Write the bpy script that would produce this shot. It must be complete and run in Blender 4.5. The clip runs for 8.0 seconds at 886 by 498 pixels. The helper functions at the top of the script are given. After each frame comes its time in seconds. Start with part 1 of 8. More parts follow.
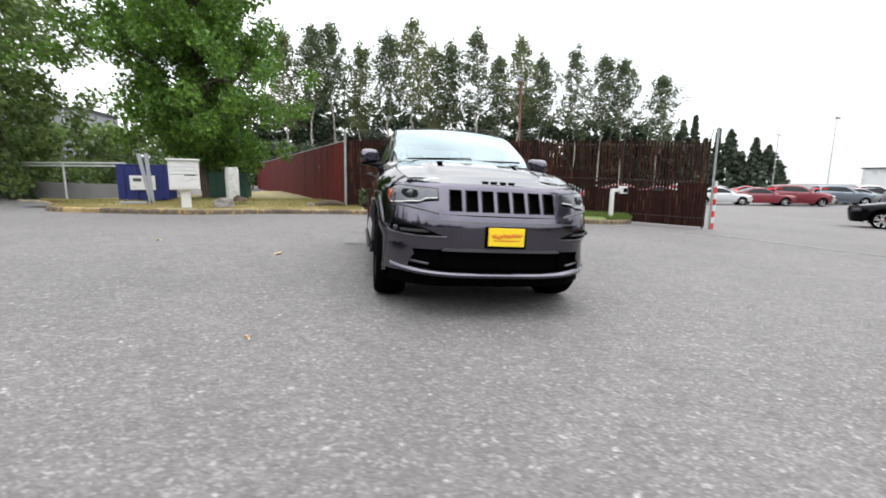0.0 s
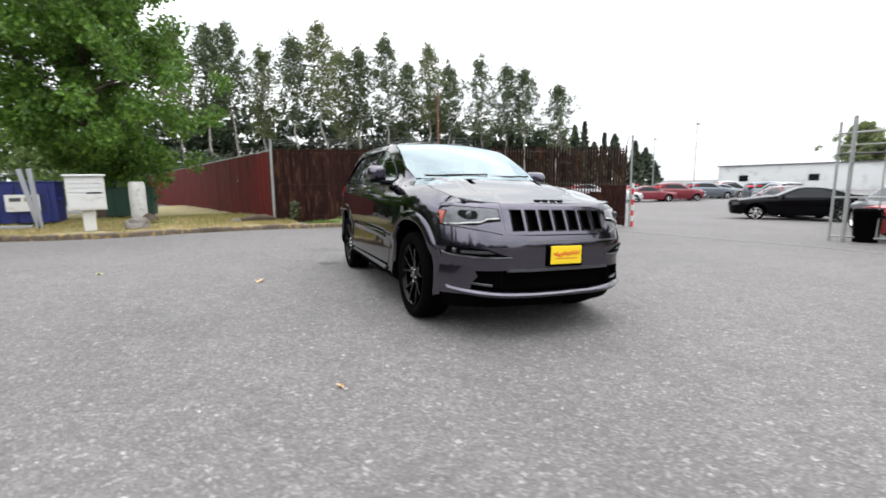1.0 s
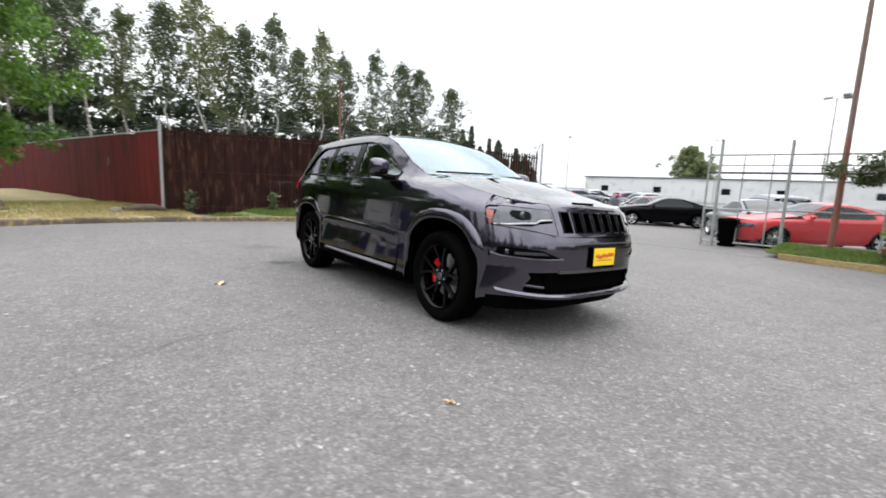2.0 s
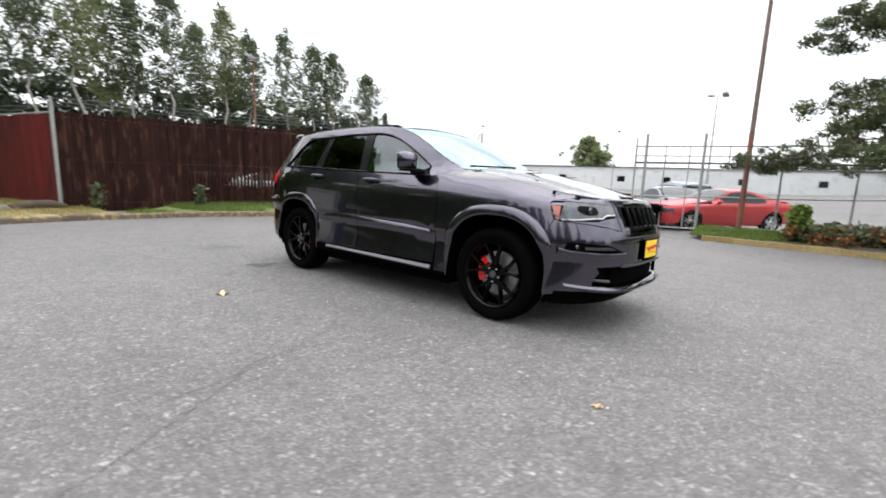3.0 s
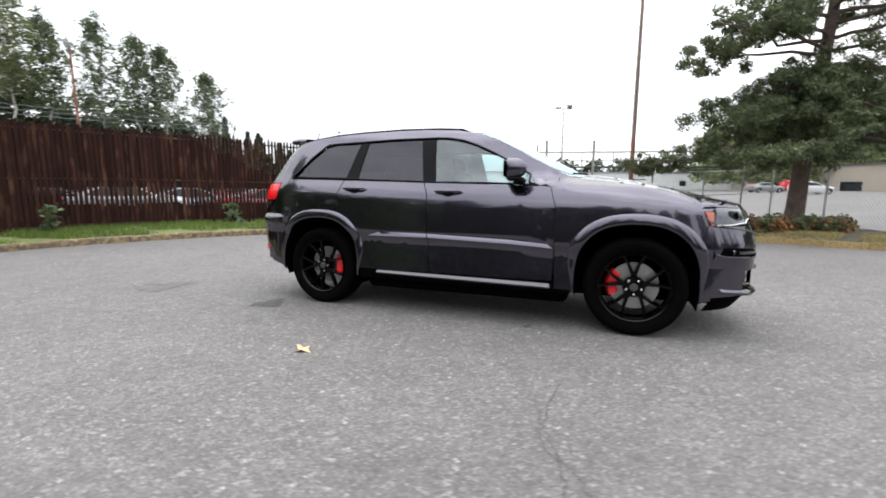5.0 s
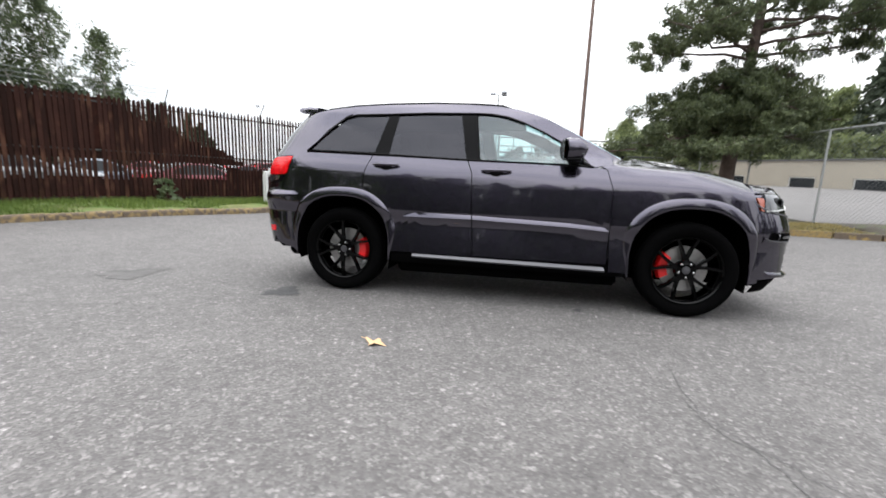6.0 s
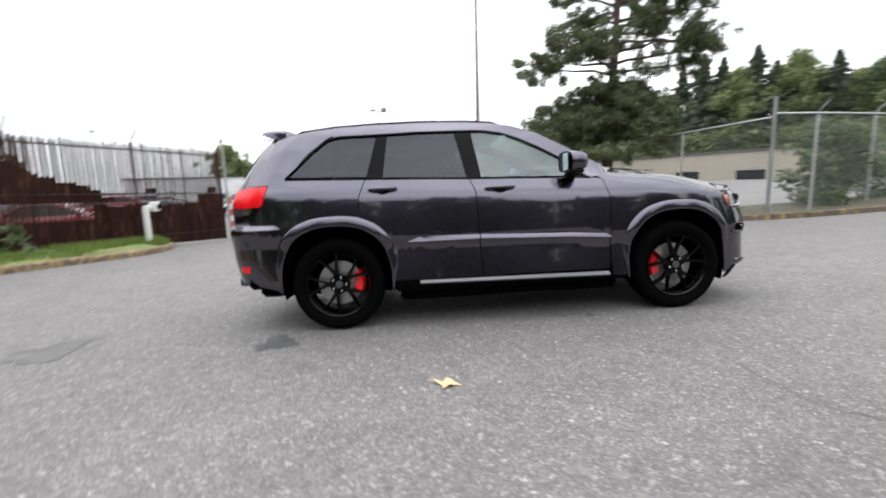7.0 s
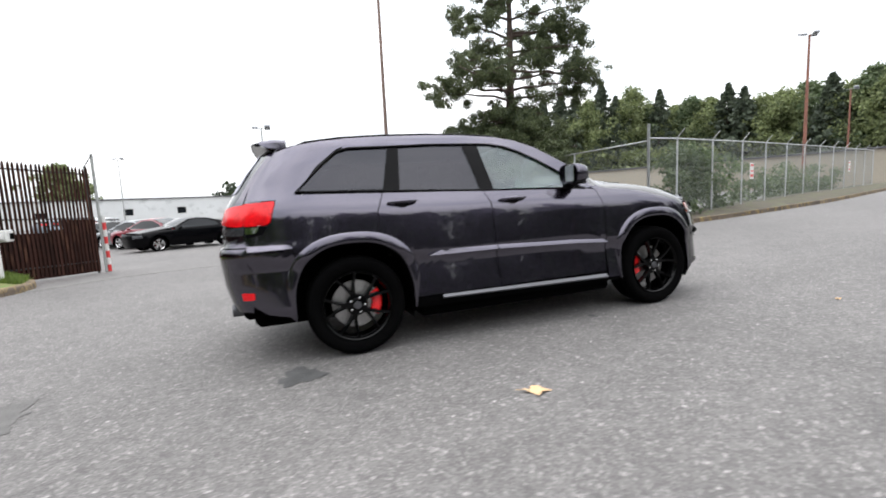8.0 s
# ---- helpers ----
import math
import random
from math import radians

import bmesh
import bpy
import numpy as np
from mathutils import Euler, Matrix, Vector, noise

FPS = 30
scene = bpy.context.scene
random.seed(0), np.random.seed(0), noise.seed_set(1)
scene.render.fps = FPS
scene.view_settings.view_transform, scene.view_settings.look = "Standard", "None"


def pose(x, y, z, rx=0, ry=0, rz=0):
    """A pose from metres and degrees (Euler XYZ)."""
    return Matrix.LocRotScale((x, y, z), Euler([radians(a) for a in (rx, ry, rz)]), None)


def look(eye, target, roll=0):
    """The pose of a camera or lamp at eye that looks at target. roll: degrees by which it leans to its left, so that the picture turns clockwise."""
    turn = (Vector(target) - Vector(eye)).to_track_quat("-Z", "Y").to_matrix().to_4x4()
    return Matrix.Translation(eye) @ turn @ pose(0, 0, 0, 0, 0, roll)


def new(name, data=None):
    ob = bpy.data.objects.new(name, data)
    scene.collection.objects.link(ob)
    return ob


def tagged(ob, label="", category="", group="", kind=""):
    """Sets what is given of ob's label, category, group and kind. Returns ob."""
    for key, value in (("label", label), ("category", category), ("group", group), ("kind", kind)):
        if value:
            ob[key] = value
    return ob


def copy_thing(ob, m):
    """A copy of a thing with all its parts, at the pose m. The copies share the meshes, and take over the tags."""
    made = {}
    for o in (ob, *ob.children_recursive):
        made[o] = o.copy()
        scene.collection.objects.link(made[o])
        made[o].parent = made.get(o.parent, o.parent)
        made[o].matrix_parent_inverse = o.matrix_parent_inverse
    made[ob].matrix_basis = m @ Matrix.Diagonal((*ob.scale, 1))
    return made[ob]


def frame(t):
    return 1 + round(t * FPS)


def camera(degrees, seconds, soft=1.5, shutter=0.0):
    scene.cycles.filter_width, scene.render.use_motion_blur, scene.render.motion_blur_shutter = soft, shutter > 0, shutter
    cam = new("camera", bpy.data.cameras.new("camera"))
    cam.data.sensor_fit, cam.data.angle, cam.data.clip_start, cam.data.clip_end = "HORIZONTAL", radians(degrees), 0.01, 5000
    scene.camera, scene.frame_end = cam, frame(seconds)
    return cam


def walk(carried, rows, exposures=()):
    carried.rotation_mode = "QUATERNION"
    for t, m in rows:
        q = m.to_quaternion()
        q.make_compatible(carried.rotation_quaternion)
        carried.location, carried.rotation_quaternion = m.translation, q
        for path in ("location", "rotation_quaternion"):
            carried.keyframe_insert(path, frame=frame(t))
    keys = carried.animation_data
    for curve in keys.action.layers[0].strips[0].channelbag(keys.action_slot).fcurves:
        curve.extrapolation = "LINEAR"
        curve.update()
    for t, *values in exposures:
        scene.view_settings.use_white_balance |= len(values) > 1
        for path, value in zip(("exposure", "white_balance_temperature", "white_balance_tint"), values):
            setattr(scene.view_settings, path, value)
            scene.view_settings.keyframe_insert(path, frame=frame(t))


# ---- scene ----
# ---- camera ----
cam = camera(90.6, 8.0, soft=1.7, shutter=0.5)
PATH = [
    (0, (-1.037, -5.518, 1.111), (-0.672, -3.577, 0.797), 0.6),
    (0.5, (-1.566, -5.326, 1.182), (-1.042, -3.426, 0.846), 1.3),
    (1, (-2.097, -5.081, 1.234), (-1.34, -3.253, 0.94), -1.0),
    (1.5, (-2.579, -4.735, 1.228), (-1.639, -2.994, 0.94), 1.8),
    (1.7, (-2.796, -4.572, 1.225), (-1.729, -2.906, 0.928), 1.8),
    (2.8, (-3.659, -3.632, 1.215), (-2.232, -2.267, 0.902), 2.3),
    (3, (-3.806, -3.439, 1.244), (-2.317, -2.147, 0.905), 1.7),
    (3.5, (-4.038, -2.912, 1.229), (-2.453, -1.74, 0.891), 1.6),
    (4, (-4.271, -2.396, 1.217), (-2.541, -1.437, 0.92), 0.9),
    (4.5, (-4.431, -1.843, 1.215), (-2.641, -1.007, 0.906), 0.3),
    (4.7, (-4.459, -1.646, 1.255), (-2.656, -0.833, 0.957), 0.7),
    (5.8, (-4.615, -0.423, 1.172), (-2.7, 0.022, 0.805), 0.0),
    (6, (-4.61, -0.245, 1.175), (-2.685, 0.153, 0.809), 2.2),
    (6.5, (-4.624, 0.28, 1.179), (-2.657, 0.407, 0.84), 2.7),
    (7, (-4.511, 0.818, 1.215), (-2.538, 0.692, 0.915), -1.8),
    (7.5, (-4.421, 1.356, 1.229), (-2.501, 0.822, 1.057), -3.7),
    (8, (-4.245, 1.906, 1.192), (-2.367, 1.257, 0.961), -2.7),
]
walk(cam, [(t, look(eye, target, roll)) for t, eye, target, roll in PATH])

# ---- world and light ----
world = bpy.data.worlds.new("overcast_sky")
scene.world = world
world.use_nodes = True
wn, wl = world.node_tree.nodes, world.node_tree.links
wn.clear()
w_out = wn.new("ShaderNodeOutputWorld")
w_bg = wn.new("ShaderNodeBackground")
w_sky = wn.new("ShaderNodeTexSky")
w_sky.sky_type, w_sky.sun_disc = "NISHITA", False
w_sky.sun_elevation, w_sky.sun_rotation = radians(66), radians(60)
w_sky.dust_density, w_sky.ozone_density = 4.0, 1.0
w_co = wn.new("ShaderNodeTexCoord")
w_map = wn.new("ShaderNodeMapping")
w_map.inputs["Scale"].default_value = (1.2, 1.2, 5.0)
w_noise = wn.new("ShaderNodeTexNoise")
w_noise.inputs["Scale"].default_value, w_noise.inputs["Detail"].default_value = 1.6, 5
w_ramp = wn.new("ShaderNodeValToRGB")
w_ramp.color_ramp.elements[0].position, w_ramp.color_ramp.elements[0].color = 0.36, (14.0, 14.7, 15.6, 1)
w_ramp.color_ramp.elements[1].position, w_ramp.color_ramp.elements[1].color = 0.60, (21.0, 21.2, 21.6, 1)
w_mix = wn.new("ShaderNodeMixRGB")
w_mix.inputs[0].default_value = 0.88
wl.new(w_co.outputs["Generated"], w_map.inputs[0])
wl.new(w_map.outputs[0], w_noise.inputs["Vector"])
wl.new(w_noise.outputs[0], w_ramp.inputs[0])
wl.new(w_sky.outputs[0], w_mix.inputs[1])
wl.new(w_ramp.outputs[0], w_mix.inputs[2])
# an overcast dome is brighter overhead than at the skyline
w_sep = wn.new("ShaderNodeSeparateXYZ")
w_gain = wn.new("ShaderNodeMath")
w_gain.operation, w_gain.use_clamp = "MAXIMUM", False
w_gain.inputs[1].default_value = 0.0
w_lift = wn.new("ShaderNodeMath")
w_lift.operation = "MULTIPLY_ADD"
w_lift.inputs[1].default_value, w_lift.inputs[2].default_value = 1.1, 0.55
w_dome = wn.new("ShaderNodeVectorMath")
w_dome.operation = "SCALE"
wl.new(w_co.outputs["Generated"], w_sep.inputs[0])
wl.new(w_sep.outputs[2], w_gain.inputs[0])
wl.new(w_gain.outputs[0], w_lift.inputs[0])
wl.new(w_mix.outputs[0], w_dome.inputs[0])
wl.new(w_lift.outputs[0], w_dome.inputs["Scale"])
wl.new(w_dome.outputs[0], w_bg.inputs[0])
w_bg.inputs[1].default_value = 0.137
wl.new(w_bg.outputs[0], w_out.inputs[0])

sun = new("sun", bpy.data.lights.new("sun", "SUN"))
sun.data.energy, sun.data.angle, sun.data.color = 0.85, radians(75), (1.0, 0.97, 0.93)
sun.matrix_world = look((9.6, 5.5, 25), (0, 0, 0))


# ---- materials ----
def surface(name, color, rough=0.7, metal=0.0, vary=0.18, coarse=1.3, fine=45.0, bump=0.15, piece=0.0, coat=0.0, stain=None, stain_at=0.62, spec=0.5, island=0.0, depth=0.01, coat_ior=1.5, coat_rough=0.02, edge=None):
    """A surface with variation at two scales, fine relief, and a shift from piece to piece."""
    m = bpy.data.materials.new(name)
    m.use_nodes = True
    n, l = m.node_tree.nodes, m.node_tree.links
    p = n["Principled BSDF"]
    co = n.new("ShaderNodeTexCoord")
    info = n.new("ShaderNodeObjectInfo")
    shift = n.new("ShaderNodeVectorMath")
    shift.operation = "MULTIPLY_ADD"
    shift.inputs[1].default_value = (37.0, 19.0, 53.0)
    l.new(info.outputs["Random"], shift.inputs[0])
    l.new(co.outputs["Object"], shift.inputs[2])
    big = n.new("ShaderNodeTexNoise")
    big.inputs["Scale"].default_value, big.inputs["Detail"].default_value = coarse, 4
    small = n.new("ShaderNodeTexNoise")
    small.inputs["Scale"].default_value, small.inputs["Detail"].default_value = fine, 3
    for t in (big, small):
        l.new(shift.outputs[0], t.inputs["Vector"])
    mix = n.new("ShaderNodeMath")
    mix.operation = "MULTIPLY_ADD"
    mix.inputs[1].default_value = 0.6
    l.new(big.outputs[0], mix.inputs[0])
    half = n.new("ShaderNodeMath")
    half.operation = "MULTIPLY"
    half.inputs[1].default_value = 0.4
    l.new(small.outputs[0], half.inputs[0])
    l.new(half.outputs[0], mix.inputs[2])
    ramp = n.new("ShaderNodeValToRGB")
    lo, hi = 1 - vary, 1 + vary
    ramp.color_ramp.elements[0].position, ramp.color_ramp.elements[1].position = 0.32, 0.68
    ramp.color_ramp.elements[0].color = (color[0] * lo, color[1] * lo, color[2] * lo, 1)
    ramp.color_ramp.elements[1].color = (color[0] * hi, color[1] * hi, color[2] * hi, 1)
    l.new(mix.outputs[0], ramp.inputs[0])
    col = ramp.outputs[0]
    if stain:
        sn = n.new("ShaderNodeTexNoise")
        sn.inputs["Scale"].default_value, sn.inputs["Detail"].default_value = coarse * 2.3, 6
        l.new(shift.outputs[0], sn.inputs["Vector"])
        sr = n.new("ShaderNodeMapRange")
        sr.inputs[1].default_value, sr.inputs[2].default_value = stain_at - 0.06, stain_at + 0.06
        l.new(sn.outputs[0], sr.inputs[0])
        sm = n.new("ShaderNodeMixRGB")
        sm.inputs[2].default_value = (*stain, 1)
        l.new(sr.outputs[0], sm.inputs[0])
        l.new(col, sm.inputs[1])
        col = sm.outputs[0]
    if piece or island:
        hsv = n.new("ShaderNodeHueSaturation")
        r = n.new("ShaderNodeMapRange")
        r.inputs[3].default_value, r.inputs[4].default_value = 1 - (piece or island), 1 + (piece or island)
        if island:
            geo = n.new("ShaderNodeNewGeometry")
            l.new(geo.outputs["Random Per Island"], r.inputs[0])
        else:
            l.new(info.outputs["Random"], r.inputs[0])
        l.new(r.outputs[0], hsv.inputs["Value"])
        l.new(col, hsv.inputs["Color"])
        col = hsv.outputs[0]
    l.new(col, p.inputs["Base Color"])
    p.inputs["Roughness"].default_value = rough
    p.inputs["Metallic"].default_value = metal
    p.inputs["Specular IOR Level"].default_value = spec
    if edge:
        p.inputs["Specular Tint"].default_value = (*edge, 1)
    if coat:
        p.inputs["Coat Weight"].default_value, p.inputs["Coat Roughness"].default_value = coat, coat_rough
        p.inputs["Coat IOR"].default_value = coat_ior
    if bump:
        b = n.new("ShaderNodeBump")
        b.inputs["Strength"].default_value, b.inputs["Distance"].default_value = bump, depth
        l.new(small.outputs[0], b.inputs["Height"])
        l.new(b.outputs[0], p.inputs["Normal"])
    return m


def leaf_material(name, dark, light, through_share=0.3):
    """Leaves: a tint from leaf to leaf, slightly glossy, letting some light through."""
    m = bpy.data.materials.new(name)
    m.use_nodes = True
    n, l = m.node_tree.nodes, m.node_tree.links
    p = n["Principled BSDF"]
    geo = n.new("ShaderNodeNewGeometry")
    co = n.new("ShaderNodeTexCoord")
    big = n.new("ShaderNodeTexNoise")
    big.inputs["Scale"].default_value, big.inputs["Detail"].default_value = 0.7, 3
    l.new(co.outputs["Object"], big.inputs["Vector"])
    add = n.new("ShaderNodeMath")
    add.operation = "MULTIPLY_ADD"
    add.inputs[1].default_value = 0.5
    l.new(geo.outputs["Random Per Island"], add.inputs[0])
    off = n.new("ShaderNodeMath")
    off.operation = "MULTIPLY"
    off.inputs[1].default_value = 0.5
    l.new(big.outputs[0], off.inputs[0])
    l.new(off.outputs[0], add.inputs[2])
    ramp = n.new("ShaderNodeValToRGB")
    ramp.color_ramp.elements[0].position, ramp.color_ramp.elements[0].color = 0.2, (*dark, 1)
    ramp.color_ramp.elements[1].position, ramp.color_ramp.elements[1].color = 0.8, (*light, 1)
    l.new(add.outputs[0], ramp.inputs[0])
    l.new(ramp.outputs[0], p.inputs["Base Color"])
    p.inputs["Roughness"].default_value = 0.6
    tr = n.new("ShaderNodeBsdfTranslucent")
    l.new(ramp.outputs[0], tr.inputs[0])
    ms = n.new("ShaderNodeMixShader")
    ms.inputs[0].default_value = through_share
    l.new(p.outputs[0], ms.inputs[1])
    l.new(tr.outputs[0], ms.inputs[2])
    l.new(ms.outputs[0], n["Material Output"].inputs[0])
    return m


def glass_material(name, tint, share=1.0, sheen=(0.8, 0.8, 0.8)):
    """Thin window glass: tinted see-through with a mirror sheen that grows at a slant."""
    m = bpy.data.materials.new(name)
    m.use_nodes = True
    n, l = m.node_tree.nodes, m.node_tree.links
    n.remove(n["Principled BSDF"])
    tr = n.new("ShaderNodeBsdfTransparent")
    tr.inputs[0].default_value = (*tint, 1)
    gl = n.new("ShaderNodeBsdfGlossy")
    gl.inputs["Roughness"].default_value = 0.01
    gl.inputs["Color"].default_value = (*sheen, 1)
    fr = n.new("ShaderNodeLayerWeight")
    fr.inputs[0].default_value = 0.5
    po = n.new("ShaderNodeMath")
    po.operation = "POWER"
    po.inputs[1].default_value = 5.0
    l.new(fr.outputs["Facing"], po.inputs[0])
    bo = n.new("ShaderNodeMath")
    bo.operation = "MULTIPLY_ADD"
    bo.inputs[1].default_value, bo.inputs[2].default_value = 0.92, 0.08 * share
    bo.use_clamp = True
    l.new(po.outputs[0], bo.inputs[0])
    ms = n.new("ShaderNodeMixShader")
    l.new(bo.outputs[0], ms.inputs[0])
    l.new(tr.outputs[0], ms.inputs[1])
    l.new(gl.outputs[0], ms.inputs[2])
    l.new(ms.outputs[0], n["Material Output"].inputs[0])
    return m


def asphalt_material(name, color, flecks=0.5):
    """Worn asphalt: pale and dark aggregate in a grey binder, with broad patches."""
    m = bpy.data.materials.new(name)
    m.use_nodes = True
    n, l = m.node_tree.nodes, m.node_tree.links
    p = n["Principled BSDF"]
    co = n.new("ShaderNodeTexCoord")

    def noise_at(scale, detail, rough=0.5):
        t = n.new("ShaderNodeTexNoise")
        t.inputs["Scale"].default_value, t.inputs["Detail"].default_value, t.inputs["Roughness"].default_value = scale, detail, rough
        l.new(co.outputs["Object"], t.inputs["Vector"])
        return t

    broad, mid = noise_at(0.22, 5, 0.6), noise_at(3.5, 5, 0.65)
    vor = n.new("ShaderNodeTexVoronoi")
    vor.inputs["Scale"].default_value = 85.0
    l.new(co.outputs["Object"], vor.inputs["Vector"])
    vor2 = n.new("ShaderNodeTexVoronoi")
    vor2.inputs["Scale"].default_value = 46.0
    l.new(co.outputs["Object"], vor2.inputs["Vector"])

    def ramp_of(source, stops):
        r = n.new("ShaderNodeValToRGB")
        r.color_ramp.elements[0].position, r.color_ramp.elements[0].color = stops[0][0], (*[stops[0][1]] * 3, 1)
        r.color_ramp.elements[1].position, r.color_ramp.elements[1].color = stops[1][0], (*[stops[1][1]] * 3, 1)
        for pos, v in stops[2:]:
            r.color_ramp.elements.new(pos).color = (v, v, v, 1)
        l.new(source, r.inputs[0])
        return r.outputs[0]

    def times(a, b):
        t = n.new("ShaderNodeMixRGB")
        t.blend_type = "MULTIPLY"
        t.inputs[0].default_value = 1.0
        l.new(a, t.inputs[1])
        l.new(b, t.inputs[2])
        return t.outputs[0]

    base = n.new("ShaderNodeRGB")
    base.outputs[0].default_value = (*color, 1)
    sep = n.new("ShaderNodeSeparateColor")
    l.new(vor.outputs["Color"], sep.inputs[0])
    sep2 = n.new("ShaderNodeSeparateColor")
    l.new(vor2.outputs["Color"], sep2.inputs[0])
    grain = ramp_of(sep.outputs[0], [(0.0, 1 - 0.55 * flecks), (1.0, 1 + 1.5 * flecks), (0.55, 1.0), (0.86, 1 + 0.35 * flecks)])
    stone = ramp_of(sep2.outputs[1], [(0.945, 1.0), (0.985, 1 + 1.6 * flecks)])
    patch = ramp_of(broad.outputs[0], [(0.3, 0.86), (0.7, 1.12)])
    blot = ramp_of(mid.outputs[0], [(0.3, 0.90), (0.72, 1.09)])
    scuff = ramp_of(noise_at(17.0, 4, 0.7).outputs[0], [(0.36, 0.84), (0.66, 1.17)])
    col = times(times(times(times(times(base.outputs[0], grain), stone), patch), blot), scuff)
    l.new(col, p.inputs["Base Color"])
    p.inputs["Roughness"].default_value = 0.8
    p.inputs["Specular IOR Level"].default_value = 0.4
    b = n.new("ShaderNodeBump")
    b.inputs["Strength"].default_value, b.inputs["Distance"].default_value = 0.55, 0.006
    l.new(vor.outputs["Distance"], b.inputs["Height"])
    l.new(b.outputs[0], p.inputs["Normal"])
    return m


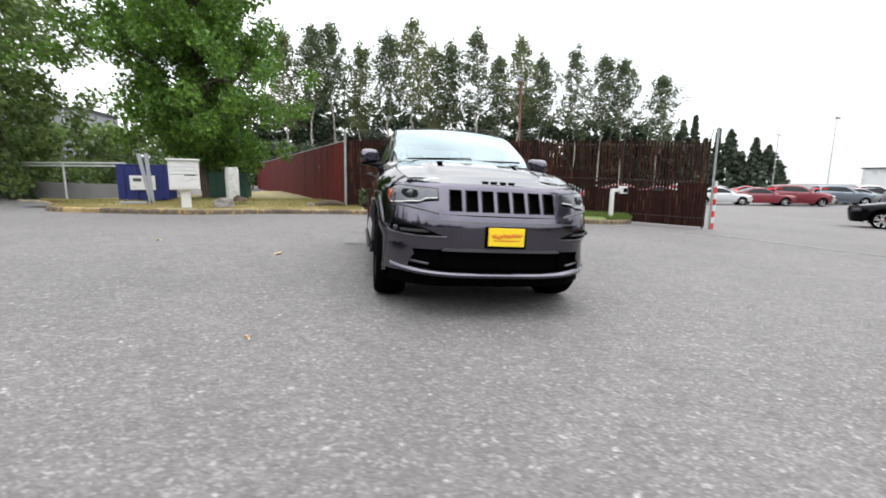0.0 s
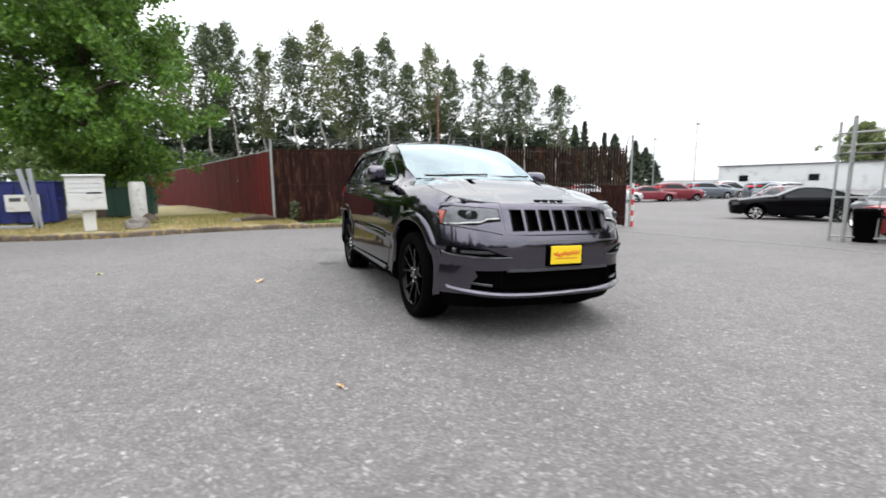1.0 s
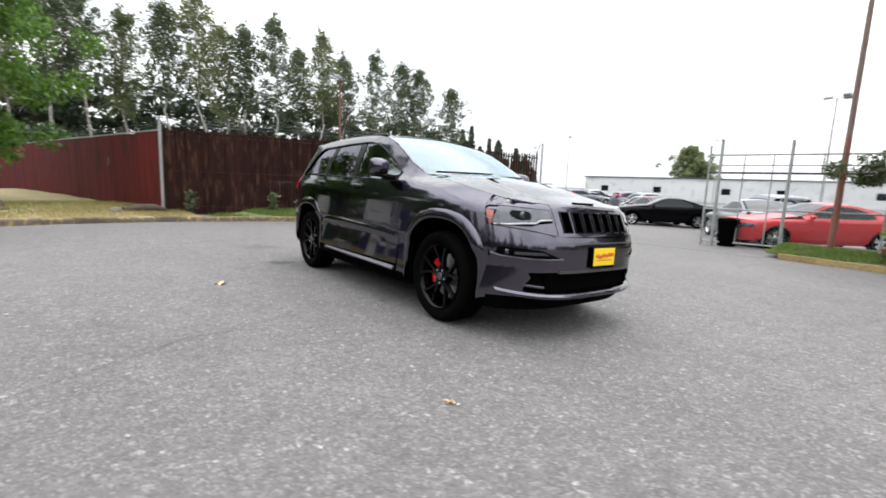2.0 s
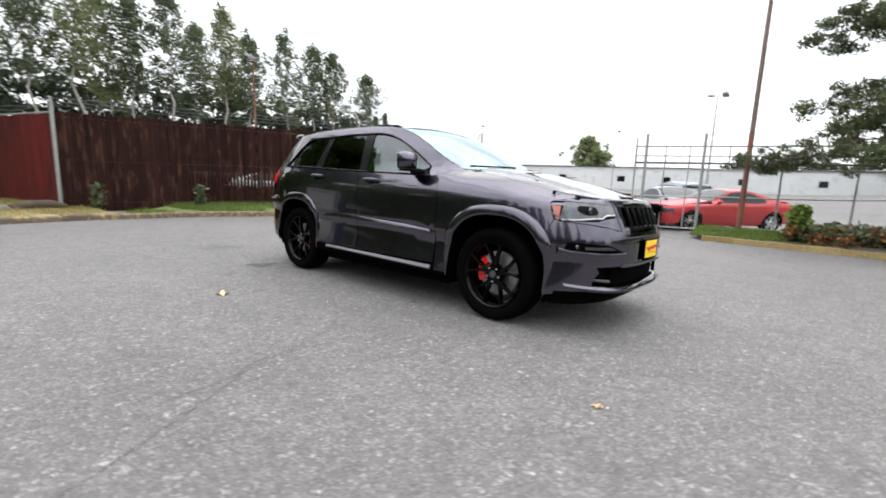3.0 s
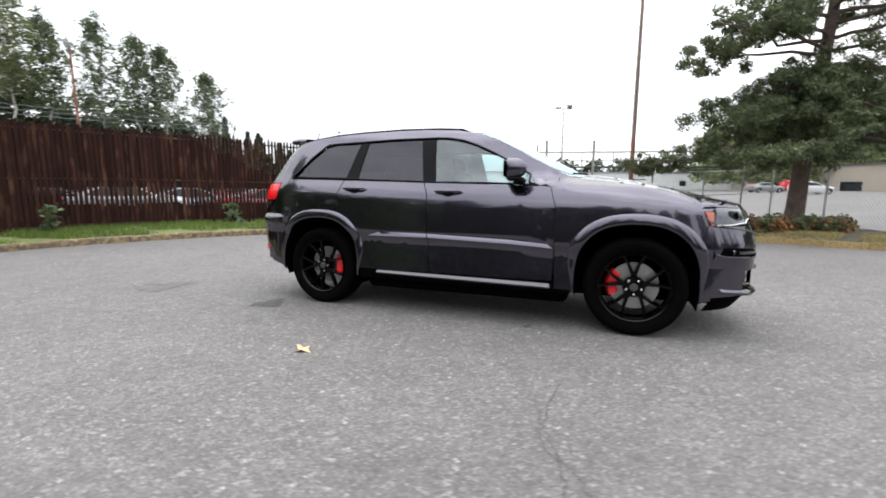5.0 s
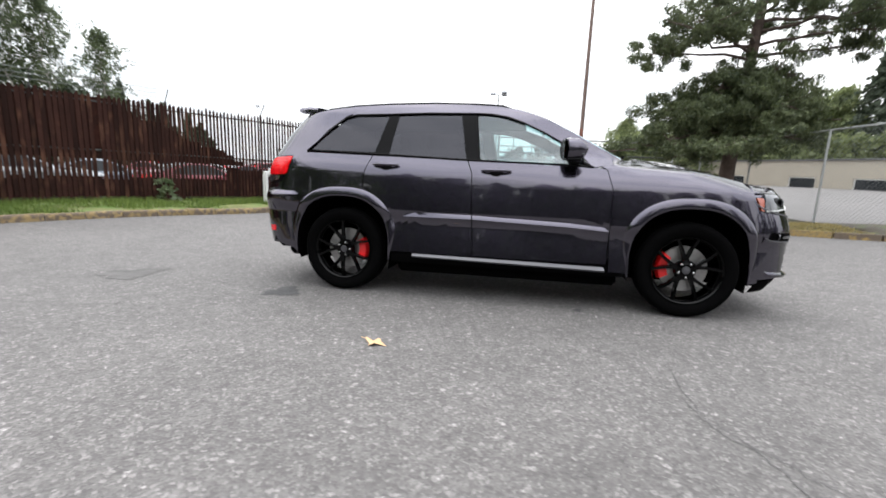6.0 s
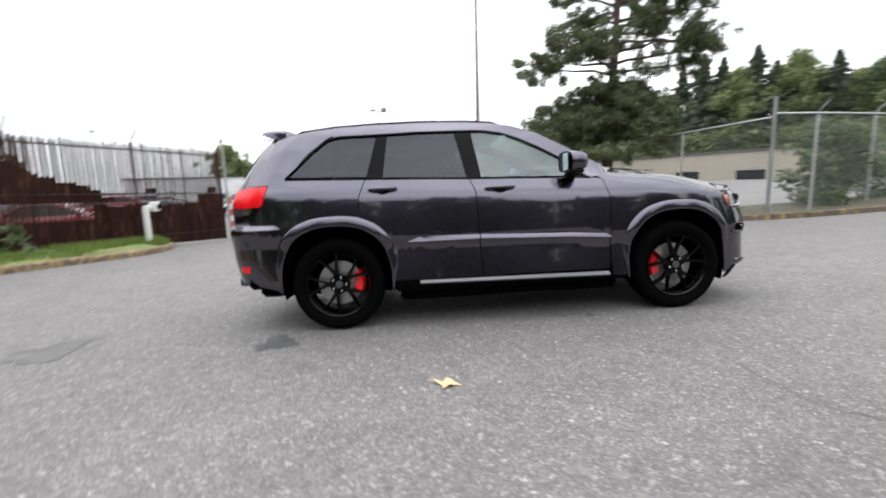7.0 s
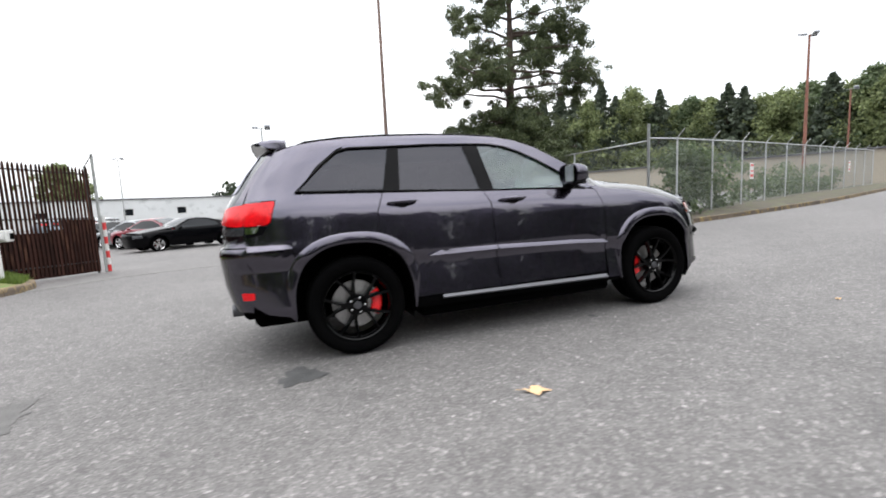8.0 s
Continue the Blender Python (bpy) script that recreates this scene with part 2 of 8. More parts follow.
M = {
    "asphalt": asphalt_material("asphalt", (0.122, 0.1155, 0.1125), 0.46),
    "tar": surface("tar_patch", (0.05, 0.05, 0.05), 0.75, vary=0.35, coarse=9, fine=70, bump=0.5),
    "damp": surface("faint_worn_stain", (0.088, 0.084, 0.081), 0.8, vary=0.4, coarse=6, fine=80, bump=0.5),
    "dirt": surface("bare_dirt", (0.058, 0.047, 0.034), 0.95, vary=0.3, coarse=1.5, fine=30, bump=0.8, stain=(0.07, 0.08, 0.03), stain_at=0.56),
    "pebble": surface("pale_pebble", (0.36, 0.35, 0.33), 0.85, vary=0.2, coarse=30, bump=0.2),
    "kerb": surface("kerb_concrete", (0.30, 0.28, 0.25), 0.85, vary=0.25, coarse=2.2, bump=0.3, stain=(0.14, 0.11, 0.08), piece=0.15),
    "kerb_yellow": surface("kerb_yellow_paint", (0.34, 0.235, 0.085), 0.8, vary=0.2, coarse=11, fine=70, bump=0.4, stain=(0.21, 0.165, 0.095), stain_at=0.53, piece=0.2),
    "kerb_brown": surface("kerb_weathered", (0.105, 0.08, 0.058), 0.85, vary=0.3, coarse=3, bump=0.4, stain=(0.26, 0.18, 0.06), stain_at=0.58, piece=0.25),
    "kerb_worn": surface("kerb_worn_yellow", (0.23, 0.165, 0.075), 0.85, vary=0.35, coarse=5, bump=0.4, stain=(0.11, 0.083, 0.06), stain_at=0.48, piece=0.1),
    "concrete": surface("concrete", (0.24, 0.235, 0.225), 0.85, vary=0.15, coarse=0.8, bump=0.25, stain=(0.22, 0.21, 0.19)),
    "soil": surface("grassy_soil", (0.13, 0.14, 0.05), 0.95, vary=0.4, coarse=1.5, fine=30, bump=0.8, stain=(0.10, 0.16, 0.035), stain_at=0.52),
    "dry": surface("dry_grass_soil", (0.27, 0.215, 0.115), 0.95, vary=0.25, coarse=1.1, fine=30, bump=0.8, stain=(0.19, 0.21, 0.06), stain_at=0.57),
    "edging": surface("worn_flush_edging", (0.155, 0.15, 0.142), 0.85, vary=0.25, coarse=3, bump=0.3, stain=(0.12, 0.117, 0.112), stain_at=0.5),
    "slat": surface("brown_fence_slat", (0.025, 0.0105, 0.008), 0.85, spec=0.12, vary=0.35, coarse=2.0, fine=30, bump=0.2, piece=0.35, stain=(0.062, 0.029, 0.019), stain_at=0.6),
    "screen": surface("rust_brown_screen", (0.028, 0.0105, 0.0075), 0.9, spec=0.1, vary=0.45, coarse=1.2, fine=18, bump=0.5, stain=(0.017, 0.009, 0.007), stain_at=0.53),
    "red_board": surface("barn_red_board", (0.118, 0.013, 0.012), 0.75, spec=0.25, vary=0.22, coarse=0.8, fine=22, bump=0.2, piece=0.10, stain=(0.065, 0.012, 0.011), stain_at=0.6),
    "galv": surface("galvanised_steel", (0.42, 0.43, 0.43), 0.5, metal=0.6, vary=0.15, coarse=6, bump=0.08),
    "galv_dull": surface("dull_fence_pipe", (0.30, 0.31, 0.30), 0.6, metal=0.3, vary=0.2, coarse=5, bump=0.1),
    "dark_pipe": surface("dark_fence_pipe", (0.05, 0.052, 0.05), 0.6, metal=0.3, vary=0.2, coarse=5, bump=0.1),
    "pole_grey": surface("weathered_pole_top", (0.17, 0.115, 0.095), 0.7, vary=0.2, coarse=2, bump=0.1),
    "rust_pole": surface("rust_painted_pole", (0.19, 0.075, 0.05), 0.7, vary=0.25, coarse=3, bump=0.2, stain=(0.13, 0.07, 0.05)),
    "white": surface("white_paint", (0.58, 0.58, 0.565), 0.6, vary=0.08, coarse=2, bump=0.08, stain=(0.44, 0.43, 0.40), stain_at=0.64),
    "red_paint": surface("red_band_paint", (0.50, 0.03, 0.03), 0.5, vary=0.12, bump=0.05),
    "blue_steel": surface("blue_painted_steel", (0.005, 0.012, 0.11), 0.55, vary=0.2, coarse=1.5, bump=0.1, stain=(0.010, 0.014, 0.05)),
    "green_steel": surface("green_painted_steel", (0.012, 0.055, 0.035), 0.55, vary=0.2, coarse=2, bump=0.1),
    "white_wall": surface("pale_building_wall", (0.56, 0.57, 0.57), 0.85, vary=0.07, coarse=0.35, fine=8, bump=0.1, stain=(0.45, 0.46, 0.46), stain_at=0.62),
    "tan_wall": surface("tan_building_wall", (0.30, 0.27, 0.22), 0.9, vary=0.08, coarse=0.3, fine=8, bump=0.1),
    "roof_dark": surface("dark_roof_edge", (0.06, 0.06, 0.065), 0.7, vary=0.15, bump=0.05),
    "grey_steel": surface("grey_steel_roof", (0.30, 0.31, 0.33), 0.6, metal=0.2, vary=0.1, coarse=0.5, bump=0.05),
    "bark": surface("bark", (0.085, 0.065, 0.05), 0.9, vary=0.4, coarse=5, fine=30, bump=0.8, depth=0.03),
    "bark_pale": surface("pale_bark", (0.36, 0.34, 0.30), 0.85, vary=0.35, coarse=4, fine=20, bump=0.4, stain=(0.13, 0.12, 0.10), stain_at=0.56),
    "bark_pine": surface("pine_bark", (0.075, 0.052, 0.042), 0.95, vary=0.4, coarse=6, fine=25, bump=0.9, depth=0.03),
    "leaf_near": leaf_material("maple_leaves", (0.024, 0.072, 0.008), (0.155, 0.29, 0.034), 0.35),
    "leaf_left": leaf_material("soft_green_leaves", (0.05, 0.095, 0.02), (0.19, 0.27, 0.075), 0.35),
    "leaf_alder": leaf_material("alder_leaves", (0.030, 0.048, 0.022), (0.125, 0.16, 0.068), 0.35),
    "leaf_alder_light": leaf_material("poplar_leaves", (0.05, 0.072, 0.028), (0.21, 0.235, 0.09), 0.35),
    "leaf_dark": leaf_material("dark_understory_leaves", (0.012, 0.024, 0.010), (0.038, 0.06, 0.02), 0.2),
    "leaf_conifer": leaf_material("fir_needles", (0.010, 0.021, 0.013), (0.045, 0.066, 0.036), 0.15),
    # distance haze is put into these two leaf colours as a paler tone
    "leaf_far_fir": leaf_material("haze_paled_fir_needles", (0.03, 0.045, 0.03), (0.11, 0.135, 0.085), 0.3),
    "leaf_woods": leaf_material("haze_paled_woodland_leaves", (0.085, 0.11, 0.045), (0.26, 0.30, 0.13), 0.45),
    "leaf_pine": leaf_material("pine_needles", (0.022, 0.036, 0.014), (0.13, 0.155, 0.065), 0.3),
    "leaf_bright": leaf_material("sunlit_shrub_leaves", (0.06, 0.10, 0.015), (0.22, 0.28, 0.05), 0.35),
    "leaf_bush": leaf_material("grey_green_bush_leaves", (0.05, 0.08, 0.035), (0.16, 0.20, 0.10), 0.4),
    "leaf_red": leaf_material("rusty_red_shrub_leaves", (0.10, 0.035, 0.012), (0.30, 0.14, 0.045), 0.3),
    "grass": leaf_material("grass_blades", (0.055, 0.10, 0.016), (0.20, 0.27, 0.055), 0.35),
    "grass_dry": leaf_material("dry_grass_blades", (0.20, 0.17, 0.06), (0.42, 0.34, 0.15), 0.3),
    "leaf_fallen": surface("fallen_leaf", (0.60, 0.40, 0.22), 0.7, vary=0.25, coarse=40, fine=200, bump=0.3),
    "leaf_fallen_green": surface("fallen_pale_leaf", (0.45, 0.46, 0.20), 0.7, vary=0.25, coarse=40, fine=200, bump=0.3),
    "paint_grey": surface("granite_metallic_paint", (0.060, 0.054, 0.076), 0.21, metal=1.0, vary=0.04, coarse=3, fine=900, bump=0.02, coat=1.0, depth=0.0005, coat_ior=1.6, coat_rough=0.035, edge=(0.12, 0.115, 0.14)),
    "paint_black": surface("black_car_paint", (0.0010, 0.0011, 0.0016), 0.2, vary=0.05, bump=0.0, coat=0.0, spec=0.10),
    "paint_red": surface("red_car_paint", (0.52, 0.014, 0.020), 0.35, vary=0.06, bump=0.0, coat=0.3),
    "paint_white": surface("white_car_paint", (0.52, 0.525, 0.53), 0.35, vary=0.03, bump=0.0, coat=0.4),
    "paint_silver": surface("silver_car_paint", (0.26, 0.27, 0.28), 0.35, metal=0.6, vary=0.04, bump=0.0, coat=0.4),
    "paint_steel": surface("steel_blue_car_paint", (0.14, 0.16, 0.19), 0.35, metal=0.5, vary=0.04, bump=0.0, coat=0.4),
    "paint_maroon": surface("maroon_car_paint", (0.17, 0.014, 0.025), 0.35, vary=0.05, bump=0.0, coat=0.4),
    "gloss_black": surface("gloss_black", (0.003, 0.003, 0.0033), 0.25, vary=0.08, bump=0.0, spec=0.07),
    "satin_grey": surface("satin_grey_trim", (0.10, 0.10, 0.108), 0.35, metal=0.7, vary=0.06, bump=0.0),
    "matte_black": surface("black_plastic", (0.0016, 0.0016, 0.0017), 0.8, spec=0.015, vary=0.15, bump=0.1),
    "wheel_black": surface("black_wheel_lacquer", (0.0012, 0.0012, 0.0013), 0.12, vary=0.1, bump=0.0, spec=0.14),
    "rubber": surface("tyre_rubber", (0.0021, 0.0021, 0.0022), 0.85, spec=0.02, vary=0.2, coarse=6, fine=90, bump=0.3),
    "chrome": surface("bright_metal", (0.72, 0.72, 0.73), 0.12, metal=1.0, vary=0.03, bump=0.0),
    "disc": surface("brake_disc_steel", (0.36, 0.355, 0.35), 0.35, metal=0.9, vary=0.15, coarse=9, bump=0.1),
    "caliper": surface("red_caliper_paint", (0.85, 0.008, 0.012), 0.35, vary=0.08, bump=0.0, coat=0.4),
    "lamp_red": surface("red_lamp_lens", (0.62, 0.006, 0.010), 0.2, vary=0.35, coarse=11, bump=0.0, coat=0.12, spec=0.3),
    "lamp_amber": surface("amber_lamp_lens", (0.30, 0.045, 0.012), 0.15, vary=0.1, coarse=14, bump=0.0, coat=1.0),
    "lamp_smoke": surface("headlamp_lens", (0.06, 0.063, 0.07), 0.16, metal=0.5, vary=0.45, coarse=17, bump=0.0, coat=0.7),
    "lamp_clear": surface("clear_lamp_lens", (0.05, 0.052, 0.057), 0.2, metal=0.4, vary=0.4, coarse=26, bump=0.0, coat=0.25),
    "glass": glass_material("window_glass", (0.62, 0.76, 0.76), 1.15, (0.9, 0.97, 1.0)),
    "glass_screen": glass_material("windscreen_glass", (0.60, 0.78, 0.80), 2.3, (0.78, 0.93, 0.98)),
    "glass_dark": glass_material("privacy_glass", (0.035, 0.037, 0.042), 0.55, (0.9, 0.9, 1.0)),
    "cabin": surface("dark_cabin_trim", (0.022, 0.022, 0.024), 0.75, vary=0.15, bump=0.1),
    "plate_yellow": surface("yellow_plate_card", (0.85, 0.60, 0.015), 0.5, vary=0.05, bump=0.0),
    "ink_red": surface("red_ink", (0.55, 0.04, 0.02), 0.5, vary=0.05, bump=0.0),
    "rock": surface("grey_rock", (0.16, 0.145, 0.13), 0.9, vary=0.35, coarse=5, fine=40, bump=0.8, depth=0.02),
    "log": surface("rotten_log", (0.07, 0.05, 0.035), 0.9, vary=0.4, coarse=6, fine=40, bump=0.8, depth=0.02),
    "wire": surface("fence_wire", (0.22, 0.23, 0.23), 0.6, metal=0.4, vary=0.1, bump=0.0),
    "dark_glass": surface("dark_window", (0.008, 0.010, 0.012), 0.12, vary=0.15, bump=0.0, spec=0.2),
    "teal": surface("teal_window_panel", (0.03, 0.14, 0.15), 0.4, vary=0.1, bump=0.0),
}


# ---- mesh helpers ----
class Build:
    """Collects corners and faces for one mesh."""

    def __init__(self):
        self.v, self.f = [], []

    def add(self, verts, faces):
        k = len(self.v)
        self.v.extend(tuple(p) for p in verts)
        self.f.extend(tuple(i + k for i in f) for f in faces)
        return self

    def box(self, centre, size, turn=None, c=0.0):
        """A box, with chamfers of c."""
        m = Matrix.Translation(centre) @ (turn.to_4x4() if turn else Matrix())
        hx, hy, hz = (s / 2 for s in size)
        if not c:
            vs = [m @ Vector((x * hx, y * hy, z * hz)) for x in (-1, 1) for y in (-1, 1) for z in (-1, 1)]
            return self.add(vs, [(0, 1, 3, 2), (4, 6, 7, 5), (0, 4, 5, 1), (2, 3, 7, 6), (0, 2, 6, 4), (1, 5, 7, 3)])
        vs, ix = [], {}
        for x in (-1, 1):
            for y in (-1, 1):
                for z in (-1, 1):
                    for a in range(3):
                        p = [x * (hx - c), y * (hy - c), z * (hz - c)]
                        p[a] = (x * hx, y * hy, z * hz)[a]
                        ix[x, y, z, a] = len(vs)
                        vs.append(m @ Vector(p))
        fs = []
        for s in (-1, 1):
            for a in range(3):
                o = [i for i in range(3) if i != a]
                quad = []
                for u, w in ((-1, -1), (1, -1), (1, 1), (-1, 1)):
                    k = [0, 0, 0]
                    k[a], k[o[0]], k[o[1]] = s, u, w
                    quad.append(ix[(*k, a)])
                fs.append(tuple(quad if (s > 0) == (a != 1) else quad[::-1]))
        for a in range(3):
            o = [i for i in range(3) if i != a]
            for u in (-1, 1):
                for w in (-1, 1):
                    lo, hi = [0, 0, 0], [0, 0, 0]
                    lo[a], lo[o[0]], lo[o[1]] = -1, u, w
                    hi[a], hi[o[0]], hi[o[1]] = 1, u, w
                    fs.append((ix[(*lo, o[0])], ix[(*hi, o[0])], ix[(*hi, o[1])], ix[(*lo, o[1])]))
        for x in (-1, 1):
            for y in (-1, 1):
                for z in (-1, 1):
                    fs.append(tuple(ix[x, y, z, a] for a in range(3)))
        return self.add(vs, fs)

    def tube(self, pts, radius, sides=8, cap=True):
        """A tube along points; radius is one number or one a point."""
        pts = [Vector(p) for p in pts]
        rs = [radius] * len(pts) if isinstance(radius, (int, float)) else list(radius)
        vs, fs, prev = [], [], None
        for i, p in enumerate(pts):
            d = (pts[min(i + 1, len(pts) - 1)] - pts[max(i - 1, 0)]).normalized()
            if prev is None:
                prev = d.orthogonal().normalized()
            prev = (prev - d * prev.dot(d)).normalized()
            other = d.cross(prev)
            for k in range(sides):
                a = 2 * math.pi * k / sides
                vs.append(p + (prev * math.cos(a) + other * math.sin(a)) * rs[i])
        for i in range(len(pts) - 1):
            for k in range(sides):
                a, b = i * sides + k, i * sides + (k + 1) % sides
                fs.append((a, b, b + sides, a + sides))
        if cap:
            fs.append(tuple(range(sides))[::-1])
            fs.append(tuple(range((len(pts) - 1) * sides, len(pts) * sides)))
        return self.add(vs, fs)

    def lathe(self, profile, centre, axis="x", steps=40, close=True):
        """Turns (radius, along) pairs round an axis through centre."""
        vs, fs, n = [], [], len(profile)
        for k in range(steps):
            a = 2 * math.pi * k / steps
            for r, t in profile:
                u, w = r * math.cos(a), r * math.sin(a)
                p = {"x": (t, u, w), "y": (u, t, w), "z": (u, w, t)}[axis]
                vs.append(tuple(c + q for c, q in zip(centre, p)))
        for k in range(steps):
            for j in range(n if close else n - 1):
                a, b = k * n + j, k * n + (j + 1) % n
                c, d = ((k + 1) % steps) * n + (j + 1) % n, ((k + 1) % steps) * n + j
                fs.append((a, b, c, d))
        return self.add(vs, fs)

    def prism(self, outline, lo, hi, axis="z"):
        """A slab with the given outline in the two other axes."""
        n = len(outline)
        def at(p, t):
            return {"x": (t, *p), "y": (p[0], t, p[1]), "z": (*p, t)}[axis]
        vs = [at(p, lo) for p in outline] + [at(p, hi) for p in outline]
        fs = [tuple(range(n))[::-1], tuple(range(n, 2 * n))] + [(i, (i + 1) % n, (i + 1) % n + n, i + n) for i in range(n)]
        return self.add(vs, fs)

    def mesh(self, name, smooth=0.0):
        me = bpy.data.meshes.new(name)
        me.from_pydata(self.v, [], self.f)
        bm = bmesh.new()
        bm.from_mesh(me)
        bmesh.ops.recalc_face_normals(bm, faces=bm.faces[:])
        if smooth:
            for f in bm.faces:
                f.smooth = True
            for e in bm.edges:
                e.smooth = len(e.link_faces) == 2 and e.calc_face_angle(3.2) < radians(smooth)
        bm.to_mesh(me)
        bm.free()
        return me


def part(name, shape, material, parent=None, label="", smooth=0.0):
    """One mesh object, from a Build or a mesh, under a thing or a part."""
    me = shape.mesh(name, smooth) if isinstance(shape, Build) else shape
    if not me.materials:
        me.materials.append(M[material])
    ob = new(name, me)
    ob.parent = parent
    return tagged(ob, label)


def thing(name, m, label, category, group="", kind=""):
    """An empty at a thing's base that carries its parts."""
    ob = new(name)
    ob.matrix_basis = m
    ob.empty_display_size = 0.2
    return tagged(ob, label, category, group, kind)


def ease(v, a, b):
    u = min(1.0, max(0.0, (v - a) / (b - a)))
    return u * u * (3 - 2 * u)


def ground_z(x, y):
    """The height of the gently tilted lot."""
    run = min(x, 7) + 0.5 * max(0, min(x, 25) - 7) if x > 0 else max(x, -4) + 0.2 * min(0, max(x, -14) + 4)
    south = 0.45 * (1 - math.exp((y + 3) / 10)) if y < -3 else 0
    north = 0.17 * ease(x, -1, 4) * ease(y, 2, 8) * (1 - 0.5 * ease(x, 7, 10))
    return -0.0412 * run - 0.0145 * max(-40, min(14, y)) + south + north


def stand(x, y, turn=0.0, up=0.0):
    """A pose on the ground."""
    return pose(x, y, ground_z(x, y) + up, 0, 0, turn)


def smooth_line(pts, steps=6):
    """A curve through points."""
    p = [Vector(q) for q in pts]
    out = []
    for i in range(len(p) - 1):
        a, b, c, d = p[max(i - 1, 0)], p[i], p[i + 1], p[min(i + 2, len(p) - 1)]
        for k in range(steps):
            t = k / steps
            out.append(0.5 * (2 * b + (c - a) * t + (2 * a - 5 * b + 4 * c - d) * t * t + (3 * b - a - 3 * c + d) * t ** 3))
    return out + [p[-1]]


# ---- ground, kerbs, verges ----
def graded(lo, hi, near_lo, near_hi, fine, growth=1.35):
    mid = list(np.arange(near_lo, near_hi + 1e-6, fine))
    out, s, v = [], fine, near_hi
    while v < hi:
        s *= growth
        v += s
        out.append(min(v, hi))
    left, s, v = [], fine, near_lo
    while v > lo:
        s *= growth
        v -= s
        left.append(max(v, lo))
    return left[::-1] + mid + out


gx, gy = graded(-900, 1500, -16, 26, 0.5), graded(-900, 1300, -26, 20, 0.5)
ground_mesh = bpy.data.meshes.new("ground")
ground_mesh.from_pydata([(x, y, ground_z(x, y)) for y in gy for x in gx], [],
                        [(j * len(gx) + i, j * len(gx) + i + 1, (j + 1) * len(gx) + i + 1, (j + 1) * len(gx) + i) for j in range(len(gy) - 1) for i in range(len(gx) - 1)])
for f in ground_mesh.polygons:
    f.use_smooth = True
ground = tagged(part("ground", ground_mesh, "asphalt"), "worn grey asphalt lot with pale aggregate", "ground", kind="structure")

NORTH_KERB = [(-10.75, 10.6, 0), (-10.35, 9.7, 0), (-9.8, 8.95, 0), (-7.9, 8.25, 0), (-6.1, 7.8, 0), (-4.4, 8.05, 0), (-2.75, 8.9, 0), (-1.4, 9.5, 0), (0, 9.65, 0), (0.95, 9.35, 0), (2.3, 8.4, 0), (3.5, 7.55, 0), (4.9, 6.9, 0), (6.0, 6.72, 0), (6.9, 6.9, 0), (7.5, 7.25, 0), (7.8, 7.6, 0)]
EAST_KERB = [(9.75, -0.7, 0), (9.6, -2.3, 0), (9.2, -3.5, 0), (8.3, -4.7, 0), (7.2, -5.95, 0), (6.35, -7.0, 0), (5.8, -8.2, 0), (5.65, -9.6, 0), (5.8, -11.5, 0), (6.3, -14.5, 0), (7.4, -19.0, 0), (9.3, -25.0, 0), (13.0, -36.0, 0), (20.0, -56.0, 0)]


def verge(name, inner, back, rise, material, label):
    """A raised strip between a kerb line and a line behind it."""
    b = Build()
    rows = 10
    for i in range(len(inner) - 1):
        for k in range(rows):
            quad = []
            for p, q, t in ((inner[i], back[i], k), (inner[i + 1], back[i + 1], k), (inner[i + 1], back[i + 1], k + 1), (inner[i], back[i], k + 1)):
                s = t / rows
                x, y = p[0] + (q[0] - p[0]) * s, p[1] + (q[1] - p[1]) * s
                bump = 0.05 * noise.noise((x * 1.7, y * 1.7, 0)) if 0 < t else 0
                quad.append((x, y, ground_z(x, y) + rise + 0.10 * ease(s, 0.1, 0.7) + bump))
            b.add(quad, [(0, 1, 2, 3)])
    me = b.mesh(name)
    bm = bmesh.new()
    bm.from_mesh(me)
    bmesh.ops.remove_doubles(bm, verts=bm.verts[:], dist=0.001)
    for f in bm.faces:
        f.smooth = True
        if f.normal.z < 0:
            f.normal_flip()
    bm.to_mesh(me)
    bm.free()
    return tagged(part(name, me, material), label, "verge", kind="structure")


def resample(line, step):
    pts = smooth_line(line, 12)
    out, left = [pts[0]], step
    for a, b in zip(pts, pts[1:]):
        d = (b - a).length
        while d >= left:
            a = a + (b - a).normalized() * left
            out.append(a.copy())
            d -= left
            left = step
        left -= d
    return out


def kerb_run(name, line, material_of, length, label):
    """A kerb laid from separate stones, each with a rounded top edge."""
    root = thing(name, Matrix(), label, "kerb", kind="structure")
    pts = resample(line, length)
    for i, (a, b) in enumerate(zip(pts, pts[1:])):
        d = (b - a).normalized()
        away = Vector((-d.y, d.x, 0))
        gap = 0.006
        b_ = Build()
        prof = [(-0.012, -0.15), (0.0, 0.085), (0.012, 0.118), (0.035, 0.132), (0.15, 0.134), (0.15, -0.15)]
        vs = []
        for p in (a + d * gap, b - d * gap):
            z = ground_z(p.x, p.y) + 0.006 * math.sin(i * 2.3)
            vs += [(p.x + away.x * u, p.y + away.y * u, z + w) for u, w in prof]
        n = len(prof)
        b_.add(vs, [(k, (k + 1) % n, (k + 1) % n + n, k + n) for k in range(n)] + [tuple(range(n))[::-1], tuple(range(n, 2 * n))])
        part("kerb_stone", b_, material_of(a.x, a.y), root)
    return pts


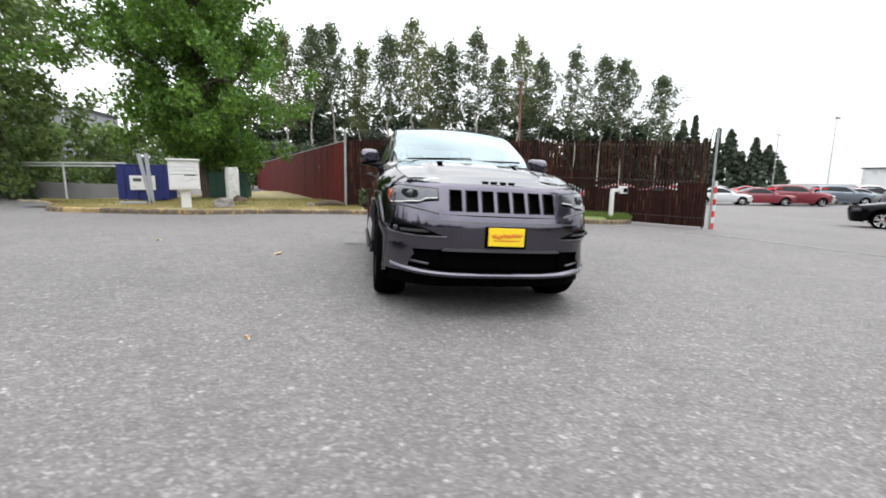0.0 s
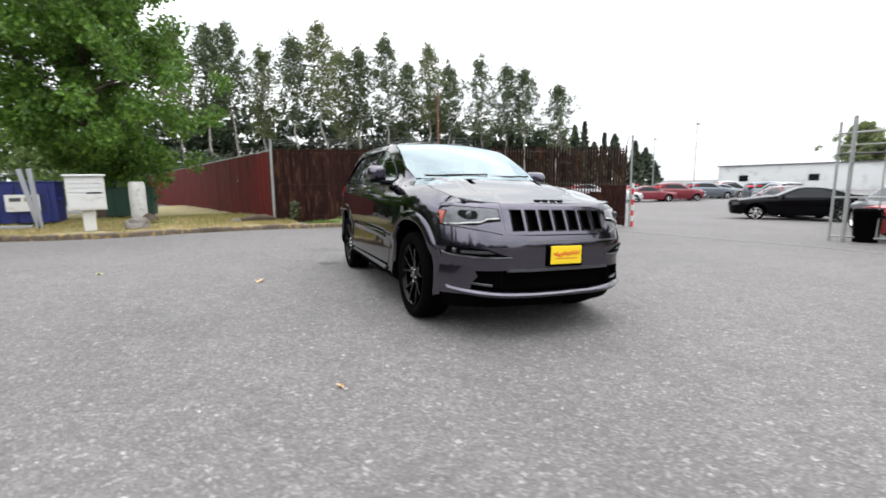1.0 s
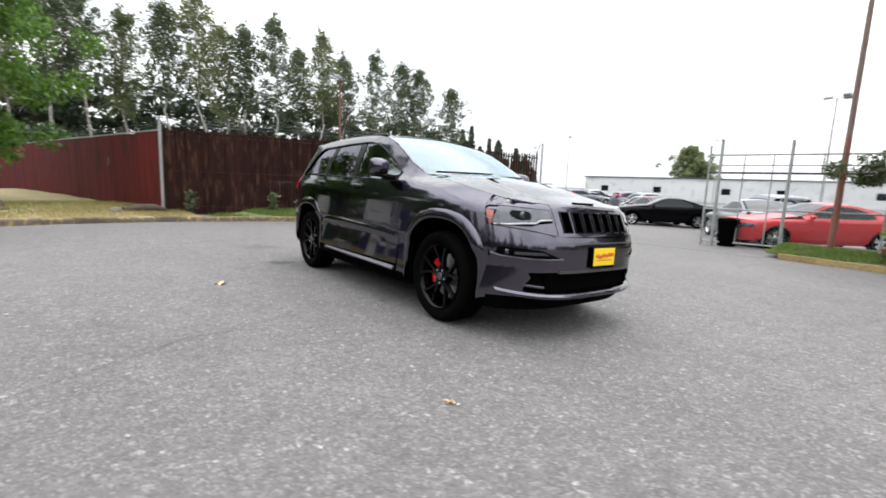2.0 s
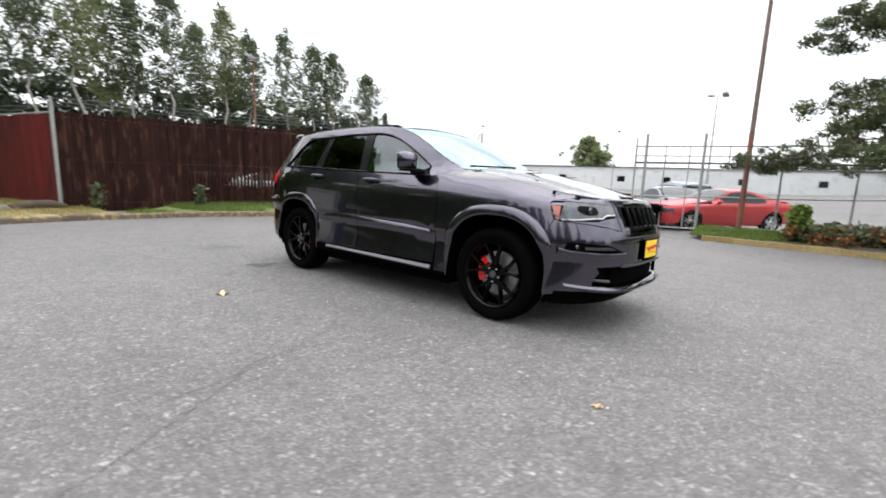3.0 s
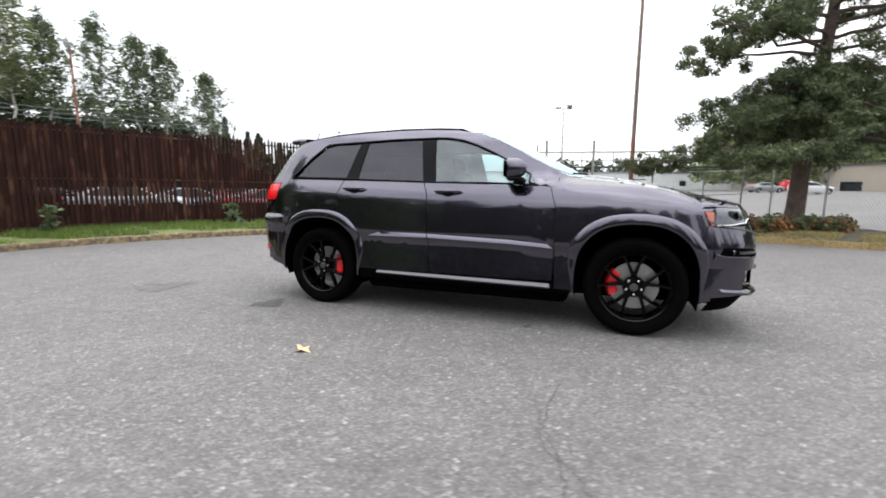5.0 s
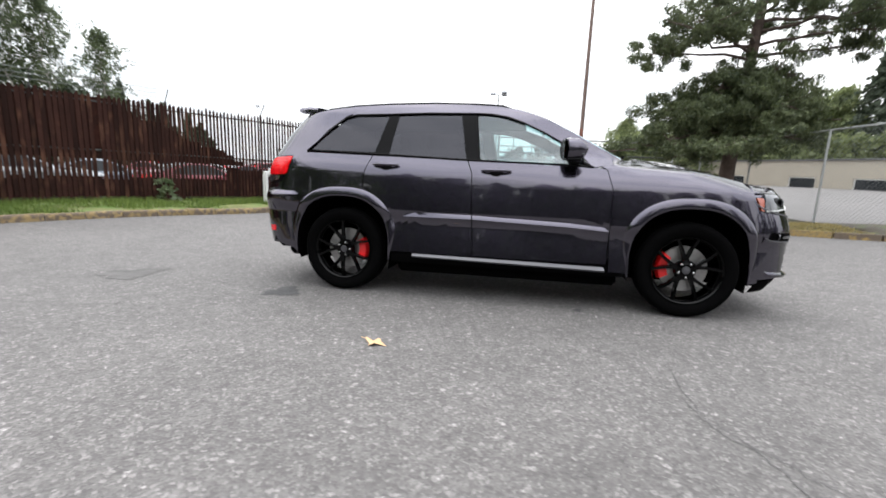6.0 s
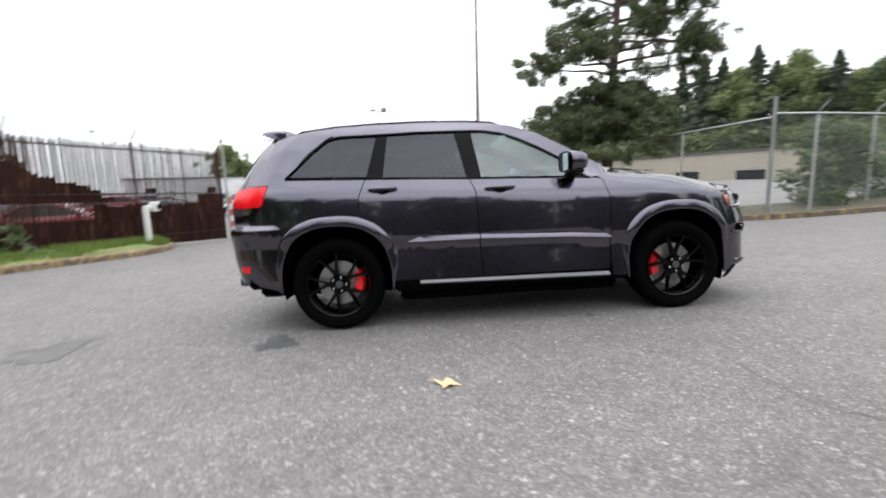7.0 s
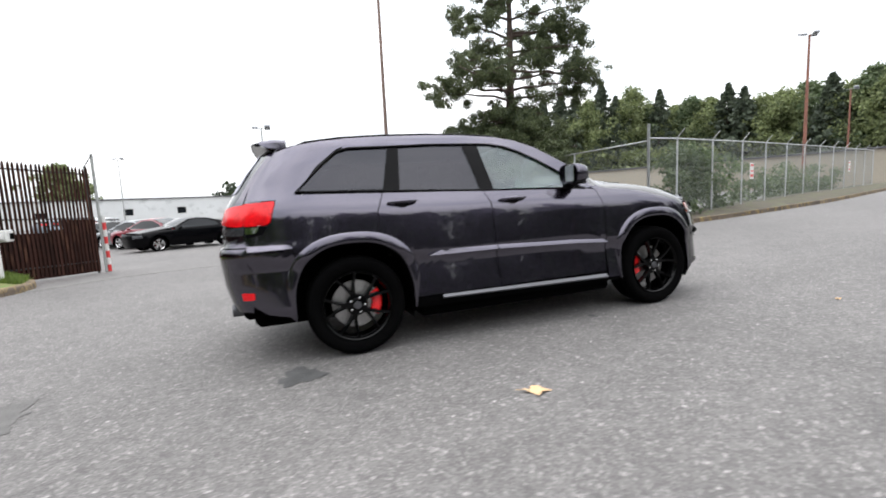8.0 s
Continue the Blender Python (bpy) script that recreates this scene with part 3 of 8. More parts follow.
north_pts = kerb_run("north_kerb", NORTH_KERB, lambda x, y: "kerb_yellow" if -9.9 < x < -8.6 else "kerb_worn" if -0.6 < x < 6.2 else "kerb_brown", 0.6, "weathered concrete kerb with worn yellow paint")
EAST_RUN = EAST_KERB[::-1]
east_pts = kerb_run("east_kerb", EAST_RUN, lambda x, y: "kerb_yellow" if y > -7.0 else "kerb_brown", 0.75, "worn yellow painted concrete kerb round the verge")

# the strip behind the north kerb: dry and tawny towards the bins, green along the brown fence
FENCE_A, FENCE_B = Vector((-1.62, 12.5, 0)), Vector((9.82, 6.76, 0))
left_pts = [p for p in smooth_line(NORTH_KERB, 4) if p.x < -0.9]
right_pts = [p for p in smooth_line(NORTH_KERB, 4) if p.x > -1.1]
away_left = [p + Vector((0.13, 0.13, 0)) for p in left_pts]
verge("verge_dry", away_left, [Vector((p.x * 1.12, 12.5 + (p.x + 10.3) * 3.2, 0)) for p in left_pts], 0.115, "dry", "dry tawny grass strip behind the kerb")
run = (FENCE_B - FENCE_A)
backs = []
for i, p in enumerate(right_pts):
    t = (p - FENCE_A).dot(run) / run.length_squared
    backs.append(FENCE_A + run * (t + 0.12 * (1 - i / len(right_pts)) - 0.02) + Vector((0.15, 0.3, 0)))
verge("verge_green", [p + Vector((0.05, 0.14, 0)) for p in right_pts], backs, 0.115, "soil", "green weedy verge along the brown fence")
far_e = [p for p in smooth_line(EAST_RUN, 3)]
verge("verge_east", [p + Vector((0.13, 0.0, 0)) for p in far_e], [p + Vector((3.4 if p.y > -7.5 else 2.4, 0.3 if p.y > -7.5 else 0.8, 0)) for p in far_e], 0.115, "dirt", "dry weedy verge behind the yellow kerb")

# flush concrete edging across the lot's entrance
edge = Build()
line = smooth_line([(6.0, 6.72, 0), (7.5, 5.85, 0), (8.45, 4.9, 0), (9.1, 3.7, 0), (9.6, 1.6, 0), (9.75, -0.7, 0)], 8)
for a, b in zip(line, line[1:]):
    d = (b - a).normalized()
    side = Vector((-d.y, d.x, 0)) * 0.13
    quad = [a - side, b - side, b + side, a + side]
    edge.add([(p.x, p.y, ground_z(p.x, p.y) + 0.007) for p in quad] + [(p.x, p.y, ground_z(p.x, p.y) - 0.1) for p in quad], [(0, 1, 2, 3), (0, 4, 5, 1), (2, 6, 7, 3), (1, 5, 6, 2), (3, 7, 4, 0)])
tagged(part("entrance_edging", edge, "edging"), "flush concrete edging across the lot entrance", "edging", kind="structure")


# ---- fences ----
def on_ground(p, up=0.0):
    return Vector((p.x, p.y, ground_z(p.x, p.y) + up))


rng = random.Random(4)
brown = thing("slatted_fence", Matrix(), "tall brown slatted chain-link fence, rusty and gappy", "fence", kind="structure")
length = run.length
heading = math.atan2(run.y, run.x)
FENCE_TURN = Matrix.Rotation(heading, 3, "Z")


def fence_base(s):
    p = FENCE_A + run * (s / length)
    return Vector((p.x, p.y, ground_z(p.x, p.y) + 0.05))


def fence_top(s):
    return 2.62 - 0.22 * s / length


SLAT_PITCH = 0.098
slat_meshes = {}
for k in range(int(length / SLAT_PITCH)):
    s = 0.08 + k * SLAT_PITCH
    width = 0.086 if s < 3.0 else 0.079 if s < 8 else 0.058
    if s > 6 and rng.random() < 0.012:
        continue
    key = (width, rng.randrange(5))
    if key not in slat_meshes:
        cut = 0.02 * key[1]
        b = Build()
        b.prism([(-width / 2, 0.0), (width / 2, 0.0), (width / 2, 0.97), (width / 2 - 0.015, 1.0), (-width / 2 + 0.012, 0.992 - cut * 0.2), (-width / 2, 0.965)], -0.004, 0.004, "y")
        slat_meshes[key] = b.mesh("slat")
    ob = part("slat", slat_meshes[key], "slat", brown)
    foot = fence_base(s)
    tall = fence_top(s) - foot.z + rng.uniform(-0.02, 0.02) + (0.05 if rng.random() < 0.12 else 0)
    ob.matrix_basis = Matrix.Translation(foot) @ Matrix.Rotation(heading, 4, "Z") @ Matrix.Rotation(rng.uniform(-0.004, 0.004), 4, "Y") @ Matrix.Diagonal((1, 1, tall, 1))
s = 0.0
while s < length:
    foot = fence_base(s)
    b = Build()
    back = Vector((-math.sin(heading), math.cos(heading), 0)) * 0.06
    top = Vector((foot.x, foot.y, fence_top(s) + 0.05)) + back
    b.tube([foot + back - Vector((0, 0, 0.3)), top], 0.032, 8)
    b.tube([top, top + Vector((0, 0, 0.28)) - back * 4], 0.012, 6)
    part("fence_post", b, "dark_pipe", brown, smooth=40)
    s += 2.55
for up in (0.0, 0.5, 1.0):
    b = Build()
    pts = []
    for k in range(13):
        s = length * k / 12
        foot = fence_base(s)
        z = foot.z + (fence_top(s) - foot.z) * (0.10 + 0.84 * up)
        pts.append((foot.x - math.sin(heading) * 0.03, foot.y + math.cos(heading) * 0.03, z))
    b.tube(pts, 0.02, 6)
    part("fence_rail", b, "dark_pipe", brown, smooth=40)
for j in range(3):
    b = Build()
    pts = []
    for k in range(61):
        s = 0.58 * length * k / 60
        foot = fence_base(s)
        pts.append((foot.x + math.sin(heading) * 0.05 * (j + 1), foot.y - math.cos(heading) * 0.05 * (j + 1), fence_top(s) + 0.12 + 0.09 * j + 0.012 * math.sin(k * 2.1 + j)))
    b.tube(pts, 0.006, 4)
    part("barbed_wire", b, "wire", brown)

# rust-brown screening behind the slats, ragged along its sloping end
b = Build()
rows, cols = 44, 230
off = Vector((-math.sin(heading), math.cos(heading), 0)) * 0.03
for i in range(cols):
    for k in range(rows):
        s0, s1 = length * i / cols, length * (i + 1) / cols
        h0, h1 = k / rows, (k + 1) / rows
        sm, hm = (s0 + s1) / 2, (h0 + h1) / 2
        rag = 0.5 * noise.noise((sm * 1.3, hm * 5, 3.1)) + 0.35 * noise.noise((sm * 5, hm * 17, 1.1))
        full = hm > 0.45 and sm < 6.4 + 6.2 * (1 - hm) + rag
        full = full or hm < 0.45 and sm < 3.2 + 0.6 * rag or hm < 0.29 + 0.05 * rag and sm < 9.1
        full = full or 9.1 < sm and hm < 0.42 + 0.05 * rag or sm > 11.9 and 0.38 < hm < 0.52
        if not full:
            continue
        quad = []
        for s, h in ((s0, h0), (s1, h0), (s1, h1), (s0, h1)):
            foot = fence_base(s)
            z = foot.z + (fence_top(s) - 0.06 - foot.z) * h
            w = 0.015 * noise.noise((s * 3, h * 2, 0))
            quad.append((foot.x + off.x * (1 + w * 20), foot.y + off.y * (1 + w * 20), z))
        b.add(quad, [(0, 1, 2, 3)])
part("screen", b, "screen", brown, "rust-brown privacy screening behind the slats")

# barn-red board fence, running away from the corner post
red_dir = Vector((-0.334, 0.942, 0)).normalized()
red_root = thing("red_board_fence", Matrix(), "barn-red vertical board fence", "fence", kind="structure")
red_heading = math.atan2(red_dir.y, red_dir.x)
b = Build()
b.box((0, 0, 0.5), (0.196, 0.022, 1.0), c=0.003)
board = b.mesh("board")
for k in range(125):
    s = 0.12 + 0.2 * k
    p = FENCE_A + red_dir * s
    z = ground_z(p.x, p.y) + 0.10
    ob = part("board", board, "red_board", red_root)
    tall = 2.52 - 0.012 * s - z
    ob.matrix_basis = Matrix.Translation((p.x, p.y, z)) @ Matrix.Rotation(red_heading, 4, "Z") @ Matrix.Translation((0, rng.uniform(-0.006, 0.006), 0)) @ Matrix.Diagonal((1, 1, tall, 1))
b = Build()
pts = [FENCE_A + red_dir * (0.2 * k) for k in range(0, 126, 3)]
b.tube([(p.x, p.y, 2.56 - 0.0024 * k * 3) for k, p in enumerate(pts)], 0.022, 6)
part("top_rail", b, "galv_dull", red_root, "grey pipe rail along the top", smooth=40)
for j in range(2):
    b = Build()
    b.tube([(p.x + 0.06 * j, p.y, 2.68 + 0.11 * j - 0.0024 * k * 3 + 0.03 * math.sin(k * 1.9 + j)) for k, p in enumerate(pts)], 0.006, 4)
    part("barbed_wire", b, "wire", red_root)
b = Build()
cp = on_ground(FENCE_A + Vector((0.0, -0.08, 0)))
b.tube([cp - Vector((0, 0, 0.2)), (cp.x + 0.03, cp.y, 2.72), (cp.x + 0.035, cp.y, 2.95)], [0.05, 0.05, 0.03], 10)
post = tagged(part("corner_post", b, "galv_dull", smooth=40), "grey steel corner post between the red and brown fences", "fence post")
b = Build()
b.box((0, 0, 0), (0.16, 0.02, 0.26), c=0.004)
sign = tagged(part("fence_notice", b, "white"), "small white notice on the red fence", "sign")
sp = FENCE_A + red_dir * 3.8 + Vector((-0.02, -0.035, 0))
sign.matrix_basis = pose(sp.x + 0.03, sp.y, 1.58, 0, 0, math.degrees(red_heading))

# red and white end post of the slatted fence
ep = on_ground(FENCE_B + Vector((0.12, -0.05, 0)))
root = thing("banded_post", Matrix.Translation(ep), "steel gate post with red and white bands at the fence end", "post")
b = Build()
b.tube([(0, 0, 0), (0, 0, 3.15)], 0.035, 10)
part("pole", b, "galv_dull", root, smooth=40)
for k in range(8):
    b = Build()
    b.tube([(0.06, -0.06, 0.0 + 0.19 * k), (0.06, -0.06, 0.19 * (k + 1))], 0.045, 12)
    part("band", b, "red_paint" if k % 2 == 0 else "white", root, "red band" if k % 2 == 0 else "white band", smooth=40)


# ---- chain-link fences ----
def wire_net(b, p, q, lo, hi, pitch=0.11, r=0.0022):
    """Crossing wires between two posts."""
    run_ = q - p
    n = int(run_.length / pitch)
    tall = hi - lo
    for k in range(-int(tall / pitch), n + 1):
        for sgn in (1, -1):
            x0, x1 = k * pitch, k * pitch + tall
            a0, a1 = max(0, x0), min(run_.length, x1)
            if a1 - a0 < 0.05:
                continue
            z0, z1 = (a0 - x0), (a1 - x0)
            if sgn < 0:
                z0, z1 = tall - z0, tall - z1
            d = run_.normalized()
            A = p + d * a0 + Vector((0, 0, lo + z0 + (0)))
            B = p + d * a1 + Vector((0, 0, lo + z1))
            A.z += ground_z(A.x, A.y)
            B.z += ground_z(B.x, B.y)
            w = Vector((-d.y, d.x, 0)) * r
            up = Vector((0, 0, r))
            b.add([A + up, B + up, B - up * 0.6 + w, A - up * 0.6 + w, A - up * 0.6 - w, B - up * 0.6 - w], [(0, 1, 2, 3), (3, 2, 5, 4), (4, 5, 1, 0)])


def chain_fence(name, posts, tall, material, label, net=True, arms=True, mid=None, first_tall=None):
    root = thing(name, Matrix(), label, "fence", kind="structure")
    pts = [Vector((*p, 0)) for p in posts]
    for i, p in enumerate(pts):
        b = Build()
        g = ground_z(p.x, p.y) + 0.1
        h = first_tall if i == 0 and first_tall else tall
        b.tube([(p.x, p.y, g - 0.3), (p.x, p.y, g + h)], 0.042 if i == 0 else 0.028, 8)
        if arms and i:
            b.tube([(p.x, p.y, g + h), (p.x - 0.18, p.y - 0.1, g + h + 0.27)], 0.014, 6)
        part("fence_post", b, material, root, smooth=40)
    for a, c in zip(pts, pts[1:]):
        for level in [tall - 0.02] + ([mid] if mid else []):
            b = Build()
            b.tube([(a.x, a.y, ground_z(a.x, a.y) + 0.1 + level), (c.x, c.y, ground_z(c.x, c.y) + 0.1 + level)], 0.021, 8)
            part("fence_rail", b, material, root, smooth=40)
        if net:
            b = Build()
            wire_net(b, a, c, 0.12, 0.1 + tall - 0.03)
            part("wire_mesh", b, "wire", root)
    return root


south_posts = [(5.96, -8.05), (6.35, -9.55), (7.15, -12.0), (7.95, -14.5), (8.8, -17.0), (9.6, -19.5), (10.4, -22.0), (11.2, -24.5), (12.0, -27.0), (12.8, -29.5), (13.6, -32.0), (14.4, -34.5), (15.2, -37.0)]
chain_fence("road_fence", south_posts, 2.5, "galv", "galvanised chain-link fence along the road", first_tall=2.88)
chain_fence("corner_fence", [(5.96, -8.05), (8.35, -7.25), (10.7, -6.55), (13.0, -5.9), (14.6, -5.4)], 2.42, "galv", "galvanised chain-link fence turning in from the road", arms=False, first_tall=2.88)
chain_fence("lot_fence", [(12.1, -0.33), (12.75, -2.3), (13.5, -4.0), (14.6, -5.4)], 1.9, "galv_dull", "grey chain-link fence beside the parked cars", arms=False, mid=1.05)

# sliding gate frame standing open
gate = thing("sliding_gate", Matrix(), "grey pipe gate frame with horizontal bars, standing open", "gate")
ga, gb = Vector((11.45, 1.2, 0)), Vector((12.1, -0.33, 0))
gl = Vector((11.57, 1.55, 0))
for p, h in ((ga, 3.1), (gb, 3.1), (gl, 3.0)):
    b = Build()
    b.tube([on_ground(p, -0.05), on_ground(p, h)], 0.045 if h > 3.05 else 0.03, 10)
    part("gate_post", b, "galv_dull", gate, smooth=40)
gc = gb + (gb - gl).normalized() * 4.6
for lev, r, m_ in ((2.72, 0.026, "galv_dull"), (2.42, 0.018, "galv_dull"), (2.2, 0.03, "dark_pipe"), (1.12, 0.024, "galv_dull"), (0.12, 0.024, "galv_dull")):
    b = Build()
    end = gc if lev > 1.2 else gb
    z0, z1 = ground_z(gl.x, gl.y) + lev, ground_z(gb.x, gb.y) + lev
    b.tube([(gl.x, gl.y, z0), (end.x, end.y, z1)], r, 8)
    part("gate_bar", b, m_, gate, smooth=40)
for t in (0.45, 0.8, 1.35, 2.3, 3.2):
    p = gl + (gb - gl) * t
    b = Build()
    b.tube([on_ground(p, 0.12 if t < 1 else 2.2), on_ground(p, 2.72)], 0.018, 8)
    part("gate_upright", b, "galv_dull", gate, smooth=40)
b = Build()
wire_net(b, gl, gb, 0.14, 1.12)
part("wire_mesh", b, "wire", gate)


# ---- buildings ----
def block(name, a, c, deep, top, material, roof_material, label, windows=(), lo=None):
    """A long low building: its front runs from a to c."""
    a, c = Vector((*a, 0)), Vector((*c, 0))
    d = (c - a).normalized()
    n_ = Vector((-d.y, d.x, 0))
    if n_.dot(a) < 0:
        n_ = -n_
    base = ground_z(a.x, a.y) - 0.3
    root = thing(name, Matrix(), label, "building")
    L = (c - a).length
    m = Matrix(((d.x, n_.x, 0, a.x), (d.y, n_.y, 0, a.y), (0, 0, 1, 0), (0, 0, 0, 1)))

    def place(ob):
        ob.matrix_basis = m
        return ob

    cuts = sorted(windows)
    b = Build()
    x = 0.0
    for u, w, z0, z1, kind_ in cuts:
        if u > x:
            b.box(((x + u) / 2, 0.15, (base + top) / 2), (u - x, 0.3, top - base))
        b.box((u + w / 2, 0.15, (base + z0) / 2), (w, 0.3, z0 - base))
        b.box((u + w / 2, 0.15, (z1 + top) / 2), (w, 0.3, top - z1))
        x = u + w
    b.box(((x + L) / 2, 0.15, (base + top) / 2), (L - x, 0.3, top - base))
    b.box((0.15, deep / 2, (base + top) / 2), (0.3, deep - 0.6, top - base))
    b.box((L - 0.15, deep / 2, (base + top) / 2), (0.3, deep - 0.6, top - base))
    b.box((L / 2, deep - 0.15, (base + top) / 2), (L, 0.3, top - base))
    place(part("wall", b, material, root))
    b = Build()
    b.box((L / 2, deep / 2, top + 0.09), (L + 0.5, deep + 0.5, 0.18), c=0.03)
    place(part("roof", b, roof_material, root, "dark flat roof edge"))
    for u, w, z0, z1, kind_ in cuts:
        b = Build()
        b.box((u + w / 2, 0.18, (z0 + z1) / 2), (w, 0.04, z1 - z0))
        win = place(part("window", b, kind_, root))
        b = Build()
        for q in (u + 0.05, u + w - 0.05):
            b.box((q, 0.12, (z0 + z1) / 2), (0.1, 0.08, z1 - z0))
        for q in (z0 + 0.05, z1 - 0.05):
            b.box((u + w / 2, 0.12, q), (w - 0.2, 0.08, 0.1))
        part("window_frame", b, "white", win)
    return root


block("pale_warehouse", (77.3, 51.7), (112.0, -42.0), 25, 3.45, "white_wall", "roof_dark", "long low pale warehouse with small square windows",
      [(u, 1.6, 0.6, 1.9, "dark_glass") for u in (3.2, 13.0, 24.3, 32.4, 45, 57, 68.5, 82)])
block("tan_warehouse", (118.0, -18.0), (15.0, -56.0), 30, 4.0, "tan_wall", "roof_dark", "long tan concrete building with dark bay windows across the far lot",
      [(u, 4.0, -0.5, 1.7, "dark_glass") for u in (24, 32, 40, 52, 61, 70, 83, 92)])
b = Build()
b.box((0, 0, 0), (6.5, 0.25, 0.9), c=0.04)
sb = tagged(part("facade_sign", b, "white"), "plain white sign board on the tan building", "sign")
sb.matrix_basis = pose(73.2, -34.75, 2.75, 0, 0, 20.2)
the_hedge = [(118 - 103 * t + 0.7, -18 - 38 * t - 1.6, 0) for t in np.linspace(0.2, 0.9, 90)]


# ---- cars ----
def curve(pts, soft=0.03):
    """A smooth function through (place, value) pairs."""
    xs, ys = [p[0] for p in pts], [p[1] for p in pts]
    lo, hi = xs[0] - 0.5, xs[-1] + 0.5
    g = np.linspace(lo, hi, 1200)
    v = np.interp(g, xs, ys)
    w = max(1, int(soft / (g[1] - g[0])))
    if w > 1:
        k = np.hanning(2 * w + 3)
        v = np.convolve(np.pad(v, w + 1, "edge"), k / k.sum(), "valid")
    return lambda t: float(np.interp(t, g, v))


class Shell:
    """A car body as three overlapping maps: flank x(y, z), ends y(x, z), top z(x, y)."""

    def __init__(self, width, nose, tail, top, belt, wheels, arch, nose_from=-1.0, tail_from=1.2, p=3.5, q=4.5, crown=0.05, cowl=-0.93, flare=0.02, hub=0.385, taper=0.08, roll=0.10):
        self.width, self.nose, self.tail, self.top, self.belt = curve(width), curve(nose), curve(tail), curve(top, 0.06), belt
        self.wheels, self.arch, self.p, self.q, self.crown, self.cowl, self.flare, self.hub = wheels, arch, p, q, crown, cowl, flare, hub
        self.y0, self.y1, self.taper, self.roll = nose_from, tail_from, taper, roll

    def half(self, y, z):
        s = self.width(z - self.belt(y))
        if z > self.belt(y):
            s -= self.taper * ease(y, 0.2, -1.0) * ease(z, self.belt(y), self.belt(y) + 0.1)
        k = ease(y, self.cowl + 0.25, self.cowl - 0.1)
        if k:
            over = max(0.0, (z - (self.top(y) - 0.13)) / 0.13)
            s *= 1 - self.roll * k * min(over, 1.3) ** 2
        return s

    def flank(self, y, z):
        s = self.half(max(y, -1.9), z)
        if y < self.y0:
            u = min(0.9995, (self.y0 - y) / (self.y0 - self.nose(z)))
            s *= (1 - u ** self.p) ** (1 / self.p)
        if y > self.y1:
            u = min(0.9995, (y - self.y1) / (self.tail(z) - self.y1))
            s *= (1 - u ** self.q) ** (1 / self.q)
        for w in self.wheels:
            r = math.hypot(y - w, z - self.hub)
            s += self.flare * math.exp(-((r - self.arch - 0.015) / 0.075) ** 2) * ease(z, 0.3, 0.6) * ease(y, -1.98, -1.78)
        return s

    def front(self, x, z):
        u = min(0.9995, abs(x) / self.half(-1.9, z))
        return self.y0 - (self.y0 - self.nose(z)) * (1 - u ** self.p) ** (1 / self.p)

    def back(self, x, z):
        u = min(0.9995, abs(x) / self.half(self.y1 + 0.6, z))
        return self.y1 + (self.tail(z) - self.y1) * (1 - u ** self.q) ** (1 / self.q)

    def over(self, x, y):
        e = max(0.1, self.flank(y, self.top(y)))
        u = min(1.0, abs(x) / e)
        return self.top(y) + self.crown * (0.25 + 0.75 * ease(y, -2.25, -1.6)) * (1 - u ** 2.2)


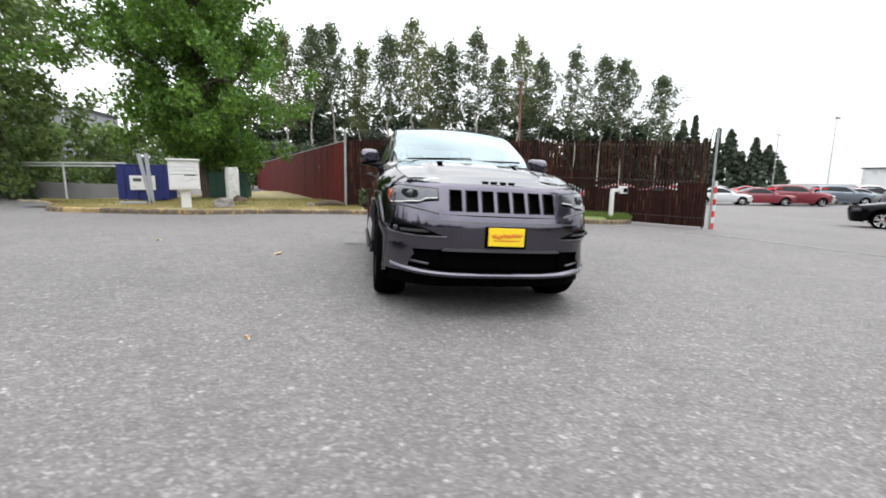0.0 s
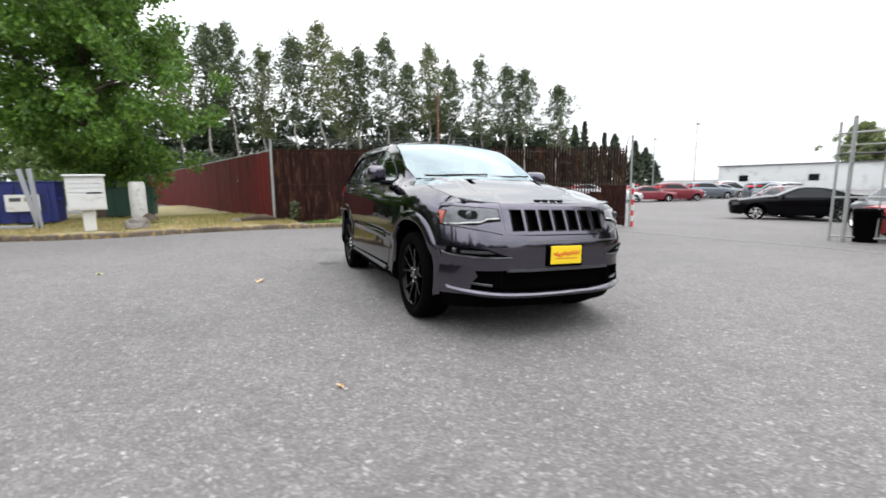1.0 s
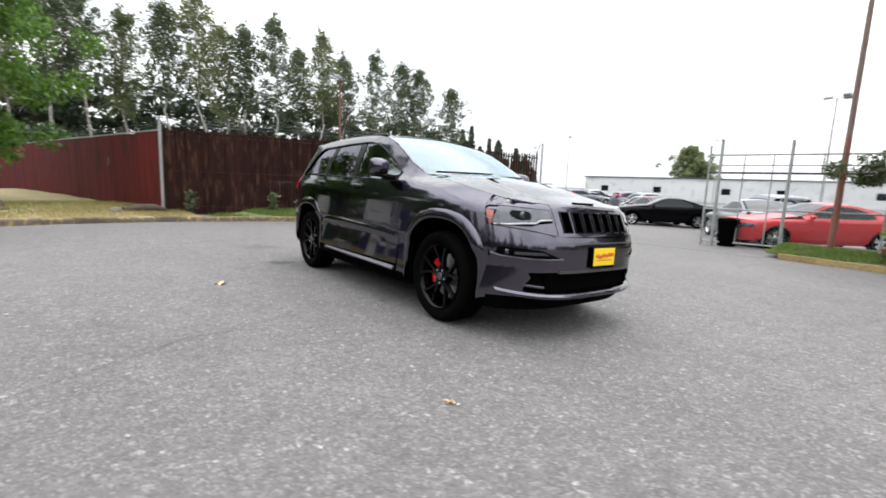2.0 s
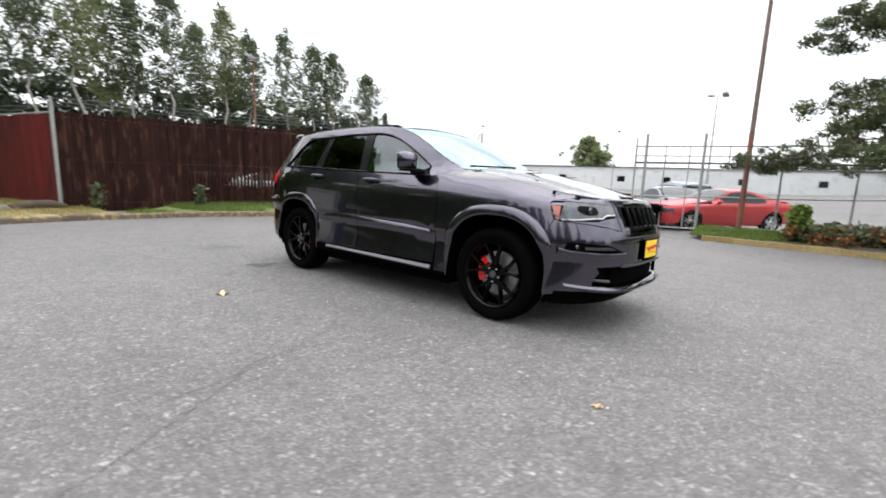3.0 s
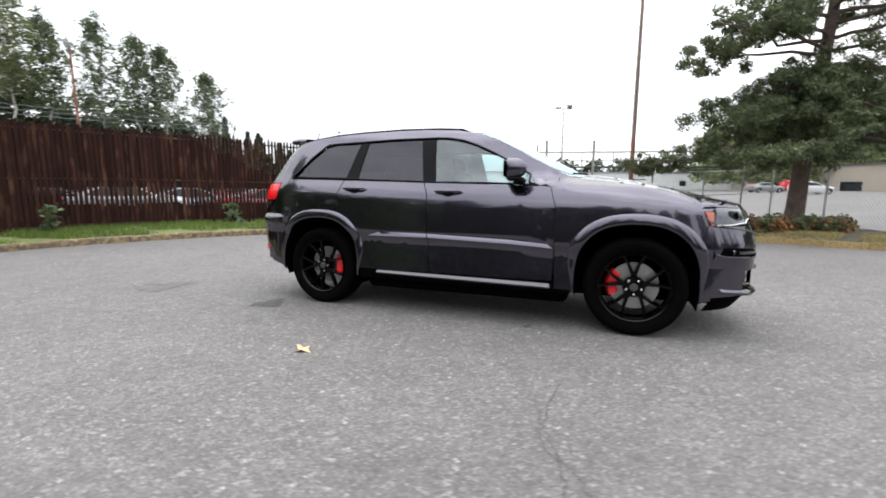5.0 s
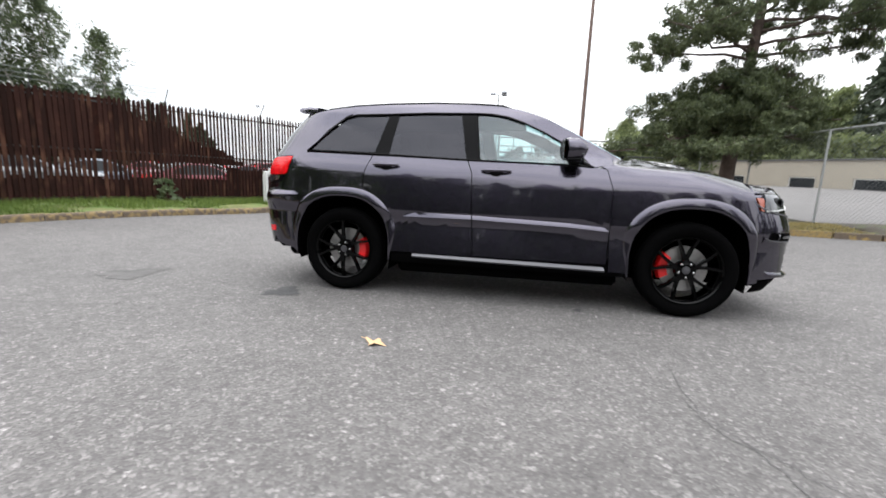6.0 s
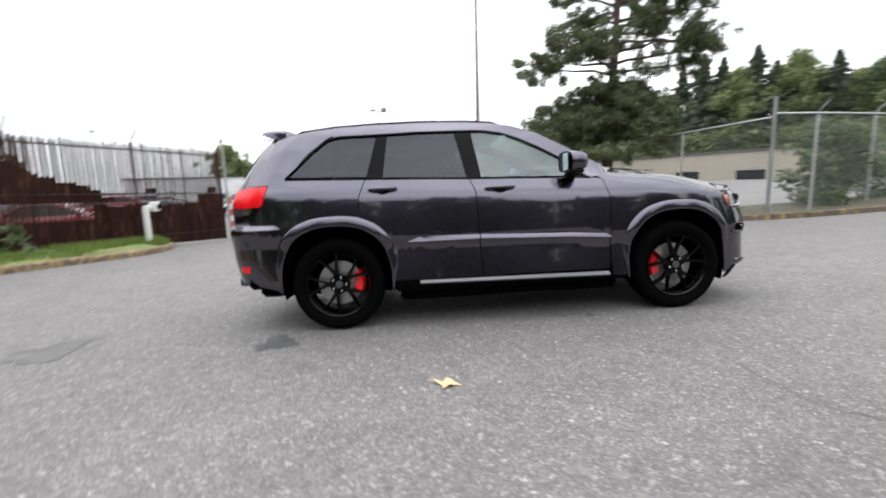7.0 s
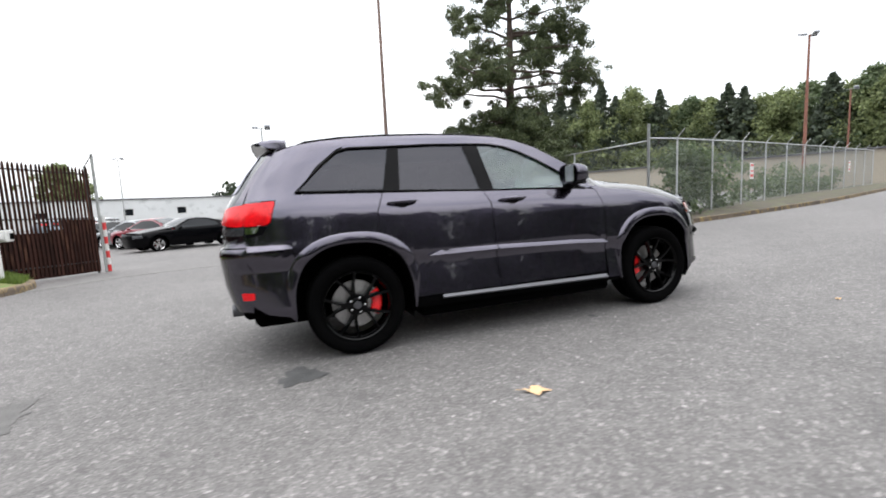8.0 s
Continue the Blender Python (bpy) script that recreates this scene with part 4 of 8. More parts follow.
def panel(outline, mapping, step=0.07, depth=0.014, off=0.0, name="panel"):
    """A sheet with an exact outline, bent onto a mapping (a, b) -> place, with turned-in edges."""
    bm = bmesh.new()
    f = bm.faces.new([bm.verts.new((a, b, 0)) for a, b in outline])
    f.normal_update()
    bmesh.ops.triangulate(bm, faces=[f], ngon_method="EAR_CLIP")
    for ax in (0, 1):
        vals = [o[ax] for o in outline]
        k = math.floor(min(vals) / step) + 1
        while k * step < max(vals) - 1e-4:
            co, no = [0, 0, 0], [0, 0, 0]
            co[ax], no[ax] = k * step, 1
            bmesh.ops.bisect_plane(bm, geom=bm.verts[:] + bm.edges[:] + bm.faces[:], plane_co=co, plane_no=no, dist=1e-5)
            k += 1
    bm.verts.index_update()
    inside = np.mean([mapping(a, b) for a, b in outline], axis=0) - np.array([0.0, 0.0, 0.0])
    vs, ns = [], []
    h = 0.004
    for v in bm.verts:
        a, b = v.co.x, v.co.y
        c = Vector(mapping(a, b))
        da, db = Vector(mapping(a + h, b)) - Vector(mapping(a - h, b)), Vector(mapping(a, b + h)) - Vector(mapping(a, b - h))
        n_ = da.cross(db)
        n_ = n_.normalized() if n_.length > 1e-9 else Vector((0, 0, 1))
        out = Vector((c.x, c.y * 0.55, (c.z - 0.7)))
        if n_.dot(out) < 0:
            n_ = -n_
        vs.append(c + n_ * off)
        ns.append(n_)
    faces = []
    for f in bm.faces:
        ix = [v.index for v in f.verts]
        p = [vs[i] for i in ix]
        fn = (p[1] - p[0]).cross(p[2] - p[0])
        faces.append(ix if fn.dot(ns[ix[0]]) > 0 else ix[::-1])
    rim = [e for e in bm.edges if len(e.link_faces) == 1]
    bm.free()
    verts, normals = [tuple(v) for v in vs], [tuple(n_) for n_ in ns]
    edges = {}
    for f in faces:
        for i, a in enumerate(f):
            edges[a, f[(i + 1) % len(f)]] = edges.get((a, f[(i + 1) % len(f)]), 0) + 1
    border = [(a, b) for a, b in edges if (b, a) not in edges]
    if depth:
        for a, b in border:
            k = len(verts)
            verts += [tuple(vs[a]), tuple(vs[b]), tuple(vs[b] - ns[b] * depth), tuple(vs[a] - ns[a] * depth)]
            normals += [(0, 0, 0)] * 4
            faces.append((k + 1, k, k + 3, k + 2))
    me = bpy.data.meshes.new(name)
    me.from_pydata(verts, [], [tuple(f) for f in faces])
    for pl in me.polygons:
        pl.use_smooth = True
    me.normals_split_custom_set_from_vertices(normals)
    return me


def arc(cy, cz, r, a0, a1, n=18):
    """Points on a circle, angles in degrees from +y towards +z."""
    return [(cy + r * math.cos(radians(a0 + (a1 - a0) * k / n)), cz + r * math.sin(radians(a0 + (a1 - a0) * k / n))) for k in range(n + 1)]


def soft_outline(pts, r=0.02, n=3):
    """Rounds an outline's corners."""
    out = []
    for i, p in enumerate(pts):
        a, b, c = Vector((*pts[i - 1], 0)), Vector((*p, 0)), Vector((*pts[(i + 1) % len(pts)], 0))
        ra = min(r, (a - b).length * 0.45)
        rc = min(r, (c - b).length * 0.45)
        p0, p1 = b + (a - b).normalized() * ra, b + (c - b).normalized() * rc
        for k in range(n + 1):
            t = k / n
            q = p0 * (1 - t) ** 2 + b * 2 * t * (1 - t) + p1 * t * t
            out.append((q.x, q.y))
    return out


def wheel(root, x, y, z, radius, width, rim, side, style, spin=0.0, caliper=None, simple=False):
    """A wheel whose face looks towards side (-1: -x)."""
    w = part("wheel", Build().lathe([(rim * 0.98, 0.04), (rim * 0.98, -0.11), (rim * 0.93, -0.12), (rim * 0.90, 0.0), (rim * 0.95, 0.035)], (0, 0, 0), "x", 40 if not simple else 20), style, root, smooth=50)
    w.matrix_basis = Matrix.Translation((x, y, z)) @ (Matrix.Rotation(math.pi, 4, "Z") if side < 0 else Matrix())
    h = width / 2
    tr = radius
    prof = [(rim * 0.97, h * 0.72), (rim * 1.03, h * 0.86), ((rim + tr) * 0.51, h * 0.97), (tr * 0.93, h * 0.93), (tr * 0.975, h * 0.80), (tr * 0.995, h * 0.55), (tr * 0.995, h * 0.5), (tr * 0.98, h * 0.48), (tr * 0.98, h * 0.42), (tr, h * 0.4), (tr, -h * 0.4), (tr * 0.975, -h * 0.8), (tr * 0.93, -h * 0.93), ((rim + tr) * 0.51, -h * 0.97), (rim * 0.97, -h * 0.72)]
    part("tyre", Build().lathe([(r_, t_ - h + 0.055) for r_, t_ in prof], (0, 0, 0), "x", 56 if not simple else 24), "rubber", w, "black tyre", smooth=35)
    spokes = 5
    b = Build()
    for k in range(spokes):
        a = spin + 2 * math.pi * k / spokes
        for sgn in (-1, 1):
            if style in ("chrome", "silver_simple"):
                ends = [(0.05, a, 0.012), (rim * 0.55, a + sgn * 0.16, 0.0), (rim * 0.93, a + sgn * 0.26, 0.008)]
            else:
                ends = [(0.045, a + sgn * 0.10, 0.008), (rim * 0.36, a + sgn * 0.10, -0.004), (rim * 0.62, a + sgn * 0.20, 0.010), (rim * 0.95, a + sgn * 0.30, 0.022)]
            wds = [0.022, 0.017, 0.014, 0.013] if len(ends) == 4 else [0.035, 0.034, 0.040]
            vs, fs = [], []
            for (r_, an, t_), wd in zip(ends, wds):
                c_ = Vector((t_, r_ * math.cos(an), r_ * math.sin(an)))
                tan = Vector((0, -math.sin(an), math.cos(an)))
                vs += [c_ + tan * wd * 0.75 + Vector((0.006, 0, 0)), c_ - tan * wd * 0.75 + Vector((0.006, 0, 0)), c_ - tan * wd + Vector((-0.03, 0, 0)), c_ + tan * wd + Vector((-0.03, 0, 0))]
            for i in range(len(ends) - 1):
                for j in range(4):
                    fs.append((i * 4 + j, i * 4 + (j + 1) % 4, (i + 1) * 4 + (j + 1) % 4, (i + 1) * 4 + j))
            fs += [(3, 2, 1, 0), tuple(range(len(vs) - 4, len(vs)))]
            b.add(vs, fs)
    b.lathe([(0.001, 0.016), (0.035, 0.015), (0.075, 0.008), (0.085, -0.01), (0.085, -0.04), (0.001, -0.04)], (0, 0, 0), "x", 24, close=False)
    part("spokes", b, style, w, smooth=30)
    if not simple:
        for k in range(5):
            a = spin + 2 * math.pi * (k + 0.5) / 5
            n_ = Build()
            n_.lathe([(0.001, 0.022), (0.009, 0.020), (0.0115, 0.012), (0.0115, 0.0)], (0, 0.058 * math.cos(a), 0.058 * math.sin(a)), "x", 8, close=False)
            part("lug_nut", n_, "chrome", w, "bright lug nut", smooth=40)
        part("hub_cap", Build().lathe([(0.001, 0.024), (0.028, 0.022), (0.033, 0.012)], (0, 0, 0), "x", 20, close=False), "satin_grey", w, smooth=40)
        part("brake_disc", Build().lathe([(0.06, -0.075), (0.185, -0.075), (0.185, -0.10), (0.06, -0.10)], (0, 0, 0), "x", 40), "disc", w, "grey brake disc", smooth=30)
        if caliper is not None:
            b = Build()
            t0 = caliper
            vs, fs = [], []
            n_ = 9
            for i in range(n_):
                a = t0 + (i / (n_ - 1) - 0.5) * 1.15
                taper = 1 - 0.35 * abs(i / (n_ - 1) - 0.5) ** 2 * 4
                for r_, t_ in ((0.122, -0.060), (0.205 * (0.94 + 0.06 * taper), -0.060), (0.212 * (0.94 + 0.06 * taper), -0.09), (0.122, -0.12), (0.13, -0.046), (0.19, -0.046)):
                    vs.append((t_, r_ * math.cos(a), r_ * math.sin(a)))
            for i in range(n_ - 1):
                order = [0, 4, 5, 1, 2, 3]
                for j in range(6):
                    u, v_ = order[j], order[(j + 1) % 6]
                    fs.append((i * 6 + u, i * 6 + v_, (i + 1) * 6 + v_, (i + 1) * 6 + u))
            fs += [(0, 4, 5, 1, 2, 3), tuple((n_ - 1) * 6 + j for j in (3, 2, 1, 5, 4, 0))]
            b.add(vs, fs)
            part("brake_caliper", b, "caliper", w, "red brake caliper", smooth=40)
    else:
        part("hub", Build().lathe([(0.001, -0.06), (rim * 0.9, -0.07)], (0, 0, 0), "x", 20, close=False), "matte_black", w, smooth=30)
    return w


def arch_pts(cy, a0, a1, n=18, grow=0.0, hub=0.385):
    """The squared-off wheel arch round an axle, angles as in arc()."""
    out = []
    for k in range(n + 1):
        a = radians(a0 + (a1 - a0) * k / n)
        c, s = math.cos(a), math.sin(a)
        r = ((abs(c) / (0.452 + grow)) ** 2.5 + (abs(s) / (0.487 + grow)) ** 2.5) ** -0.4
        out.append((cy + r * c, hub + r * s))
    return out


def both(name, outline, mapping, material, parent, label="", **kw):
    """A panel on each flank."""
    made = []
    for s in (-1, 1):
        me = panel(outline, lambda a, b, s=s: mapping(a, b, s), name=name, **kw)
        made.append(part(name, me, material, parent[s] if isinstance(parent, dict) else parent, label))
    return dict(zip((-1, 1), made))


# --- the dark grey sport-utility car ---
def belt_line(y):
    return 1.205 + 0.034 * (y - 0.3)


SUV = Shell(
    width=[(-1.0, 0.93), (-0.90, 0.966), (-0.84, 0.970), (-0.54, 0.938), (-0.515, 0.945), (-0.47, 0.966), (-0.165, 0.9495), (-0.14, 0.947), (-0.105, 0.937), (-0.06, 0.919), (0, 0.889), (0.06, 0.862), (0.25, 0.787), (0.40, 0.72), (0.47, 0.675), (0.53, 0.62), (0.6, 0.55)],
    nose=[(0.2, -2.25), (0.33, -2.362), (0.45, -2.366), (0.6, -2.368), (0.72, -2.37), (0.8, -2.345), (0.86, -2.32), (0.98, -2.265), (1.03, -2.24), (1.08, -2.15), (1.2, -2.0)],
    tail=[(0.3, 2.30), (0.42, 2.38), (0.6, 2.43), (0.83, 2.452), (0.88, 2.45), (0.91, 2.41), (1.1, 2.40), (1.22, 2.36), (1.45, 2.21), (1.62, 2.07), (1.72, 1.95), (1.8, 1.85)],
    top=[(-2.4, 0.97), (-2.24, 1.025), (-2.1, 1.05), (-1.93, 1.07), (-1.68, 1.125), (-1.44, 1.175), (-1.21, 1.21), (-1.0, 1.235), (-0.93, 1.25), (-0.7, 1.37), (-0.5, 1.485), (-0.3, 1.59), (-0.1, 1.66), (0.1, 1.695), (0.4, 1.715), (0.7, 1.72), (1.1, 1.712), (1.5, 1.69), (1.8, 1.65), (2.05, 1.60), (2.2, 1.5)],
    belt=belt_line, wheels=(-1.457, 1.457), arch=0.455, flare=0.0)


def suv(m):
    root = thing("parked_suv", m, "dark grey metallic sport-utility car with black wheels and red brake calipers", "car")
    sh = SUV
    F = lambda a, b, s: (s * sh.flank(a, b), a, b)
    hub = 0.385
    fw, rw = -1.457, 1.457
    g = 0.004
    # flank panels, as (y, z) outlines
    fender_top = [(y, sh.top(y)) for y in (-0.86, -0.95, -1.1, -1.25, -1.4, -1.55, -1.7, -1.85, -1.93)]
    fender = [(-0.86, 0.34)] + arch_pts(fw, -6, 152, 20) + [(-1.905, 0.78), (-1.938, 0.872), (-1.888, 1.014)] + fender_top[::-1][1:-1] + [(-0.86, sh.top(-0.86)), (-0.857, 1.205), (-0.765, 1.182), (-0.806, 1.160), (-0.854, 1.0), (-0.852, 0.70)]
    both("front_fender", fender, F, "paint_grey", root, step=0.045)
    bumper_side = arch_pts(fw, 153.5, 192, 6) + [(-1.93, 0.305), (-1.98, 0.315)] + [(-1.98, z) for z in (0.40, 0.55, 0.70, 0.80)] + [(-1.98, 0.858), (-1.955, 0.872), (-1.942, 0.868), (-1.91, 0.78)]
    both("bumper_corner", bumper_side, F, "paint_grey", root, step=0.05)
    door_f = [(-0.84, 0.40), (-0.845, 0.70), (-0.848, 1.0), (-0.80, 1.16), (-0.73, belt_line(-0.73) + 0.0)] + [(y, belt_line(y)) for y in (-0.4, 0.0, 0.325)] + [(0.28, 1.10), (0.268, 0.77), (0.245, 0.40)]
    fd = both("front_door", door_f, F, "paint_grey", root)
    rear_cut = arch_pts(rw, 172, 119, 8, 0.012)
    door_r = [(0.253, 0.40), (0.276, 0.77), (0.288, 1.10), (0.333, belt_line(0.333))] + [(y, belt_line(y)) for y in (0.7, 1.185)] + [(1.24, 1.10), (1.250, 0.95), (1.233, 0.87)] + rear_cut[::-1] + [(0.99, 0.40)]
    rd = both("rear_door", door_r, F, "paint_grey", root)
    quarter = [(1.193, belt_line(1.19))] + [(y, belt_line(y)) for y in (1.5, 1.84)] + [(1.80, 1.30), (1.66, 1.47), (1.50, 1.60), (1.44, 1.625), (1.44, 1.69), (1.62, 1.673), (1.80, 1.645), (1.95, 1.60), (2.02, 1.50), (2.09, 1.40), (2.15, 1.30), (2.16, 1.226), (1.972, 1.226), (2.018, 1.066), (2.05, 1.046), (2.20, 1.042), (2.20, 0.90), (1.90, 0.885)] + arch_pts(rw, 38, 117, 12) + [(1.258, 0.95), (1.247, 1.10)]
    both("quarter_panel", quarter, F, "paint_grey", root, step=0.045)
    rb = arch_pts(rw, 36.5, -8, 7) + [(1.95, 0.37), (2.10, 0.40), (2.20, 0.47), (2.22, 0.60), (2.22, 0.72), (2.22, 0.87), (2.11, 0.893), (1.90, 0.878)]
    both("rear_bumper_corner", rb, F, "paint_grey", root, step=0.05)
    both("sill", [(-0.98, 0.305), (-0.985, 0.395), (0.98, 0.395), (0.98, 0.305)], lambda a, b, s: (s * (sh.flank(a, b) - 0.012), a, b), "matte_black", root)
    both("sill_trim", [(-0.83, 0.352), (-0.82, 0.378), (0.78, 0.392), (0.78, 0.372)], lambda a, b, s: (s * (sh.flank(a, b) + 0.004 + 0.9 * max(0.0, 0.392 - 0.004 + 0.008 * a - b)), a, b), "satin_grey", root, "grey metallic sill strip", depth=0.02)
    ledge = lambda a, b, s: (s * (sh.flank(a, b) + 0.003 + 0.75 * max(0.0, 0.752 + 0.034 * min(0.0, a) - b)), a, b)
    both("door_moulding", soft_outline([(-0.845, 0.668), (-0.50, 0.69), (0.258, 0.715), (0.262, 0.748), (-0.50, 0.722), (-0.80, 0.70)], 0.006), ledge, "paint_grey", fd, "raised strip along the door", depth=0.02)
    both("door_moulding", soft_outline([(0.268, 0.715), (0.875, 0.715), (0.76, 0.755), (0.270, 0.748)], 0.006), ledge, "paint_grey", rd, "raised strip along the door", depth=0.02)
    both("bumper_ledge", soft_outline([(1.875, 0.870), (2.20, 0.866), (2.20, 0.908), (1.93, 0.900)], 0.008), lambda a, b, s: (s * (sh.flank(a, b) + 0.003 + 0.7 * max(0.0, 0.906 - b) * ease(a, 1.87, 1.97)), a, b), "paint_grey", root, "ledge along the rear bumper", step=0.03, depth=0.03)
    # arch flares and liners
    FLARE = [(0.082, -0.003), (0.076, 0.003), (0.060, 0.011), (0.050, 0.0135), (0.03, 0.0145), (0.010, 0.0155), (0.002, 0.013), (-0.004, 0.004), (-0.004, -0.04)]
    for s in (-1, 1):
        for wy in (fw, rw):
            b = Build()
            n_ = 44
            a0, a1 = (-9, 190) if wy == fw else (-5, 188)
            vs = []
            for k in range(n_ + 1):
                a = a0 + (a1 - a0) * k / n_
                fade = ease(a, -6, 34) * ease(a, 188, 148)
                for grow, lift in FLARE:
                    y, z = arch_pts(wy, a, a, 1, grow * (0.12 + 0.88 * fade) if grow > 0 else grow)[0]
                    vs.append((s * (sh.flank(y, max(z, 0.3)) + (lift * (0.06 + 0.94 * fade) if lift > 0 else lift) + (0.001 if grow > 0 else 0)), y, z))
            m_ = len(FLARE)
            b.add(vs, [(k * m_ + j, k * m_ + j + 1, (k + 1) * m_ + j + 1, (k + 1) * m_ + j) for k in range(n_) for j in range(m_ - 1)])
            part("arch_flare", b, "paint_grey", root, "raised grey wheel-arch flare", smooth=48)
            b = Build()
            ln = arch_pts(wy, -14, 200, 24, -0.004)
            x1 = s * 0.50
            vs = [(s * min(0.93, sh.flank(y, max(z, 0.3)) - 0.02), y, z) for y, z in ln] + [(x1, y, z) for y, z in ln]
            n_ = len(ln)
            b.add(vs, [(i, i + 1, i + 1 + n_, i + n_) for i in range(n_ - 1)] + [tuple(range(n_, 2 * n_))])
            part("wheel_liner", b, "matte_black", root)
    # glass and pillars
    Gl = lambda d: (lambda a, b, s: (s * (sh.flank(a, b) - d), a, b))
    gw = [(-0.50, 1.20), (-0.60, 1.265), (-0.46, 1.36), (-0.29, 1.455), (-0.12, 1.535), (0.02, 1.585), (0.16, 1.61), (0.285, 1.615), (0.225, 1.215)]
    both("window_pane", soft_outline(gw, 0.02), Gl(0.012), "glass", fd, "clear door glass", depth=0)
    rwn = [(0.345, 1.222), (0.425, 1.612), (0.72, 1.618), (1.005, 1.61), (1.055, 1.248)]
    both("window_pane", soft_outline(rwn, 0.02), Gl(0.012), "glass_dark", rd, "dark privacy glass", depth=0)
    qw = [(1.165, 1.265), (1.075, 1.605), (1.40, 1.60), (1.49, 1.575), (1.63, 1.46), (1.815, 1.285)]
    both("quarter_window", soft_outline(qw, 0.03), Gl(0.012), "glass_dark", root, "dark privacy glass", depth=0)
    # black window surround: strips round each opening
    both("b_pillar", [(0.222, 1.212), (0.283, 1.622), (0.427, 1.618), (0.347, 1.220)], Gl(0.006), "gloss_black", root, "gloss black pillar")
    both("c_pillar", [(1.045, 1.244), (0.995, 1.616), (1.085, 1.614), (1.178, 1.262)], Gl(0.006), "gloss_black", root, "gloss black pillar")
    rail_low = [(-0.66, 1.21), (-0.615, 1.272), (-0.46, 1.372), (-0.29, 1.467), (-0.12, 1.547), (0.02, 1.597), (0.16, 1.622), (0.285, 1.628), (0.72, 1.631), (1.08, 1.620), (1.40, 1.614), (1.445, 1.603)]
    rail_top = [(y, sh.top(y)) for y in (1.445, 1.1, 0.7, 0.4, 0.1, -0.1, -0.3, -0.5, -0.7, -0.86)]
    both("roof_rail_panel", rail_low + rail_top + [(-0.85, 1.20), (-0.76, 1.185), (-0.70, 1.175)], F, "paint_grey", root, depth=0.01)
    edge_line = [(-0.70, 1.175), (-0.62, 1.20), (-0.615, 1.270), (-0.46, 1.368), (-0.29, 1.463), (-0.12, 1.543), (0.02, 1.593), (0.16, 1.618), (0.285, 1.624), (0.72, 1.627), (1.08, 1.616), (1.40, 1.610), (1.50, 1.583), (1.64, 1.467), (1.835, 1.275), (1.16, 1.250), (0.33, 1.213), (-0.50, 1.190), (-0.70, 1.175)]
    for s in (-1, 1):
        b = Build()
        b.tube([(s * (sh.flank(y, z) + 0.001), y, z) for y, z in edge_line], 0.009, 6)
        part("window_trim", b, "gloss_black", root, "black window trim", smooth=60)
        b = Build()
        xs = lambda y: s * (sh.flank(y, sh.top(y)) - 0.075)
        ys = [-0.02, 0.08, 0.3, 0.7, 1.1, 1.45, 1.72, 1.80]
        b.tube([(xs(y), y, sh.over(xs(y), y) + (0.008 if 0 < i < 7 else -0.012)) for i, y in enumerate(ys)], 0.010, 8)
        part("roof_rail", b, "gloss_black", root, "black roof rail", smooth=60)
    # top surfaces, as (x, y) outlines
    O = lambda a, b: (a, b, sh.over(a, b))
    def edge_pts(ys, inset=0.0):
        return [(-(sh.flank(y, sh.top(y)) - inset), y) for y in ys]
    def strip(ys, inset=0.004):
        e = edge_pts(ys, inset)
        return e + [(-x, y) for x, y in e[::-1]]
    def hood_z(a, b):
        z = sh.over(a, b)
        z += 0.016 * ease(0.52 - abs(a) + 0.12 * (b + 1.6), 0.0, 0.07) * ease(b, -2.2, -1.8)
        return (a, b, z)
    hood_ys = [-0.945, -1.06, -1.2, -1.4, -1.6, -1.8, -1.95, -2.06]
    e = edge_pts(hood_ys, 0.005)
    nose_arc = [(x, sh.front(x, 1.03) + 0.004) for x in (-0.72, -0.6, -0.45, -0.3, -0.15, 0.0, 0.15, 0.3, 0.45, 0.6, 0.72)]
    heel = [(x, -0.955 - 0.155 * (1 - (x / 0.8) ** 2)) for x in (0.7, 0.5, 0.3, 0.1, -0.1, -0.3, -0.5, -0.7)]
    part("hood", panel(e + nose_arc + [(-x, y) for x, y in e[::-1]] + heel, hood_z, step=0.06), "paint_grey", root, "hood with a raised centre")
    b = Build()
    for x in (-0.115, -0.045, 0.03, 0.10):
        b.box((x, -2.165, hood_z(x, -2.165)[2] + 0.004), (0.05, 0.03, 0.012), c=0.003)
    part("badge", b, "gloss_black", root, "dark badge shapes on the hood")
    for s in (-1, 1):
        b = Build()
        b.box((s * 0.36, -1.42, hood_z(0.36, -1.42)[2] + 0.002), (0.05, 0.22, 0.005), c=0.002)
        part("hood_vent", b, "matte_black", root, "black hood vent")
    def screen_z(a, b):
        e_ = max(0.3, sh.flank(b, sh.top(b)))
        u = min(1, abs(a) / e_)
        lift = 0.16 * (1 - u * u)
        return (a, b - lift * ease(b, 0.1, -0.9), sh.top(b) + 0.045 * (1 - u * u) * ease(b, -1.0, 0.1))
    ws = edge_pts([-0.92, -0.7, -0.5, -0.3, -0.16, -0.08], 0.010)
    part("windscreen", panel(ws + [(-x, y) for x, y in ws[::-1]], screen_z, step=0.08, depth=0), "glass_screen", root, "clear windscreen")
    b = Build()
    vs = []
    xs_ = np.linspace(-0.80, 0.80, 17)
    for x in xs_:
        t_ = abs(x) / 0.8
        vs += [(x, -0.93 - 0.16 * (1 - t_ * t_) + 0.04, 1.225 - 0.03 * t_ ** 2), (x, -1.06 - 0.10 * (1 - t_ * t_), 1.235 - 0.05 * t_ ** 2)]
    b.add(vs, [(2 * i, 2 * i + 1, 2 * i + 3, 2 * i + 2) for i in range(16)])
    b.box((0, -0.95, 1.14), (1.3, 0.22, 0.1))
